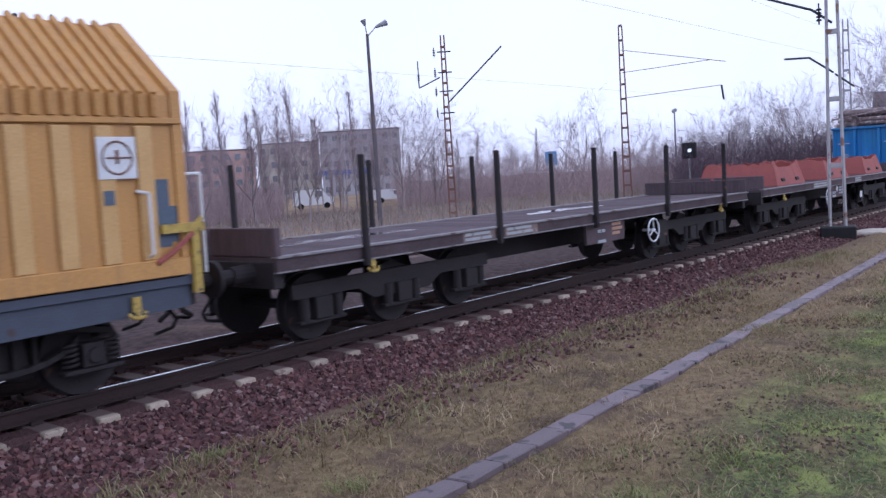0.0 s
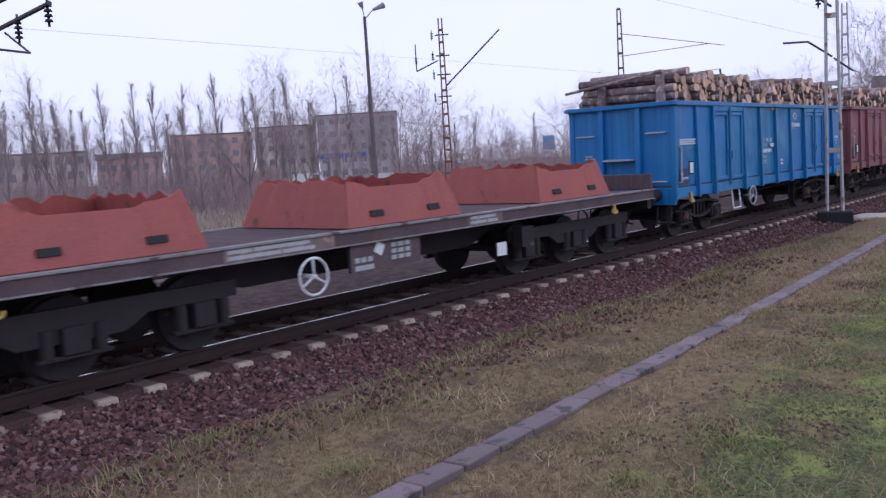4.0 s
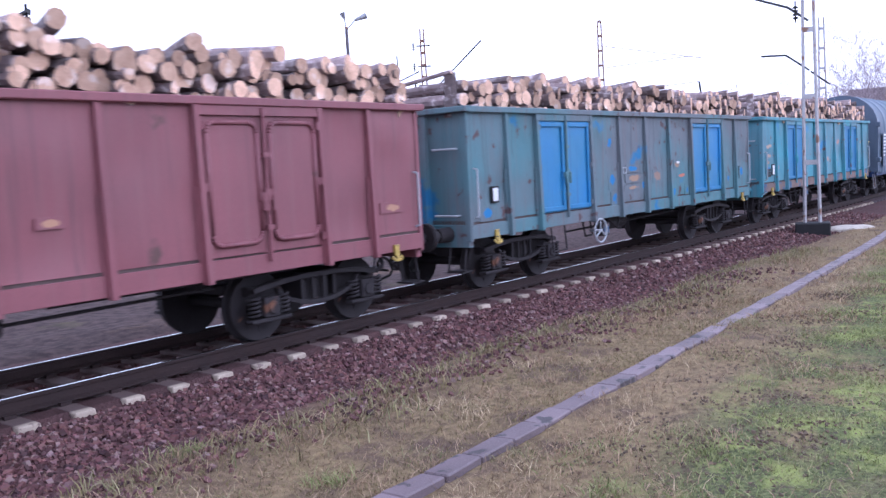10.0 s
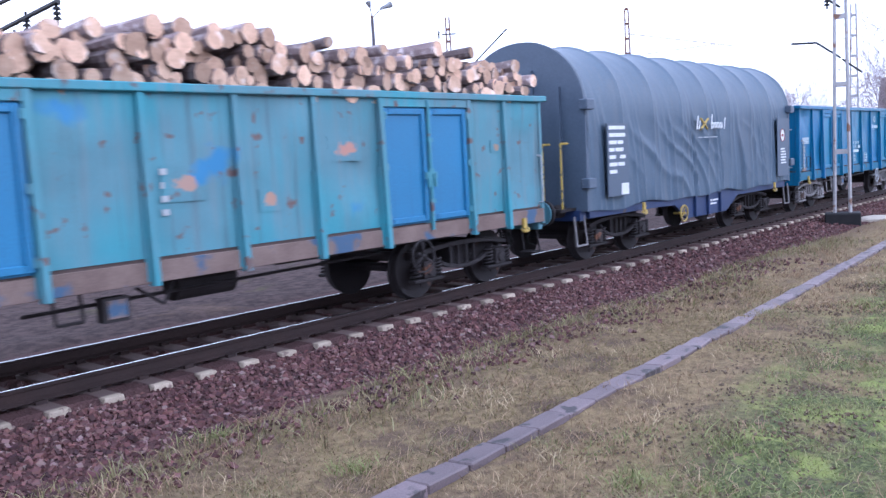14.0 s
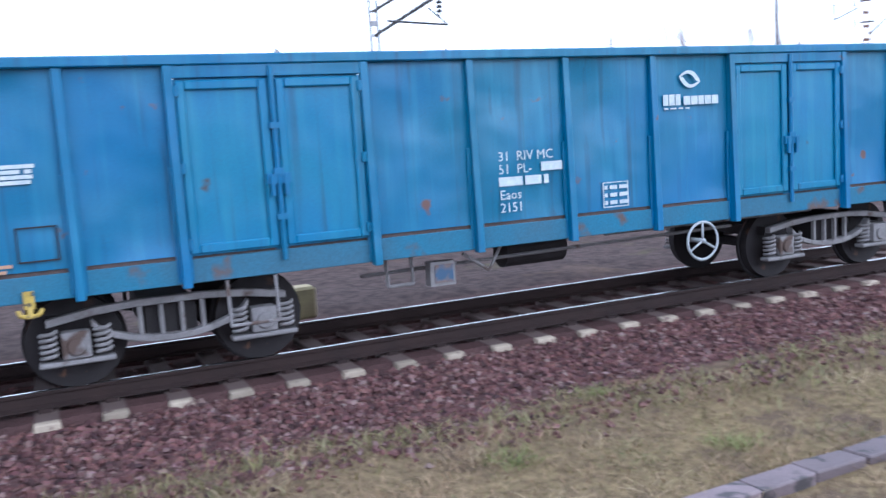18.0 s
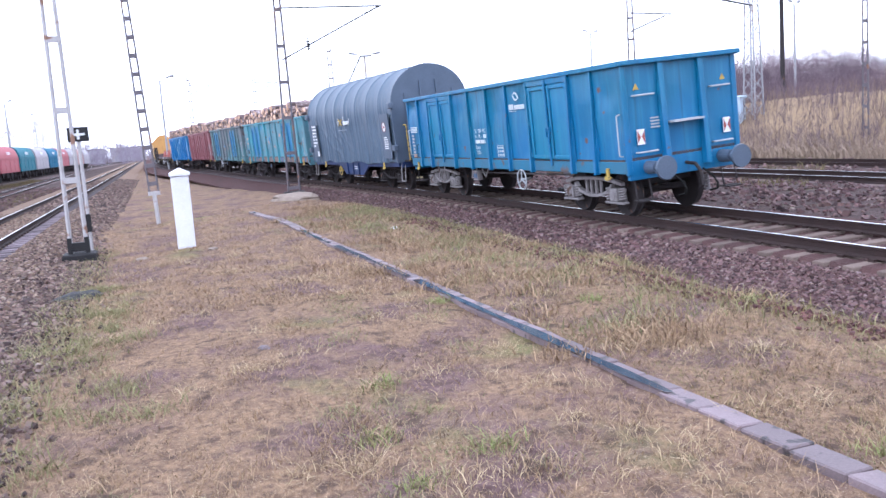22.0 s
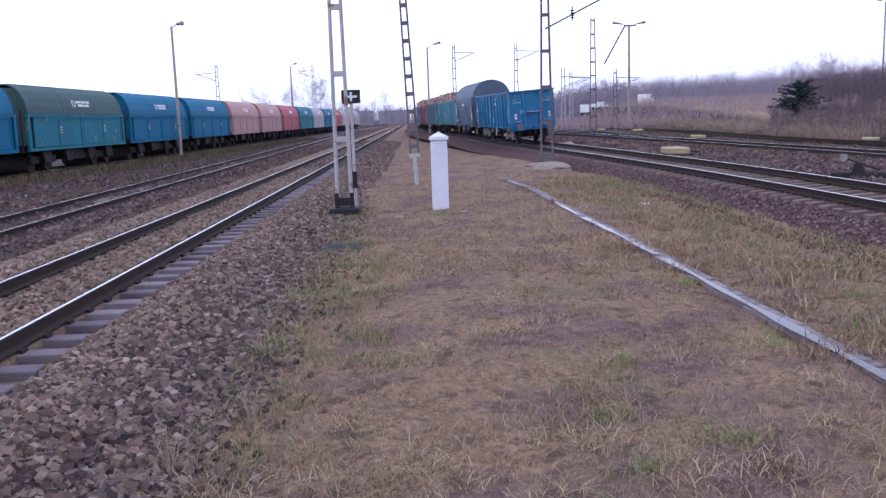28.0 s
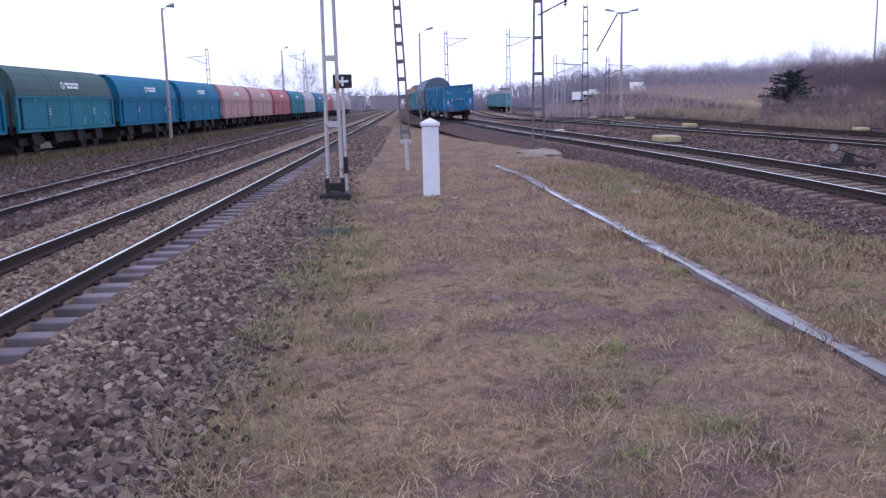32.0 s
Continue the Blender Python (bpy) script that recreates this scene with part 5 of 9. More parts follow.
def red_block(k):
    """A steel cover tray with sloping walls and a torn upper edge."""
    b = thing("steel_tray", "oxide red steel tray with sloping sides and torn edge", "steel tray", group="trays on the flat wagon")
    r = random.Random(40 + k)
    lo = [(-1.25, -1.2), (1.25, -1.2), (1.25, 1.2), (-1.25, 1.2)]
    up = [(-1.05, -1.0), (1.08, -1.0), (1.08, 1.0), (-1.05, 1.0)]
    for i, nm in enumerate(("front_wall", "end_wall", "back_wall", "end_wall")):
        bm = bmesh.new()
        (x0, y0), (x1, y1) = lo[i], lo[(i + 1) % 4]
        (u0, v0), (u1, v1) = up[i], up[(i + 1) % 4]
        n = 14
        pts = []
        for j in range(n + 1):
            f = j / n
            h = 0.60 + (0.0 if 0.12 < f < 0.8 and i == 0 else r.uniform(0.0, 0.12)) + (-0.06 if 0.15 < f < 0.75 and i == 0 else 0)
            pts.append((Vector((x0 + (x1 - x0) * f, y0 + (y1 - y0) * f, 0)), Vector((u0 + (u1 - u0) * f, v0 + (v1 - v0) * f, h))))
        nr = (pts[-1][0] - pts[0][0]).cross(Vector((0, 0, 1))).normalized() * 0.03
        va = [(bm.verts.new(a), bm.verts.new(b_)) for a, b_ in pts]
        vb = [(bm.verts.new(a - nr), bm.verts.new(b_ - nr)) for a, b_ in pts]
        for j in range(n):
            bm.faces.new((va[j][0], va[j + 1][0], va[j + 1][1], va[j][1]))
            bm.faces.new((vb[j][0], vb[j][1], vb[j + 1][1], vb[j + 1][0]))
            bm.faces.new((va[j][1], va[j + 1][1], vb[j + 1][1], vb[j][1]))
        part(nm, bm, M_plate_red, b)
    for x in (-0.62, 0.62):
        bm = bmesh.new()
        vs = bx(bm, x - 0.13, x + 0.13, -1.17, -1.12, 0.12, 0.21)
        bmesh.ops.rotate(bm, verts=vs, cent=(x, -1.15, 0.16), matrix=Matrix.Rotation(radians(-18), 3, "X"))
        part("lifting_slot", bm, M_black, b, "dark lifting slot")
    bm = bmesh.new()
    bx(bm, -1.2, 1.2, -1.15, 1.15, 0.0, 0.03)
    part("base_plate", bm, M_plate_red, b)
    return b


# ---- logs ----
def log_mesh(seed, long, r0):
    r = random.Random(seed)
    n, k = 9, 4
    bm = bmesh.new()
    rows = []
    wob = [r.uniform(0.9, 1.1) for _ in range(n)]
    bend = r.uniform(-0.03, 0.03)
    for i in range(k + 1):
        f = i / k - 0.5
        rr = r0 * (1 - 0.08 * f)
        rows.append([bm.verts.new((rr * wob[j] * math.cos(2 * math.pi * j / n) + bend * (1 - 4 * f * f), f * long, rr * wob[j] * math.sin(2 * math.pi * j / n))) for j in range(n)])
    for a, b in zip(rows, rows[1:]):
        for j in range(n):
            bm.faces.new((a[j], a[(j + 1) % n], b[(j + 1) % n], b[j]))
    caps = [bm.faces.new(rows[0]), bm.faces.new(rows[-1][::-1])]
    bmesh.ops.recalc_face_normals(bm, faces=bm.faces)
    for c in caps:
        c.material_index = 1
    me = bpy.data.meshes.new("log")
    bm.to_mesh(me)
    bm.free()
    me.materials.append(M_bark)
    me.materials.append(M_cut)
    return me


LOG_R = [0.05 + 0.0105 * i for i in range(9)]
LOGS = [log_mesh(i, 1.22, r) for i, r in enumerate(LOG_R)]
LONG_LOGS = [log_mesh(30 + i, 2.42, 0.082 + 0.009 * i) for i in range(5)]


def log_load(seed, peak, label):
    """Short logs laid across the wagon, longer ones across the whole leading end, behind two upright stakes."""
    ld = thing("log_load", label, "log pile", group="log loads")
    r = random.Random(seed)
    rear, count = [], [0]
    ph = r.uniform(0, 6)

    def crown(x):
        edge = min(1.0, (6.3 - abs(x)) / 0.5)
        return TOP + peak * (0.9 + 0.1 * math.sin(1.1 * x + ph) * math.cos(0.5 * x)) * (0.82 + 0.18 * edge)

    def lay(x0, x1, yc, front):
        z = TOP - 0.14
        for layer in range(9):
            x = x0 + r.uniform(0, 0.14)
            laid = False
            while x < x1:
                i = min(8, max(0, int(r.gauss(5.2, 2.2))))
                rad = LOG_R[i]
                x += rad
                if z + rad < crown(x) + r.uniform(-0.07, 0.05):
                    out = r.uniform(-0.13, 0.12)
                    m = pose(x, yc + out, z + rad * 0.9 + r.uniform(-0.035, 0.035), r.uniform(-9, 9), r.uniform(0, 360), r.uniform(-15, 15))
                    if front and count[0] < 300:
                        count[0] += 1
                        o = new("log", LOGS[i])
                        o.parent = ld
                        o.matrix_local = m
                    else:
                        rear.append((i, m))
                    laid = True
                x += rad * 1.0
            z += 0.17
            if not laid:
                break

    lay(-4.75, 6.3, -0.63, True)
    lay(-4.75, 6.3, 0.68, False)
    # full-width logs at the leading end
    z = TOP - 0.14
    for layer in range(8):
        x = -6.24
        while x < -4.72:
            k = r.randrange(5)
            rad = 0.082 + 0.009 * k
            x += rad
            if z + rad < crown(x) + 0.02:
                o = new("log", LONG_LOGS[k])
                o.parent = ld
                o.matrix_local = pose(x + r.uniform(-0.02, 0.02), -0.02 + r.uniform(-0.12, 0.1), z + rad + r.uniform(-0.02, 0.02), r.uniform(-2.5, 2.5), r.uniform(0, 360), r.uniform(-3, 3))
            x += rad * 1.02
        z += 0.185
    bm = bmesh.new()
    for i, m in rear:
        n0 = len(bm.verts)
        bm.from_mesh(LOGS[i])
        bm.verts.ensure_lookup_table()
        for v in bm.verts[n0:]:
            v.co = m @ v.co
    me = bpy.data.meshes.new("rear_pile")
    bm.to_mesh(me)
    bm.free()
    me.materials.append(M_bark)
    me.materials.append(M_cut)
    tagged(part("rear_pile", me, None, ld), kind="stuff")
    # two upright stakes and a thin pole across them hold the leading end
    for y, up_to in ((-0.98, 0.98), (0.5, 0.80)):
        o = new("stake_log", LOGS[6])
        o.parent = ld
        o.matrix_local = pose(-6.33, y, TOP + peak * up_to - 0.36, 90 + r.uniform(-3, 3), 0, r.uniform(-4, 4)) @ Matrix.Diagonal((0.95, 0.6, 0.95, 1))
    o = new("cross_pole", LOGS[0])
    o.parent = ld
    o.matrix_local = pose(-6.49, 0.12, TOP + peak * 0.72, -7.5, 0, 4) @ Matrix.Diagonal((0.75, 2.0, 0.75, 1))
    return ld


wagon_rows = []


def add(ob, offset, wheelbase=4.5, lift=0.0, local_x=0.0, local_y=0.0):
    wagon_rows.append((ob, offset, wheelbase, lift, local_x, local_y))
    return ob


C3, C2, C1, C0 = -68.2, -83.42, -99.82, -114.33
add(hood_wagon(), C0 - 12.7, 3.7)
add(hood_wagon(), C0, 3.7)
flat_staked = add(flat_wagon("dark six-axle flat wagon with tall stakes and empty plank deck", True), C1, 5.0)
flat_loaded = add(flat_wagon("dark six-axle flat wagon loaded with red steel trays", False), C2, 5.0)
for k, x in enumerate((-4.6, 0.17, 4.9)):
    add(red_block(k), C2, 5.0, 1.262, x)
W3 = add(open_wagon("open_wagon", "bright blue open wagon with closed doors, full of logs", M_blue_bright, M_blue_bright, 1, M_steel_dark, wheel_x=-2.0), C3)
W4 = add(open_wagon("open_wagon", "faded oxide red open wagon, full of logs", M_red, M_red, 2, M_steel_dark, wheel_x=-1.8, wheel_mat=M_steel_dark, rounded=True), C3 + 14.04)
W5 = add(open_wagon("open_wagon", "peeling grey-blue open wagon with blue doors, full of logs", M_greyblue, M_door_blue, 4, M_steel_dark, wheel_x=-2.25), C3 + 28.08)
W6 = add(open_wagon("open_wagon", "faded teal open wagon with blue doors, full of logs", M_teal, M_door_teal, 5, M_steel_dark, M_sill, wheel_x=3.1, wheel_mat=M_steel_dark), C3 + 42.12)
W7 = add(tarp_wagon(), -13.02, 3.55)
W8 = add(open_wagon("open_wagon", "dented blue open wagon, empty, last of the train", M_blue, M_door_worn, 3, M_bogie_grey, M_sill_blue), 0.0)
for k, (i, p) in enumerate(((0, 0.72), (1, 0.7), (2, 0.58), (3, 0.7))):
    add(log_load(70 + k, p, "stacked birch and alder logs with pale sawn ends"), C3 + 14.04 * i)


# ---- writing, cards and worn marks on the wagons ----
NEAR = -(WIDE + 0.026)


def card(w, x, z, wide, high, label="white label card in a dark frame"):
    bm = bmesh.new()
    bx(bm, x - 0.03, x + wide + 0.03, NEAR - 0.006, NEAR + 0.03, z - 0.03, z + high + 0.03)
    fr = part("card_frame", bm, M_black, w)
    bm = bmesh.new()
    bx(bm, x, x + wide, NEAR - 0.012, NEAR - 0.0065, z, z + high)
    part("label_card", bm, M_white, fr, label)


PAINT_OF = {W3.name: M_blue_bright, W4.name: M_red, W5.name: M_greyblue, W6.name: M_teal, W8.name: M_blue}
WORN = {}


def worn_patch(w, x, z, wide, high, colour, seed, name="faded_patch"):
    """A ragged worn patch on the side: a thin skin in the wagon's own paint, worn through to another colour."""
    body = PAINT_OF[w.name]
    key = (body.name, colour, seed % 4)
    if key not in WORN:
        WORN[key] = smudged(body, colour, seed)
    bm = bmesh.new()
    bx(bm, x - wide / 2, x + wide / 2, NEAR + 0.012, NEAR + 0.03, z - high / 2, z + high / 2)
    part(name, bm, WORN[key], w)


def frame_lines(w, x, z, wide, high, mat, bar=0.02, name="painted_frame"):
    bm = bmesh.new()
    for a, b, c, d in ((x, x + wide, z, z + bar), (x, x + wide, z + high - bar, z + high), (x, x + bar, z + bar, z + high - bar), (x + wide - bar, x + wide, z + bar, z + high - bar)):
        bx(bm, a, b, NEAR - 0.003, NEAR + 0.01, c, d)
    part(name, bm, mat, w)


M_stencil_soft = material("weathered white stencil", (0.58, 0.63, 0.66), (0.34, 0.45, 0.52), 0.65, 0.0, 14, 90, 0.02)


def side_writing(w, x, z, step, mat):
    """The wagon's class and code; its number stays plain bars."""
    for k, tx in enumerate(("31  RIV MC", "51  PL-", "", "Eaos", "2151")):
        zk = z - step * k
        if tx:
            words(w, tx, x, NEAR - 0.002, zk, 0.15, mat)
        if k == 1:
            bars(w, "painted_number", [[0.28]], x + 0.55, NEAR, zk + 0.105, mat, 0.1, 0.0)
        if k == 2:
            bars(w, "painted_number", [[0.3, 0.21, 0.06]], x, NEAR, zk + 0.105, mat, 0.1, 0.0)


def company_mark(w, x, z, mat):
    """An eye-shaped swirl of two crescents over a row of plain letter blocks."""
    for turn in (0, 180):
        bm = bmesh.new()
        n = 12
        outer = [(0.165 - 0.33 * k / n, 0.105 * math.sin(math.pi * k / n) ** 0.8) for k in range(n + 1)]
        inner = [(0.10 - 0.24 * k / n, 0.062 * math.sin(math.pi * k / n)) for k in range(n, -1, -1)]
        prism(bm, outer + inner, -0.003, 0.001)
        part("company_emblem", bm, mat, w, "white crescent of the emblem").matrix_local = pose(x, NEAR, z, 0, turn + 12, 0)
    xx = x - 0.41
    for k, wide in enumerate((0.075, 0.085, 0.075, 0.10, 0.10, 0.085, 0.10, 0.10)):
        tall = 0.13 if k < 3 else 0.105
        bm = bmesh.new()
        bx(bm, xx, xx + wide, NEAR - 0.003, NEAR + 0.001, z - 0.31, z - 0.31 + tall)
        part("letter_block", bm, mat, w)
        xx += wide + (0.05 if k == 2 else 0.013)
    bars(w, "company_line", [[0.06, 0.09, 0.07, 0.06]], x - 0.4, NEAR, z - 0.34, mat, 0.018, 0.0)


# last wagon
side_writing(W8, -0.92, 1.91, 0.143, M_stencil_soft)
company_mark(W8, 1.79, 2.74, M_stencil_soft)
frame_lines(W8, 0.46, 1.27, 0.36, 0.3, M_stencil_soft, 0.01)
bars(W8, "stencil", [[0.04, 0.1, 0.12], [0.04, 0.1, 0.12], [0.04, 0.1, 0.12]], 0.48, NEAR, 1.53, M_stencil_soft, 0.045, 0.045)
bars(W8, "stencil", [[0.62], [0.5, 0.06], [0.6], [0.58]], -6.2, NEAR, 2.2, M_stencil_soft, 0.035, 0.012)
bars(W8, "stencil", [[0.18], [0.2], [0.16], [0.22], [0.14], [0.2]], -6.16, NEAR, 1.95, M_faded, 0.06, 0.045)
bars(W8, "stencil", [[0.35], [0.3]], -6.2, NEAR, 1.32, M_ochre_mark, 0.03, 0.02)
frame_lines(W8, -5.8, 1.32, 0.35, 0.32, M_steel_dark, 0.014, "hatch_frame")
for k, x in enumerate((-6.0, -4.9, -1.8, 0.5, 1.8, 4.8)):
    bars(W8, "sill_mark", [[0.22 + 0.05 * (k % 3), 0.12]], x - 0.15, -(WIDE + 0.024), FLOOR - 0.09, M_faded, 0.05, 0.02)
# tail boards of the last wagon
for y in (-1.02, 1.02):
    bm = bmesh.new()
    bx(bm, HALF + 0.05, HALF + 0.065, y - 0.085, y + 0.085, 1.5, 1.8)
    board = part("tail_board", bm, M_white, W8, "red and white tail board")
    for s in (-1, 1):
        bm = bmesh.new()
        a = [(y + s * 0.08, 1.52), (y + s * 0.08, 1.78), (y + s * 0.01, 1.65)]
        prism_x(bm, a if s < 0 else a[::-1], HALF + 0.066, HALF + 0.07)
        part("red_triangle", bm, M_plate_red, board)
    bm = bmesh.new()
    prism_x(bm, [(y - 0.07, 2.56), (y + 0.07, 2.56), (y, 2.68)], HALF + 0.008, HALF + 0.014)
    part("warning_triangle", bm, M_yellow, W8, "yellow warning triangle")

# bright blue wagon
bars(W3, "stencil", [[0.1, 0.22], [-0.1, 0.08], [-0.1, 0.06]], 5.62, NEAR, 2.16, M_stencil_soft, 0.07, 0.02)
bars(W3, "stencil", [[0.2], [0.24], [0.2]], 5.95, NEAR, 1.55, M_stencil_soft, 0.025, 0.03)
side_writing(W3, -0.98, 2.1, 0.145, M_stencil_soft)
company_mark(W3, 1.66, 2.8, M_stencil_soft)
bars(W3, "stencil", [[0.12, 0.1], [0.2]], 0.4, NEAR, 1.6, M_stencil_soft, 0.06, 0.04)
bars(W3, "stencil", [[0.85], [0.6, 0.15], [0.85]], -6.22, NEAR, 2.28, M_stencil_soft, 0.035, 0.012)
bars(W3, "stencil", [[0.7], [0.45], [0.4, 0.2], [0.3]], -6.22, NEAR, 2.08, M_blue, 0.06, 0.05)
bars(W3, "dark_panel", [[0.48]], -6.26, NEAR + 0.002, 1.62, M_navy, 0.36, 0.0)
bars(W3, "stencil", [[0.1], [0.07, 0.07, 0.07, 0.05]], -6.2, NEAR - 0.003, 1.52, M_stencil_soft, 0.05, 0.05)
card(W3, -5.72, 1.5, 0.17, 0.24)
worn_patch(W3, -1.0, 1.42, 0.7, 0.2, (0.03, 0.2, 0.36), 11)
# red wagon
worn_patch(W4, -5.92, 2.3, 0.62, 0.14, (0.40, 0.21, 0.13), 13)
worn_patch(W4, -5.92, 2.08, 0.55, 0.1, (0.38, 0.20, 0.13), 14)
worn_patch(W4, -6.0, 1.85, 0.3, 0.22, (0.36, 0.19, 0.14), 15)
for k, (x, z, a, b) in enumerate(((-1.55, 1.95, 0.34, 0.3), (-0.62, 1.98, 0.5, 0.14), (-0.66, 1.84, 0.46, 0.12), (-0.7, 1.66, 0.36, 0.2), (0.62, 1.8, 0.3, 0.12), (5.75, 1.62, 0.5, 0.16))):
    worn_patch(W4, x, z, a, b, (0.40, 0.22, 0.13), 20 + k)
bars(W4, "dark_panel", [[0.34]], -6.2, NEAR + 0.003, 1.72, M_steel_dark, 0.38, 0.0)
bars(W4, "stencil", [[0.22], [0.25], [0.2]], -6.15, NEAR - 0.002, 1.66, M_faded, 0.02, 0.08)
card(W4, -5.74, 1.55, 0.15, 0.24)
bars(W4, "painted_number", [[0.09, 0.09]], -0.98, NEAR, 2.22, M_white, 0.1, 0.02)
bars(W4, "painted_number", [[0.09]], -0.34, NEAR, 2.0, M_white, 0.1, 0.02)
# grey wagon
OCHRE, BLUE = (0.33, 0.22, 0.15), (0.03, 0.18, 0.41)
for k, (x, z, a, b, mt) in enumerate(((-0.6, 1.92, 0.62, 0.16, BLUE), (-0.5, 1.72, 0.9, 0.2, OCHRE), (-0.6, 1.52, 0.8, 0.12, OCHRE), (-0.1, 1.55, 0.16, 0.24, BLUE), (0.62, 1.72, 0.5, 0.3, (0.27, 0.19, 0.15)), (1.7, 1.95, 0.4, 0.2, OCHRE), (1.95, 1.68, 0.6, 0.12, (0.42, 0.16, 0.11)), (-1.55, 2.55, 0.42, 0.75, BLUE), (-1.5, 1.72, 0.4, 0.4, BLUE), (-1.42, 1.32, 0.36, 0.3, BLUE), (1.45, 1.32, 0.4, 0.26, BLUE), (2.2, 1.32, 0.25, 0.2, BLUE), (5.85, 1.62, 0.35, 0.35, BLUE), (4.9, 1.5, 0.3, 0.3, BLUE), (-5.95, 1.35, 0.4, 0.25, BLUE))):
    worn_patch(W5, x, z, a, b, mt, 40 + k)
frame_lines(W5, -1.05, 1.83, 0.13, 0.14, M_faded, 0.02)
bars(W5, "stencil", [[0.16]], 1.62, NEAR, 2.02, M_white, 0.05, 0.02)
card(W5, -5.78, 1.55, 0.14, 0.22)
# teal wagon
for k, (x, z, a, b, mt) in enumerate(((-5.88, 2.28, 0.66, 0.2, (0.42, 0.30, 0.22)), (-5.9, 2.0, 0.6, 0.18, (0.40, 0.28, 0.22)), (-5.92, 1.8, 0.5, 0.14, OCHRE), (-5.95, 1.6, 0.5, 0.22, BLUE), (-4.9, 1.62, 0.42, 0.26, (0.42, 0.15, 0.16)), (-0.75, 2.02, 0.55, 0.4, (0.38, 0.24, 0.19)), (0.45, 1.75, 0.34, 0.28, (0.40, 0.24, 0.18)), (1.75, 2.35, 0.62, 0.34, (0.44, 0.22, 0.17)), (5.1, 2.3, 0.3, 0.2, OCHRE))):
    worn_patch(W6, x, z, a, b, mt, 60 + k)
bars(W6, "stencil", [[0.09], [0.05], [0.09], [0.09]], -1.05, NEAR, 2.2, M_faded, 0.07, 0.08)
card(W6, -5.62, 1.45, 0.17, 0.27)
bars(W6, "stencil", [[0.36], [0.36], [0.36]], -6.12, NEAR, 1.62, M_steel_dark, 0.07, 0.01)


# metres along track A of the last wagon's middle, second by second
RUN = (114.45, 109.09, 103.81, 98.46, 92.99, 87.43, 81.77, 76.05, 70.15, 64.16, 58.05, 51.89, 45.58, 39.15, 32.59, 25.94, 19.22, 12.44, 5.69, -1.40, -8.50, -15.52, -22.15, -28.65, -35.10, -41.15, -47.05, -52.95, -59.20, -66.00, -73.05, -80.40, -87.60)


def tail_at(t):
    """Metres along track A of the last wagon's middle, gliding between the seconds."""
    k = min(31, int(t))
    u = t - k
    p0, p1, p2, p3 = RUN[max(0, k - 1)], RUN[k], RUN[k + 1], RUN[min(32, k + 2)]
    m1, m2 = (p2 - p0) / (2 if k else 1), (p3 - p1) / (2 if k < 31 else 1)
    return (2 * u**3 - 3 * u**2 + 1) * p1 + (u**3 - 2 * u**2 + u) * m1 + (3 * u**2 - 2 * u**3) * p2 + (u**3 - u**2) * m2


def pose_on_a(s, wheelbase, lift=0.0, lx=0.0, ly=0.0):
    a, b = on_a(s - wheelbase), on_a(s + wheelbase)
    m = (a + b) / 2
    za, zb = float(rise(a[0])), float(rise(b[0]))
    return pose(m[0], m[1], (za + zb) / 2, 0, math.degrees(math.atan2(za - zb, 2 * wheelbase)), math.degrees(math.atan2(b[1] - a[1], b[0] - a[0]))) @ pose(0, -0.75, 0, float(cant(m[0]))) @ pose(lx, ly + 0.75, lift)


def motions():
    for ob, off, wb, lift, lx, ly in wagon_rows:
        walk(ob, [(t, pose_on_a(tail_at(t) + off, wb, lift, lx, ly)) for t in (0.5 * k for k in range(65))])
    turns = [k * 0.1 for k in range(321)]
    spins = [math.degrees((tail_at(t) - tail_at(0)) / 0.46) for t in turns]
    for w, a in WHEELS:
        walk(w, [(t, pose(a, 0, 0.46, 0, sp % 360, 0)) for t, sp in zip(turns, spins)])


# ---- cable duct across the grass ----
def gz1(x, y):
    return float(ground_z(x, y))


def duct_z(x, y):
    return GRASS_Z - 0.005 + float((rise(x) + 0.035) * step01((y + 3.0) / 7.0))


DUCT, DUCT_S = smooth_line([(-36, 0.15), (-32, 0.68), (-29, 1.07), (-26.5, 1.5), (-20.3, 2.05), (-16, 2.52), (-12.9, 2.84), (-10.6, 3.05), (-9.1, 3.21), (-7.6, 3.36), (-6.6, 3.46), (-5.2, 3.62), (-3.9, 3.76), (-1, 3.98), (4.5, 4.17), (6.8, 4.21), (9.8, 4.26), (13, 4.33), (16.6, 4.45), (20, 4.57), (23, 4.7), (30, 5.1), (36, 5.5)], 0.1)
M_duct = material("wet grey-violet concrete slab", (0.195, 0.15, 0.16), (0.11, 0.083, 0.09), 0.6, 0.0, 2.6, 60, 0.3, (0.05, 0.043, 0.046), 0.58, 5.0, vary=0.22)
duct = thing("cable_duct", "low concrete cable duct with wet cover slabs across the grass", "cable duct", kind="structure")
slab_meshes = []
for k in range(5):
    bm = bmesh.new()
    vs = bx(bm, -0.245, 0.245, -0.115, 0.115, -0.10, 0.05)
    r = random.Random(k)
    for v in vs:
        v.co += Vector((r.uniform(-0.008, 0.008), r.uniform(-0.012, 0.012), r.uniform(-0.006, 0.006)))
    slab_meshes.append(mesh_of("cover_slab", bm, M_duct, bevel=0.012))
s = -31.0
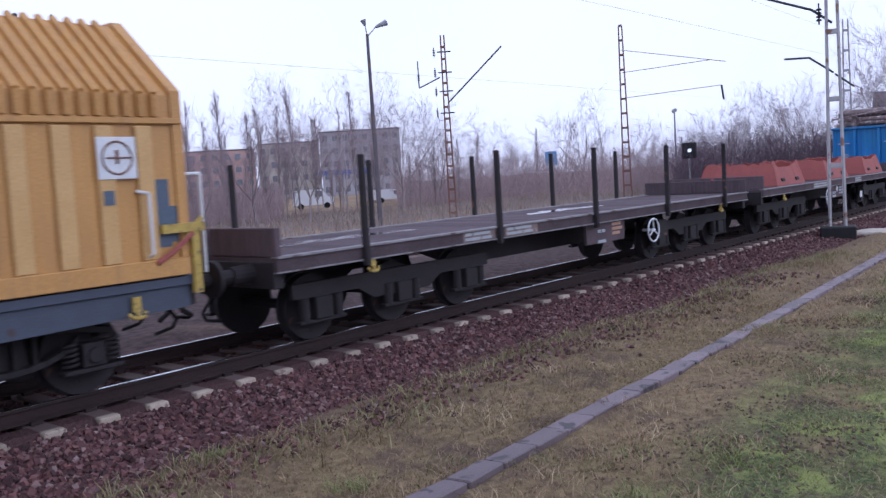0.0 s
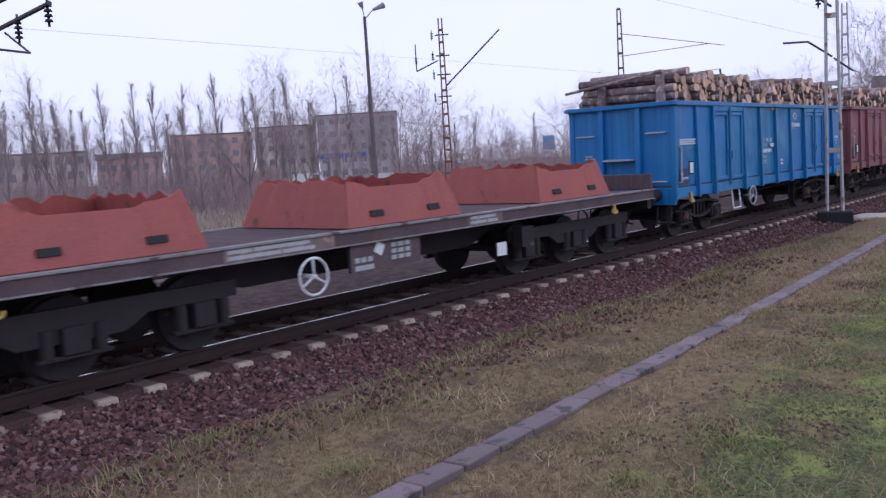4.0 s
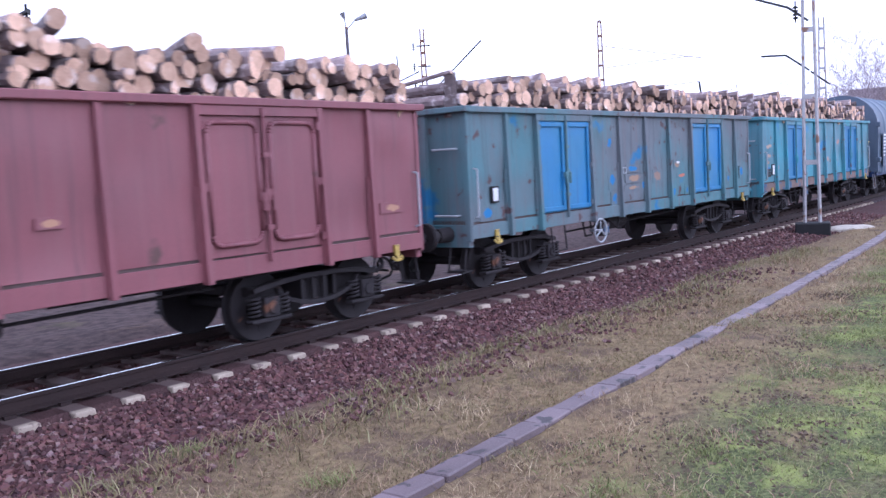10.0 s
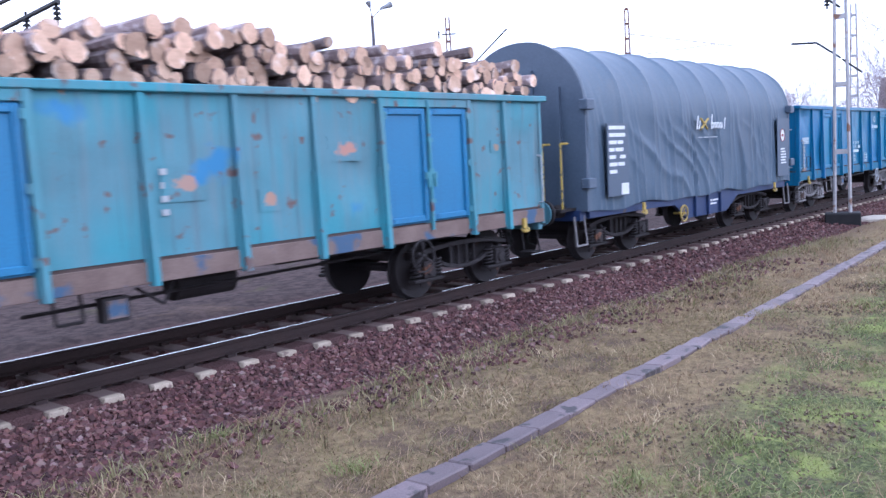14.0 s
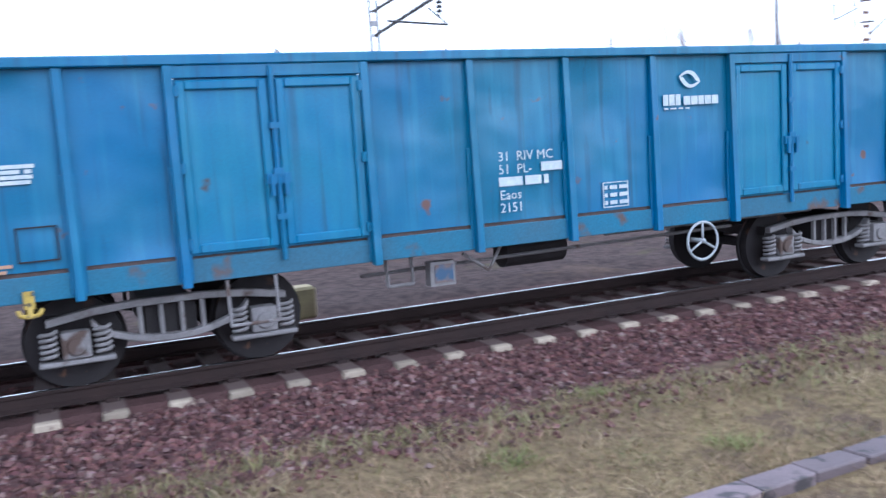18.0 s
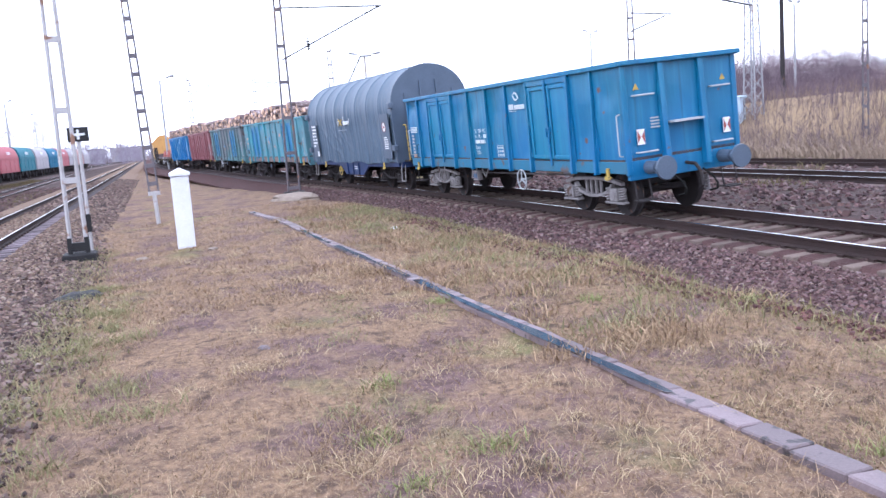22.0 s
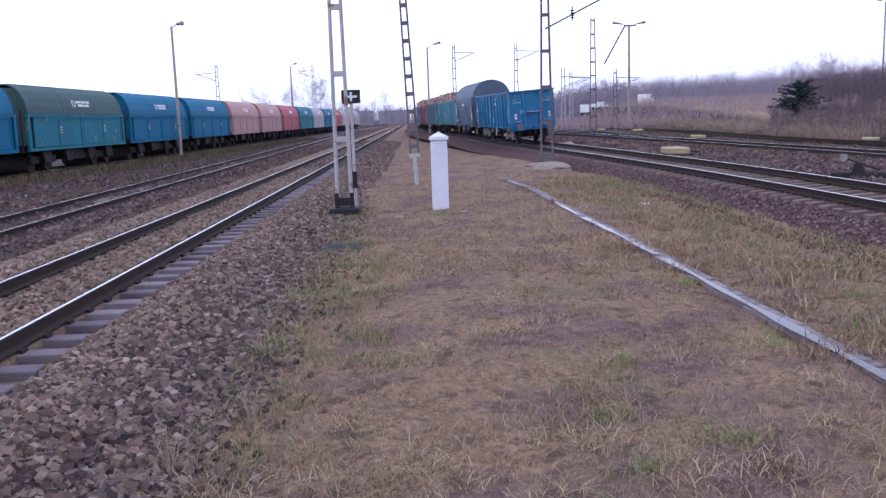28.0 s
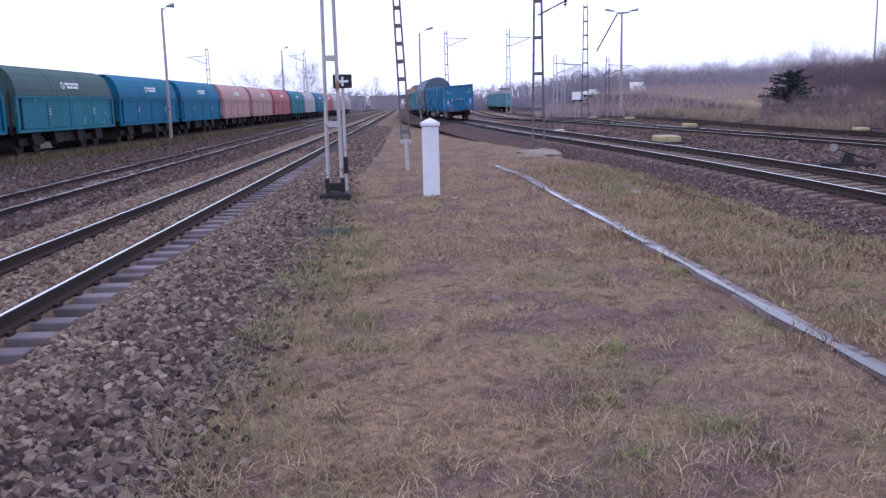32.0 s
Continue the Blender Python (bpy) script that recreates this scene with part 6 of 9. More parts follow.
while s < 31:
    x, y = np.interp(s, DUCT_S, DUCT[:, 0]), np.interp(s, DUCT_S, DUCT[:, 1])
    x2, y2 = np.interp(s + 0.2, DUCT_S, DUCT[:, 0]), np.interp(s + 0.2, DUCT_S, DUCT[:, 1])
    o = new("cover_slab", rnd.choice(slab_meshes))
    o.parent = duct
    o.matrix_local = pose(x, y, duct_z(x, y), rnd.uniform(-3, 3), rnd.uniform(-1.2, 1.2), math.degrees(math.atan2(y2 - y, x2 - x)) + rnd.uniform(-2.5, 2.5))
    s += 0.505
# rain water standing along the duct's edge
bm = bmesh.new()
prev = None
for s in np.arange(-31.0, -6.2, 0.2):
    x, y = np.interp(s, DUCT_S, DUCT[:, 0]), np.interp(s, DUCT_S, DUCT[:, 1])
    wet = any(a < s < b for a, b in ((-30.6, -29.9), (-22.8, -19.2), (-18.8, -13.6), (-13.3, -6.3)))
    half = 0.07 * (0.75 + 0.4 * math.sin(s * 2.3) * math.sin(s * 0.97 + 1))
    z = duct_z(x, y) + 0.072
    if not wet:
        prev = None
        continue
    cur = [bm.verts.new((x, y - 0.075 - half, z)), bm.verts.new((x, y - 0.075 + half, z))]
    if prev:
        bm.faces.new((prev[0], cur[0], cur[1], prev[1]))
    prev = cur
part("wet_edge", bm, M_wet, duct, "wet edge that shines")


# ---- masts ----
def ladder_mast(name, label, x, y, h, spread, top, mat, yaw=0.0, lean=0.0, batten=1.25, tube=0.0, block=None, leg=0.05, z=None):
    """Two steel legs tied by batten plates."""
    base = gz1(x, y) if z is None else z
    m = thing(name, label, "railway mast", group="overhead line masts", at=pose(x, y, base, 0, lean, yaw))
    for e in (-1, 1):
        bm = bmesh.new()
        rod(bm, (e * spread / 2, 0, tube), (e * top / 2, 0, h), leg, leg * 0.85, 4)
        part("leg", bm, mat, m)
    k = tube + 0.35
    while k < h:
        w = spread + (top - spread) * (k - tube) / (h - tube)
        bm = bmesh.new()
        bx(bm, -w / 2, w / 2, -0.035, 0.035, k - 0.07, k + 0.07)
        part("batten", bm, mat, m)
        k += batten
    if tube:
        bm = bmesh.new()
        rod(bm, (0, 0, 0), (0, 0, tube + 0.1), 0.075, 0.075, 10)
        bx(bm, -0.2, 0.2, -0.05, 0.05, tube - 0.05, tube + 0.08)
        part("tube_foot", bm, M_mast_white, m, "pale steel tube foot")
    if block:
        bm = bmesh.new()
        bx(bm, -block[0] / 2, block[0] / 2, -block[1] / 2, block[1] / 2, -0.2, block[2])
        part("footing", bm, M_black, m, "tarred black footing block", bevel=0.03)
    return m


def cross_lattice(name, label, x, y, h, w, mat, yaw=20.0):
    """A four-legged mast with crossed braces."""
    m = thing(name, label, "railway mast", group="overhead line masts", at=pose(x, y, gz1(x, y), 0, 0, yaw))
    t = w * 0.45
    for a in (-1, 1):
        for b in (-1, 1):
            bm = bmesh.new()
            rod(bm, (a * w / 2, b * w / 2, -0.2), (a * t / 2, b * t / 2, h), 0.045, 0.035, 4)
            part("leg", bm, mat, m)
    n = int(h / 0.7)
    for i in range(n):
        bm = bmesh.new()
        z0, z1 = i * h / n, (i + 1) * h / n
        f0, f1 = w + (t - w) * i / n, w + (t - w) * (i + 1) / n
        for s in (-1, 1):
            for sw in (-1, 1):
                rod(bm, (sw * f0 / 2, s * f0 / 2, z0), (-sw * f1 / 2, s * f1 / 2, z1), 0.018, 0.018, 4)
                rod(bm, (s * f0 / 2, sw * f0 / 2, z0), (s * f1 / 2, -sw * f1 / 2, z1), 0.018, 0.018, 4)
        part("brace", bm, mat, m)
    return m


def arm(m, pts, r=0.035, mat=None, insulators=()):
    """A bracket arm on a mast, points in the world."""
    inv = m.matrix_basis.inverted()
    bm = bmesh.new()
    chain(bm, [inv @ Vector(p) for p in pts], r, 6)
    part("bracket_arm", bm, mat or M_wire, m)
    for p in insulators:
        bm = bmesh.new()
        q = inv @ Vector(p)
        for k in range(4):
            rod(bm, q + Vector((0, 0, -0.2 + 0.1 * k)), q + Vector((0, 0, -0.15 + 0.1 * k)), 0.09, 0.06, 8)
        rod(bm, q + Vector((0, 0, -0.3)), q + Vector((0, 0, 0.3)), 0.025, 0.025, 6)
        part("insulator", bm, M_black, m, "dark ribbed insulator")


def at_az(az, d):
    return -math.sin(radians(az)) * d, math.cos(radians(az)) * d


def up(el, d):
    return EYE + d * math.tan(radians(el))


MR = ladder_mast("catenary_mast", "pale two-legged steel mast on a black block beside the track", 26.6, 6.95, 9.2, 0.42, 0.24, M_mast_white, yaw=-75, block=(0.95, 0.8, 0.5), batten=1.9)
arm(MR, [(26.6, 6.95, 4.35), (26.6, 7.6, 4.85), (26.6, 8.3, 4.9)], 0.03)
arm(MR, [(26.6, 6.95, 5.75), (26.6, 7.5, 6.2), (26.6, 9.4, 7.0)], 0.035, insulators=[(26.6, 7.3, 6.05)])
arm(MR, [(26.6, 6.9, 4.3), (27.4, 6.6, 3.95)], 0.03)
x, y = at_az(-76.06, 54)
m4 = ladder_mast("catenary_mast", "pale two-legged steel mast beyond the track", x, y, up(7.8, 54) - gz1(x, y), 0.5, 0.25, M_mast_white, yaw=-76, batten=1.1)
x, y = at_az(-63.0, 56)
m2 = ladder_mast("catenary_mast", "rusty two-legged mast with three cross arms", x, y, up(8.9, 56) - gz1(x, y), 0.5, 0.2, M_mast_rust, yaw=-63, batten=0.9)
for e0, a1, e1 in ((7.4, -69.3, 6.1), (6.0, -68.5, 6.3), (4.4, -69.0, 4.7)):
    q = at_az(a1, 56)
    arm(m2, [(x, y, up(e0, 56)), (*q, up(e1, 56))], 0.02, M_mast_rust)
arm(m2, [(*at_az(-69, 56), up(4.7, 56)), (*at_az(-69.1, 56), up(3.8, 56))], 0.06)
x, y = at_az(-51.6, 52)
m1 = ladder_mast("catenary_mast", "slim pole mast with insulators and a raised bracket", x, y, up(9.25, 52) - gz1(x, y), 0.42, 0.2, M_mast_rust, yaw=-51, batten=0.7)
for e in (8.2, 6.9, 5.7, 4.3):
    arm(m1, [(*at_az(-51.2, 52), up(e, 52)), (*at_az(-52.1, 52), up(e, 52))], 0.04, insulators=[(*at_az(-51.0, 52), up(e, 52))])
arm(m1, [(*at_az(-51.8, 52), up(5.0, 52)), (*at_az(-55.4, 52), up(8.3, 52))], 0.045)
arm(m1, [(*at_az(-49.9, 52), up(7.7, 52)), (*at_az(-49.9, 52), up(6.0, 52)), (*at_az(-51.3, 52), up(6.6, 52))], 0.04, insulators=[(*at_az(-49.9, 52), up(6.7, 52))])
m0 = ladder_mast("catenary_mast", "slim steel mast between the yard tracks", 9.0, 22.5, 7.6, 0.3, 0.2, M_galv, yaw=0, batten=0.8)
arm(m0, [(9.0, 22.5, 5.25), (9.0, 17.0, 5.7)], 0.055, insulators=[(9.0, 17.1, 5.55), (9.0, 18.4, 5.4)])
arm(m0, [(9.0, 22.5, 5.9), (9.0, 18.6, 6.1)], 0.05)
arm(m0, [(9.0, 19.0, 5.4), (9.0, 18.0, 4.85), (7.2, 17.2, 4.8)], 0.025)

MA = ladder_mast("catenary_mast", "pale two-legged mast on a black block beside the straight track", -21.9, -3.5, 9.0, 0.36, 0.22, M_mast_white, yaw=95, block=(0.75, 0.75, 0.25), batten=1.62)
bm = bmesh.new()
bx(bm, -0.22, 0.22, -0.12, 0.12, 0.3, 0.5)
bx(bm, -0.24, -0.14, -0.13, 0.13, 0.2, 0.62)
bx(bm, 0.14, 0.24, -0.13, 0.13, 0.2, 0.62)
part("foot_clamp", bm, M_black, MA, "black foot clamps")
MB = ladder_mast("catenary_mast", "rusty grey two-legged mast by the curve", -37.9, 2.85, 8.6, 0.5, 0.24, M_mast_dark, yaw=85, batten=1.5, block=(0.9, 0.9, 0.2))
arm(MB, [(-37.9, 2.85, 7.75), (-37.9, 7.3, 7.7)], 0.03)
arm(MB, [(-37.9, 2.85, 5.6), (-37.9, 4.6, 6.45), (-37.9, 7.2, 7.7)], 0.03, insulators=[(-37.9, 4.0, 6.2)])
ML = ladder_mast("catenary_mast", "thin leaning lattice mast on a tube foot", -31.3, -2.35, 10.0, 0.3, 0.16, M_mast_dark, yaw=92, lean=0.0, batten=0.62, tube=1.05, leg=0.035)
ML.matrix_basis = pose(-31.3, -2.35, gz1(-31.3, -2.35), -2.2, 0, 92) @ pose(0, 0, 0, 0, -2.3, 0)
x, y = at_az(82.7, 80)
m6 = ladder_mast("catenary_mast", "dark mast with a raised bracket in the yard", x, y, up(5.9, 80) - gz1(x, y), 0.6, 0.3, M_mast_dark, yaw=80, batten=1.2)
arm(m6, [(*at_az(82.0, 80), up(3.0, 80)), (*at_az(80.7, 80), up(5.3, 80)), (*at_az(80.0, 80), up(5.3, 80))], 0.06)
for az, d, el, mt in ((91.6, 140, 4.6, M_mast_dark), (87.6, 130, 4.6, M_galv), (84.6, 120, 2.9, M_mast_white), (84.1, 150, 2.7, M_mast_white), (81.3, 125, 2.7, M_mast_dark), (106.7, 150, 3.7, M_galv), (100.7, 190, 3.6, M_galv), (63.4, 70, 7.6, M_mast_dark)):
    x, y = at_az(az, d)
    q = ladder_mast("catenary_mast", "distant steel mast over the yard tracks", x, y, up(el, d) - gz1(x, y), 0.6, 0.35, mt, yaw=az, batten=1.6, leg=0.07)
    zt = up(el, d)
    sd = 1 if az < 95 else -1
    arm(q, [(x, y, zt - 1.2), (x, y + 3.5 * sd, zt - 1.4)], 0.05)
    arm(q, [(x, y, zt - 2.6), (x, y + 3.0 * sd, zt - 1.5)], 0.05)
x, y = at_az(56.2, 50)
cross_lattice("lattice_mast", "galvanised lattice mast beyond the yard", x, y, 9.2, 0.75, M_galv)
arm(bpy.data.objects["lattice_mast"], [(x, y, 7.6), (*at_az(60.5, 46), 8.2)], 0.05)
ladder_mast("catenary_mast", "dark mast over the yard tracks", *at_az(50, 42), 9.5, 0.35, 0.2, M_mast_dark, batten=0.9)

# wires over the tracks
for nm, fn, x0, x1, z in (("contact_wire", a_y, -160, 80, 5.75), ("carrier_wire", a_y, -160, 80, 7.05), ("contact_wire", b_y, -200, -10, 5.85), ("contact_wire", f_y, -150, 70, 5.65)):
    bm = bmesh.new()
    pts = [(q, float(fn(q)), z + float(rise(q)) + (0.45 * abs(math.sin((q - x0) * math.pi / 60)) * -1 if nm[1] == "a" else 0)) for q in np.arange(x0, x1 + 1, 10.0)]
    chain(bm, pts, 0.003, 4)
    tagged(part(nm, bm, M_wire), "thin dark overhead wire along the track", "overhead wire", kind="structure")


# ---- lamps and poles ----
def lamp_pole(label, x, y, h, heads, mat, r0=0.11, r1=0.07, lean=0.0, droop=False):
    p = thing("street_lamp", label, "lamp post", group="yard lamps", at=pose(x, y, gz1(x, y) - 0.05, 0, lean, 0))
    bm = bmesh.new()
    rod(bm, (0, 0, 0), (0, 0, h), r0, r1, 10)
    part("pole", bm, mat, p)
    for dx, dy, dz in heads:
        bm = bmesh.new()
        a = Vector((0, 0, h - 0.15))
        b = Vector((dx * 0.45, dy * 0.45, h + dz * 0.6))
        c = Vector((dx, dy, h + dz))
        chain(bm, [a, b], 0.03)
        rod(bm, b, c, 0.07, 0.17, 10)
        part("lamp_head", bm, M_lampglass, p, "grey lamp head")
    return p


x, y = at_az(-46.76, 48)
lamp_pole("tall dark lamp post with two heads by the yard", x, y, up(9.6, 48) + 0.4, ((-0.15, 0.1, 0.75), (1.0, -0.55, 0.62)), M_mast_dark, 0.14, 0.08)
x, y = at_az(109.2, 63.5)
lamp_pole("grey concrete lamp post in front of the hopper wagons", x, y, up(6.0, 63.5) + 0.3, ((-0.6, 0.6, 0.25),), M_concrete, 0.12, 0.075)
x, y = at_az(93.3, 105)
lamp_pole("distant lamp post between the tracks", x, y, up(4.8, 105), ((0.4, 1.6, 0.5),), M_galv, 0.14, 0.09)
x, y = at_az(80.45, 110)
lamp_pole("tall double lamp post in the yard", x, y, up(5.0, 110), ((-0.4, 2.0, 0.5), (0.4, -2.0, 0.5)), M_concrete, 0.2, 0.11)
x, y = at_az(102.1, 140)
lamp_pole("distant lamp post by the hopper wagons", x, y, up(3.6, 140), ((0.2, 1.0, 0.4),), M_galv, 0.16, 0.1)
x, y = at_az(54.5, 75)
lamp_pole("dark pole beyond the bank", x, y, up(7.6, 75), ((0.3, 0.5, 0.3),), M_steel_dark, 0.2, 0.14)
x, y = at_az(53.8, 95)
lamp_pole("slim double lamp post beyond the bank", x, y, up(5.6, 95), ((-0.6, 1.0, 0.3), (0.6, -1.0, 0.3)), M_galv, 0.14, 0.09)
x, y = at_az(65.9, 140)
lamp_pole("slim double lamp post before the wood", x, y, up(4.6, 140), ((-0.6, 1.4, 0.3), (0.6, -1.4, 0.3)), M_galv, 0.16, 0.1)
x, y = at_az(-15.15, 34)
lamp_pole("short pole behind the train", x, y, up(7.2, 34), ((0.25, 0.1, 0.2),), M_galv, 0.06, 0.05)
x, y = at_az(-66.1, 75)
lamp_pole("pole among the trees", x, y, up(3.5, 75), ((0.5, 0.3, 0.2), (-0.5, -0.3, 0.2)), M_galv, 0.1, 0.07)


# ---- white post, sign, stones, yard fittings ----
def white_post():
    p = thing("white_post", "white painted concrete cable post with a low pyramid cap", "concrete post", at=pose(-22.2, -1.07, gz1(-22.2, -1.07), 0, 0, 4))
    bm = bmesh.new()
    vs = bx(bm, -0.21, 0.21, -0.21, 0.21, -0.1, 1.78)
    part("shaft", bm, M_white_post, p, bevel=0.02)
    bm = bmesh.new()
    bx(bm, -0.245, 0.245, -0.245, 0.245, 1.78, 1.86)
    v = [bm.verts.new(q) for q in ((-0.235, -0.235, 1.862), (0.235, -0.235, 1.862), (0.235, 0.235, 1.862), (-0.235, 0.235, 1.862), (0, 0, 1.98))]
    for i in range(4):
        bm.faces.new((v[i], v[(i + 1) % 4], v[4]))
    part("cap", bm, M_white_post, p, bevel=0.006)
    return p


white_post()


def cross_sign(x, y, h):
    p = thing("track_sign", "black board with a white cross on a pale post", "railway sign", at=pose(x, y, gz1(x, y), 0, 0, 98))
    bm = bmesh.new()
    rod(bm, (0, 0, -0.1), (0, 0, h), 0.045, 0.045, 10)
    part("post", bm, M_mast_white, p)
    bm = bmesh.new()
    bx(bm, -0.25, 0.25, -0.075, -0.05, h - 0.36, h)
    board = part("board", bm, M_black, p)
    bm = bmesh.new()
    bx(bm, -0.16, 0.16, -0.08, -0.076, h - 0.21, h - 0.15)
    bx(bm, -0.03, 0.03, -0.084, -0.0805, h - 0.3, h - 0.06)
    part("cross", bm, M_white, board, "white painted cross")
    bm = bmesh.new()
    bx(bm, -0.06, 0.06, -0.06, 0.06, 0.55, 1.0)
    part("bracket", bm, M_black, p)
    return p


x, y = at_az(98.35, 23.6)
cross_sign(x, y, up(1.95, 23.6) - gz1(x, y))


def rubble(name, label, x, y, sx, sy, h, mat, seed, n=1):
    r = random.Random(seed)
    bm = bmesh.new()
    bmesh.ops.create_icosphere(bm, subdivisions=3, radius=1.0)
    for v in bm.verts:
        d = 1 + 0.25 * noise.noise(v.co * 1.7 + Vector((seed, 0, 0))) + 0.1 * noise.noise(v.co * 5)
        v.co = Vector((v.co.x * sx * d, v.co.y * sy * d, max(-0.3, v.co.z) * h * d))
    o = part(name, bm, mat)
    o.matrix_world = pose(x, y, gz1(x, y), 0, 0, r.uniform(0, 180))
    return tagged(o, label, "stone")


rubble("broken_footing", "broken pale concrete footing in the grass", -35.0, 2.6, 1.25, 0.7, 0.26, M_footing, 3)
rubble("broken_footing", "broken pale concrete footing beside the mast", 27.9, 6.2, 0.7, 0.5, 0.16, M_stone_light, 5)
rubble("gravel_heap", "small dark heap of gravel by the track", -15.9, -2.65, 0.5, 0.4, 0.13, M_black, 6)
rubble("stone", "small grey stone lying in the grass", -10.2, 0.25, 0.09, 0.06, 0.05, M_duct, 8)
rubble("stone", "small white stone lying in the grass", -6.0, 6.0, 0.045, 0.04, 0.04, M_white, 9)
x, y = at_az(79.4, 21.5)
rubble("stone", "white stone at the edge of the ballast", x, y, 0.09, 0.07, 0.07, M_white, 10)
for az, d in ((95.5, 20.8), (91.2, 21.3)):
    x, y = at_az(az, d)
    o = rubble("cable_cover", "small pale concrete cover flush with the grass", x, y, 0.15, 0.12, 0.05, M_footing, int(az))


def point_motor(x, y, mat, label, s=1.0):
    p = thing("point_motor", label, "point motor", group="point motors", at=pose(x, y, -0.22 + float(rise(x)), 0, 0, 5))
    bm = bmesh.new()
    bx(bm, -0.55 * s, 0.55 * s, -0.3 * s, 0.3 * s, 0.0, 0.2 * s)
    part("case", bm, mat, p, bevel=0.05)
    bm = bmesh.new()
    bx(bm, -0.75 * s, 0.75 * s, -0.34 * s, 0.34 * s, -0.06, 0.02)
    part("base_plate", bm, M_steel_dark, p)
    bm = bmesh.new()
    rod(bm, (0.3, 0.3, 0.12), (0.3, 1.1, 0.08), 0.03, 0.03)
    part("drive_rod", bm, M_steel_dark, p)
    return p


for az, d, mt, sc in ((84.3, 55, M_stone_light, 0.8), (77.6, 42, M_yellow_box, 1.5), (82.2, 88, M_yellow_box, 1.0), (79.9, 80, M_yellow_box, 1.1), (76.2, 60, M_yellow_box, 1.1), (66.4, 52, M_yellow_box, 0.9)):
    x, y = at_az(az, d)
    point_motor(x, y, mt, "ochre point motor case beside a yard track" if mt == M_yellow_box else "grey point fitting beside a yard track", sc)
x, y = at_az(67.0, 29.2)
lever = thing("point_lever", "dark point lever with a pale counterweight beside the yard track", "point lever", at=pose(x, y, gz1(x, y), 0, 0, 70))
bm = bmesh.new()
for q in (-0.25, 0.15):
    bx(bm, -0.75, 0.75, q, q + 0.12, -0.05, 0.12)
part("base_timber", bm, M_steel_dark, lever)
bm = bmesh.new()
prism(bm, [(-0.2, 0.12), (0.2, 0.12), (0.1, 0.42), (-0.1, 0.42)], -0.08, 0.08)
part("stand", bm, M_steel_dark, lever, bevel=0.01)
bm = bmesh.new()
rod(bm, (0.05, 0, 0.4), (-0.5, 0, 0.62), 0.022, 0.022, 8)
rod(bm, (0.05, 0, 0.4), (0.62, 0, 0.2), 0.025, 0.025, 8)
part("lever_arm", bm, M_steel_dark, lever)
bm = bmesh.new()
rod(bm, (-0.42, -0.06, 0.59), (-0.42, 0.06, 0.59), 0.12, 0.1, 12)
part("counterweight", bm, M_bogie_grey, lever, "pale worn iron counterweight")
bm = bmesh.new()
bx(bm, 2.9, 3.6, 12.0, 12.35, -0.25, 0.22)
tagged(part("signal_box", bm, M_yellow_box, bevel=0.04), "small ochre track box between the tracks", "track box")
bm = bmesh.new()
bx(bm, 29.6, 30.05, 12.1, 12.3, -0.3, 0.25)
tagged(part("track_marker", bm, M_white, bevel=0.02), "low white track marker stone", "marker")
bm = bmesh.new()
chain(bm, [(43, 13.6, -0.2), (43, 13.6, 0.75), (43.6, 13.7, 0.75), (43.6, 13.7, -0.2)], 0.09, 8)
chain(bm, [(43, 13.6, 0.1), (47.5, 14.2, 0.12)], 0.07, 8)
tagged(part("pipe_stand", bm, material("pale blue pipe paint", (0.42, 0.62, 0.68), (0.3, 0.5, 0.58), 0.5, 0, 3, 40, 0.05)), "pale blue pipe stand between the tracks", "pipe")


def cabinet(x, y, w, h):
    c = thing("relay_cabinet", "pale blue relay cabinet with a flat lid on the bank", "cabinet", at=pose(x, y, gz1(x, y), 0, 0, 35))
    M_cab = material("pale blue cabinet paint", (0.50, 0.61, 0.72), (0.42, 0.53, 0.64), 0.5, 0, 2, 40, 0.05)
    bm = bmesh.new()
    bx(bm, -w / 2, w / 2, -w * 0.4, w * 0.4, -0.2, h)
    part("body", bm, M_cab, c, bevel=0.03)
    bm = bmesh.new()
    bx(bm, -w / 2 - 0.08, w / 2 + 0.08, -w * 0.4 - 0.08, w * 0.4 + 0.08, h, h + 0.14)
    part("lid", bm, M_cab, c, bevel=0.04)
    bm = bmesh.new()
    bx(bm, -w / 2 + 0.08, w / 2 - 0.08, -w * 0.4 - 0.02, -w * 0.4, 0.1, h - 0.1)
    part("door", bm, M_cab, c, bevel=0.008)
    return c


x, y = at_az(57.3, 50)
cabinet(x, y, 0.9, up(0.85, 50) - gz1(x, y))

# signal and station board
x, y = at_az(-66.9, 58)
sg = thing("signal", "dark signal head on a pale post", "railway signal", at=pose(x, y, gz1(x, y), 0, 0, -60))
bm = bmesh.new()
rod(bm, (0, 0, 0), (0, 0, up(0.4, 58) - gz1(x, y)), 0.07, 0.07)
part("post", bm, M_mast_white, sg)
bm = bmesh.new()
bx(bm, -0.45, 0.45, -0.15, 0.15, up(0.3, 58) - gz1(x, y), up(1.3, 58) - gz1(x, y))
head = part("signal_head", bm, M_black, sg, bevel=0.05)
M_lit = bpy.data.materials.new("lit signal lens")
M_lit.use_nodes = True
M_lit.node_tree.nodes["Principled BSDF"].inputs["Emission Color"].default_value = (0.9, 0.92, 1.0, 1)
M_lit.node_tree.nodes["Principled BSDF"].inputs["Emission Strength"].default_value = 2.0
bm = bmesh.new()
rod(bm, (0, -0.16, up(0.8, 58) - gz1(x, y)), (0, -0.2, up(0.8, 58) - gz1(x, y)), 0.11, 0.11, 12)
part("lens", bm, M_lit, head, "lit white lens")
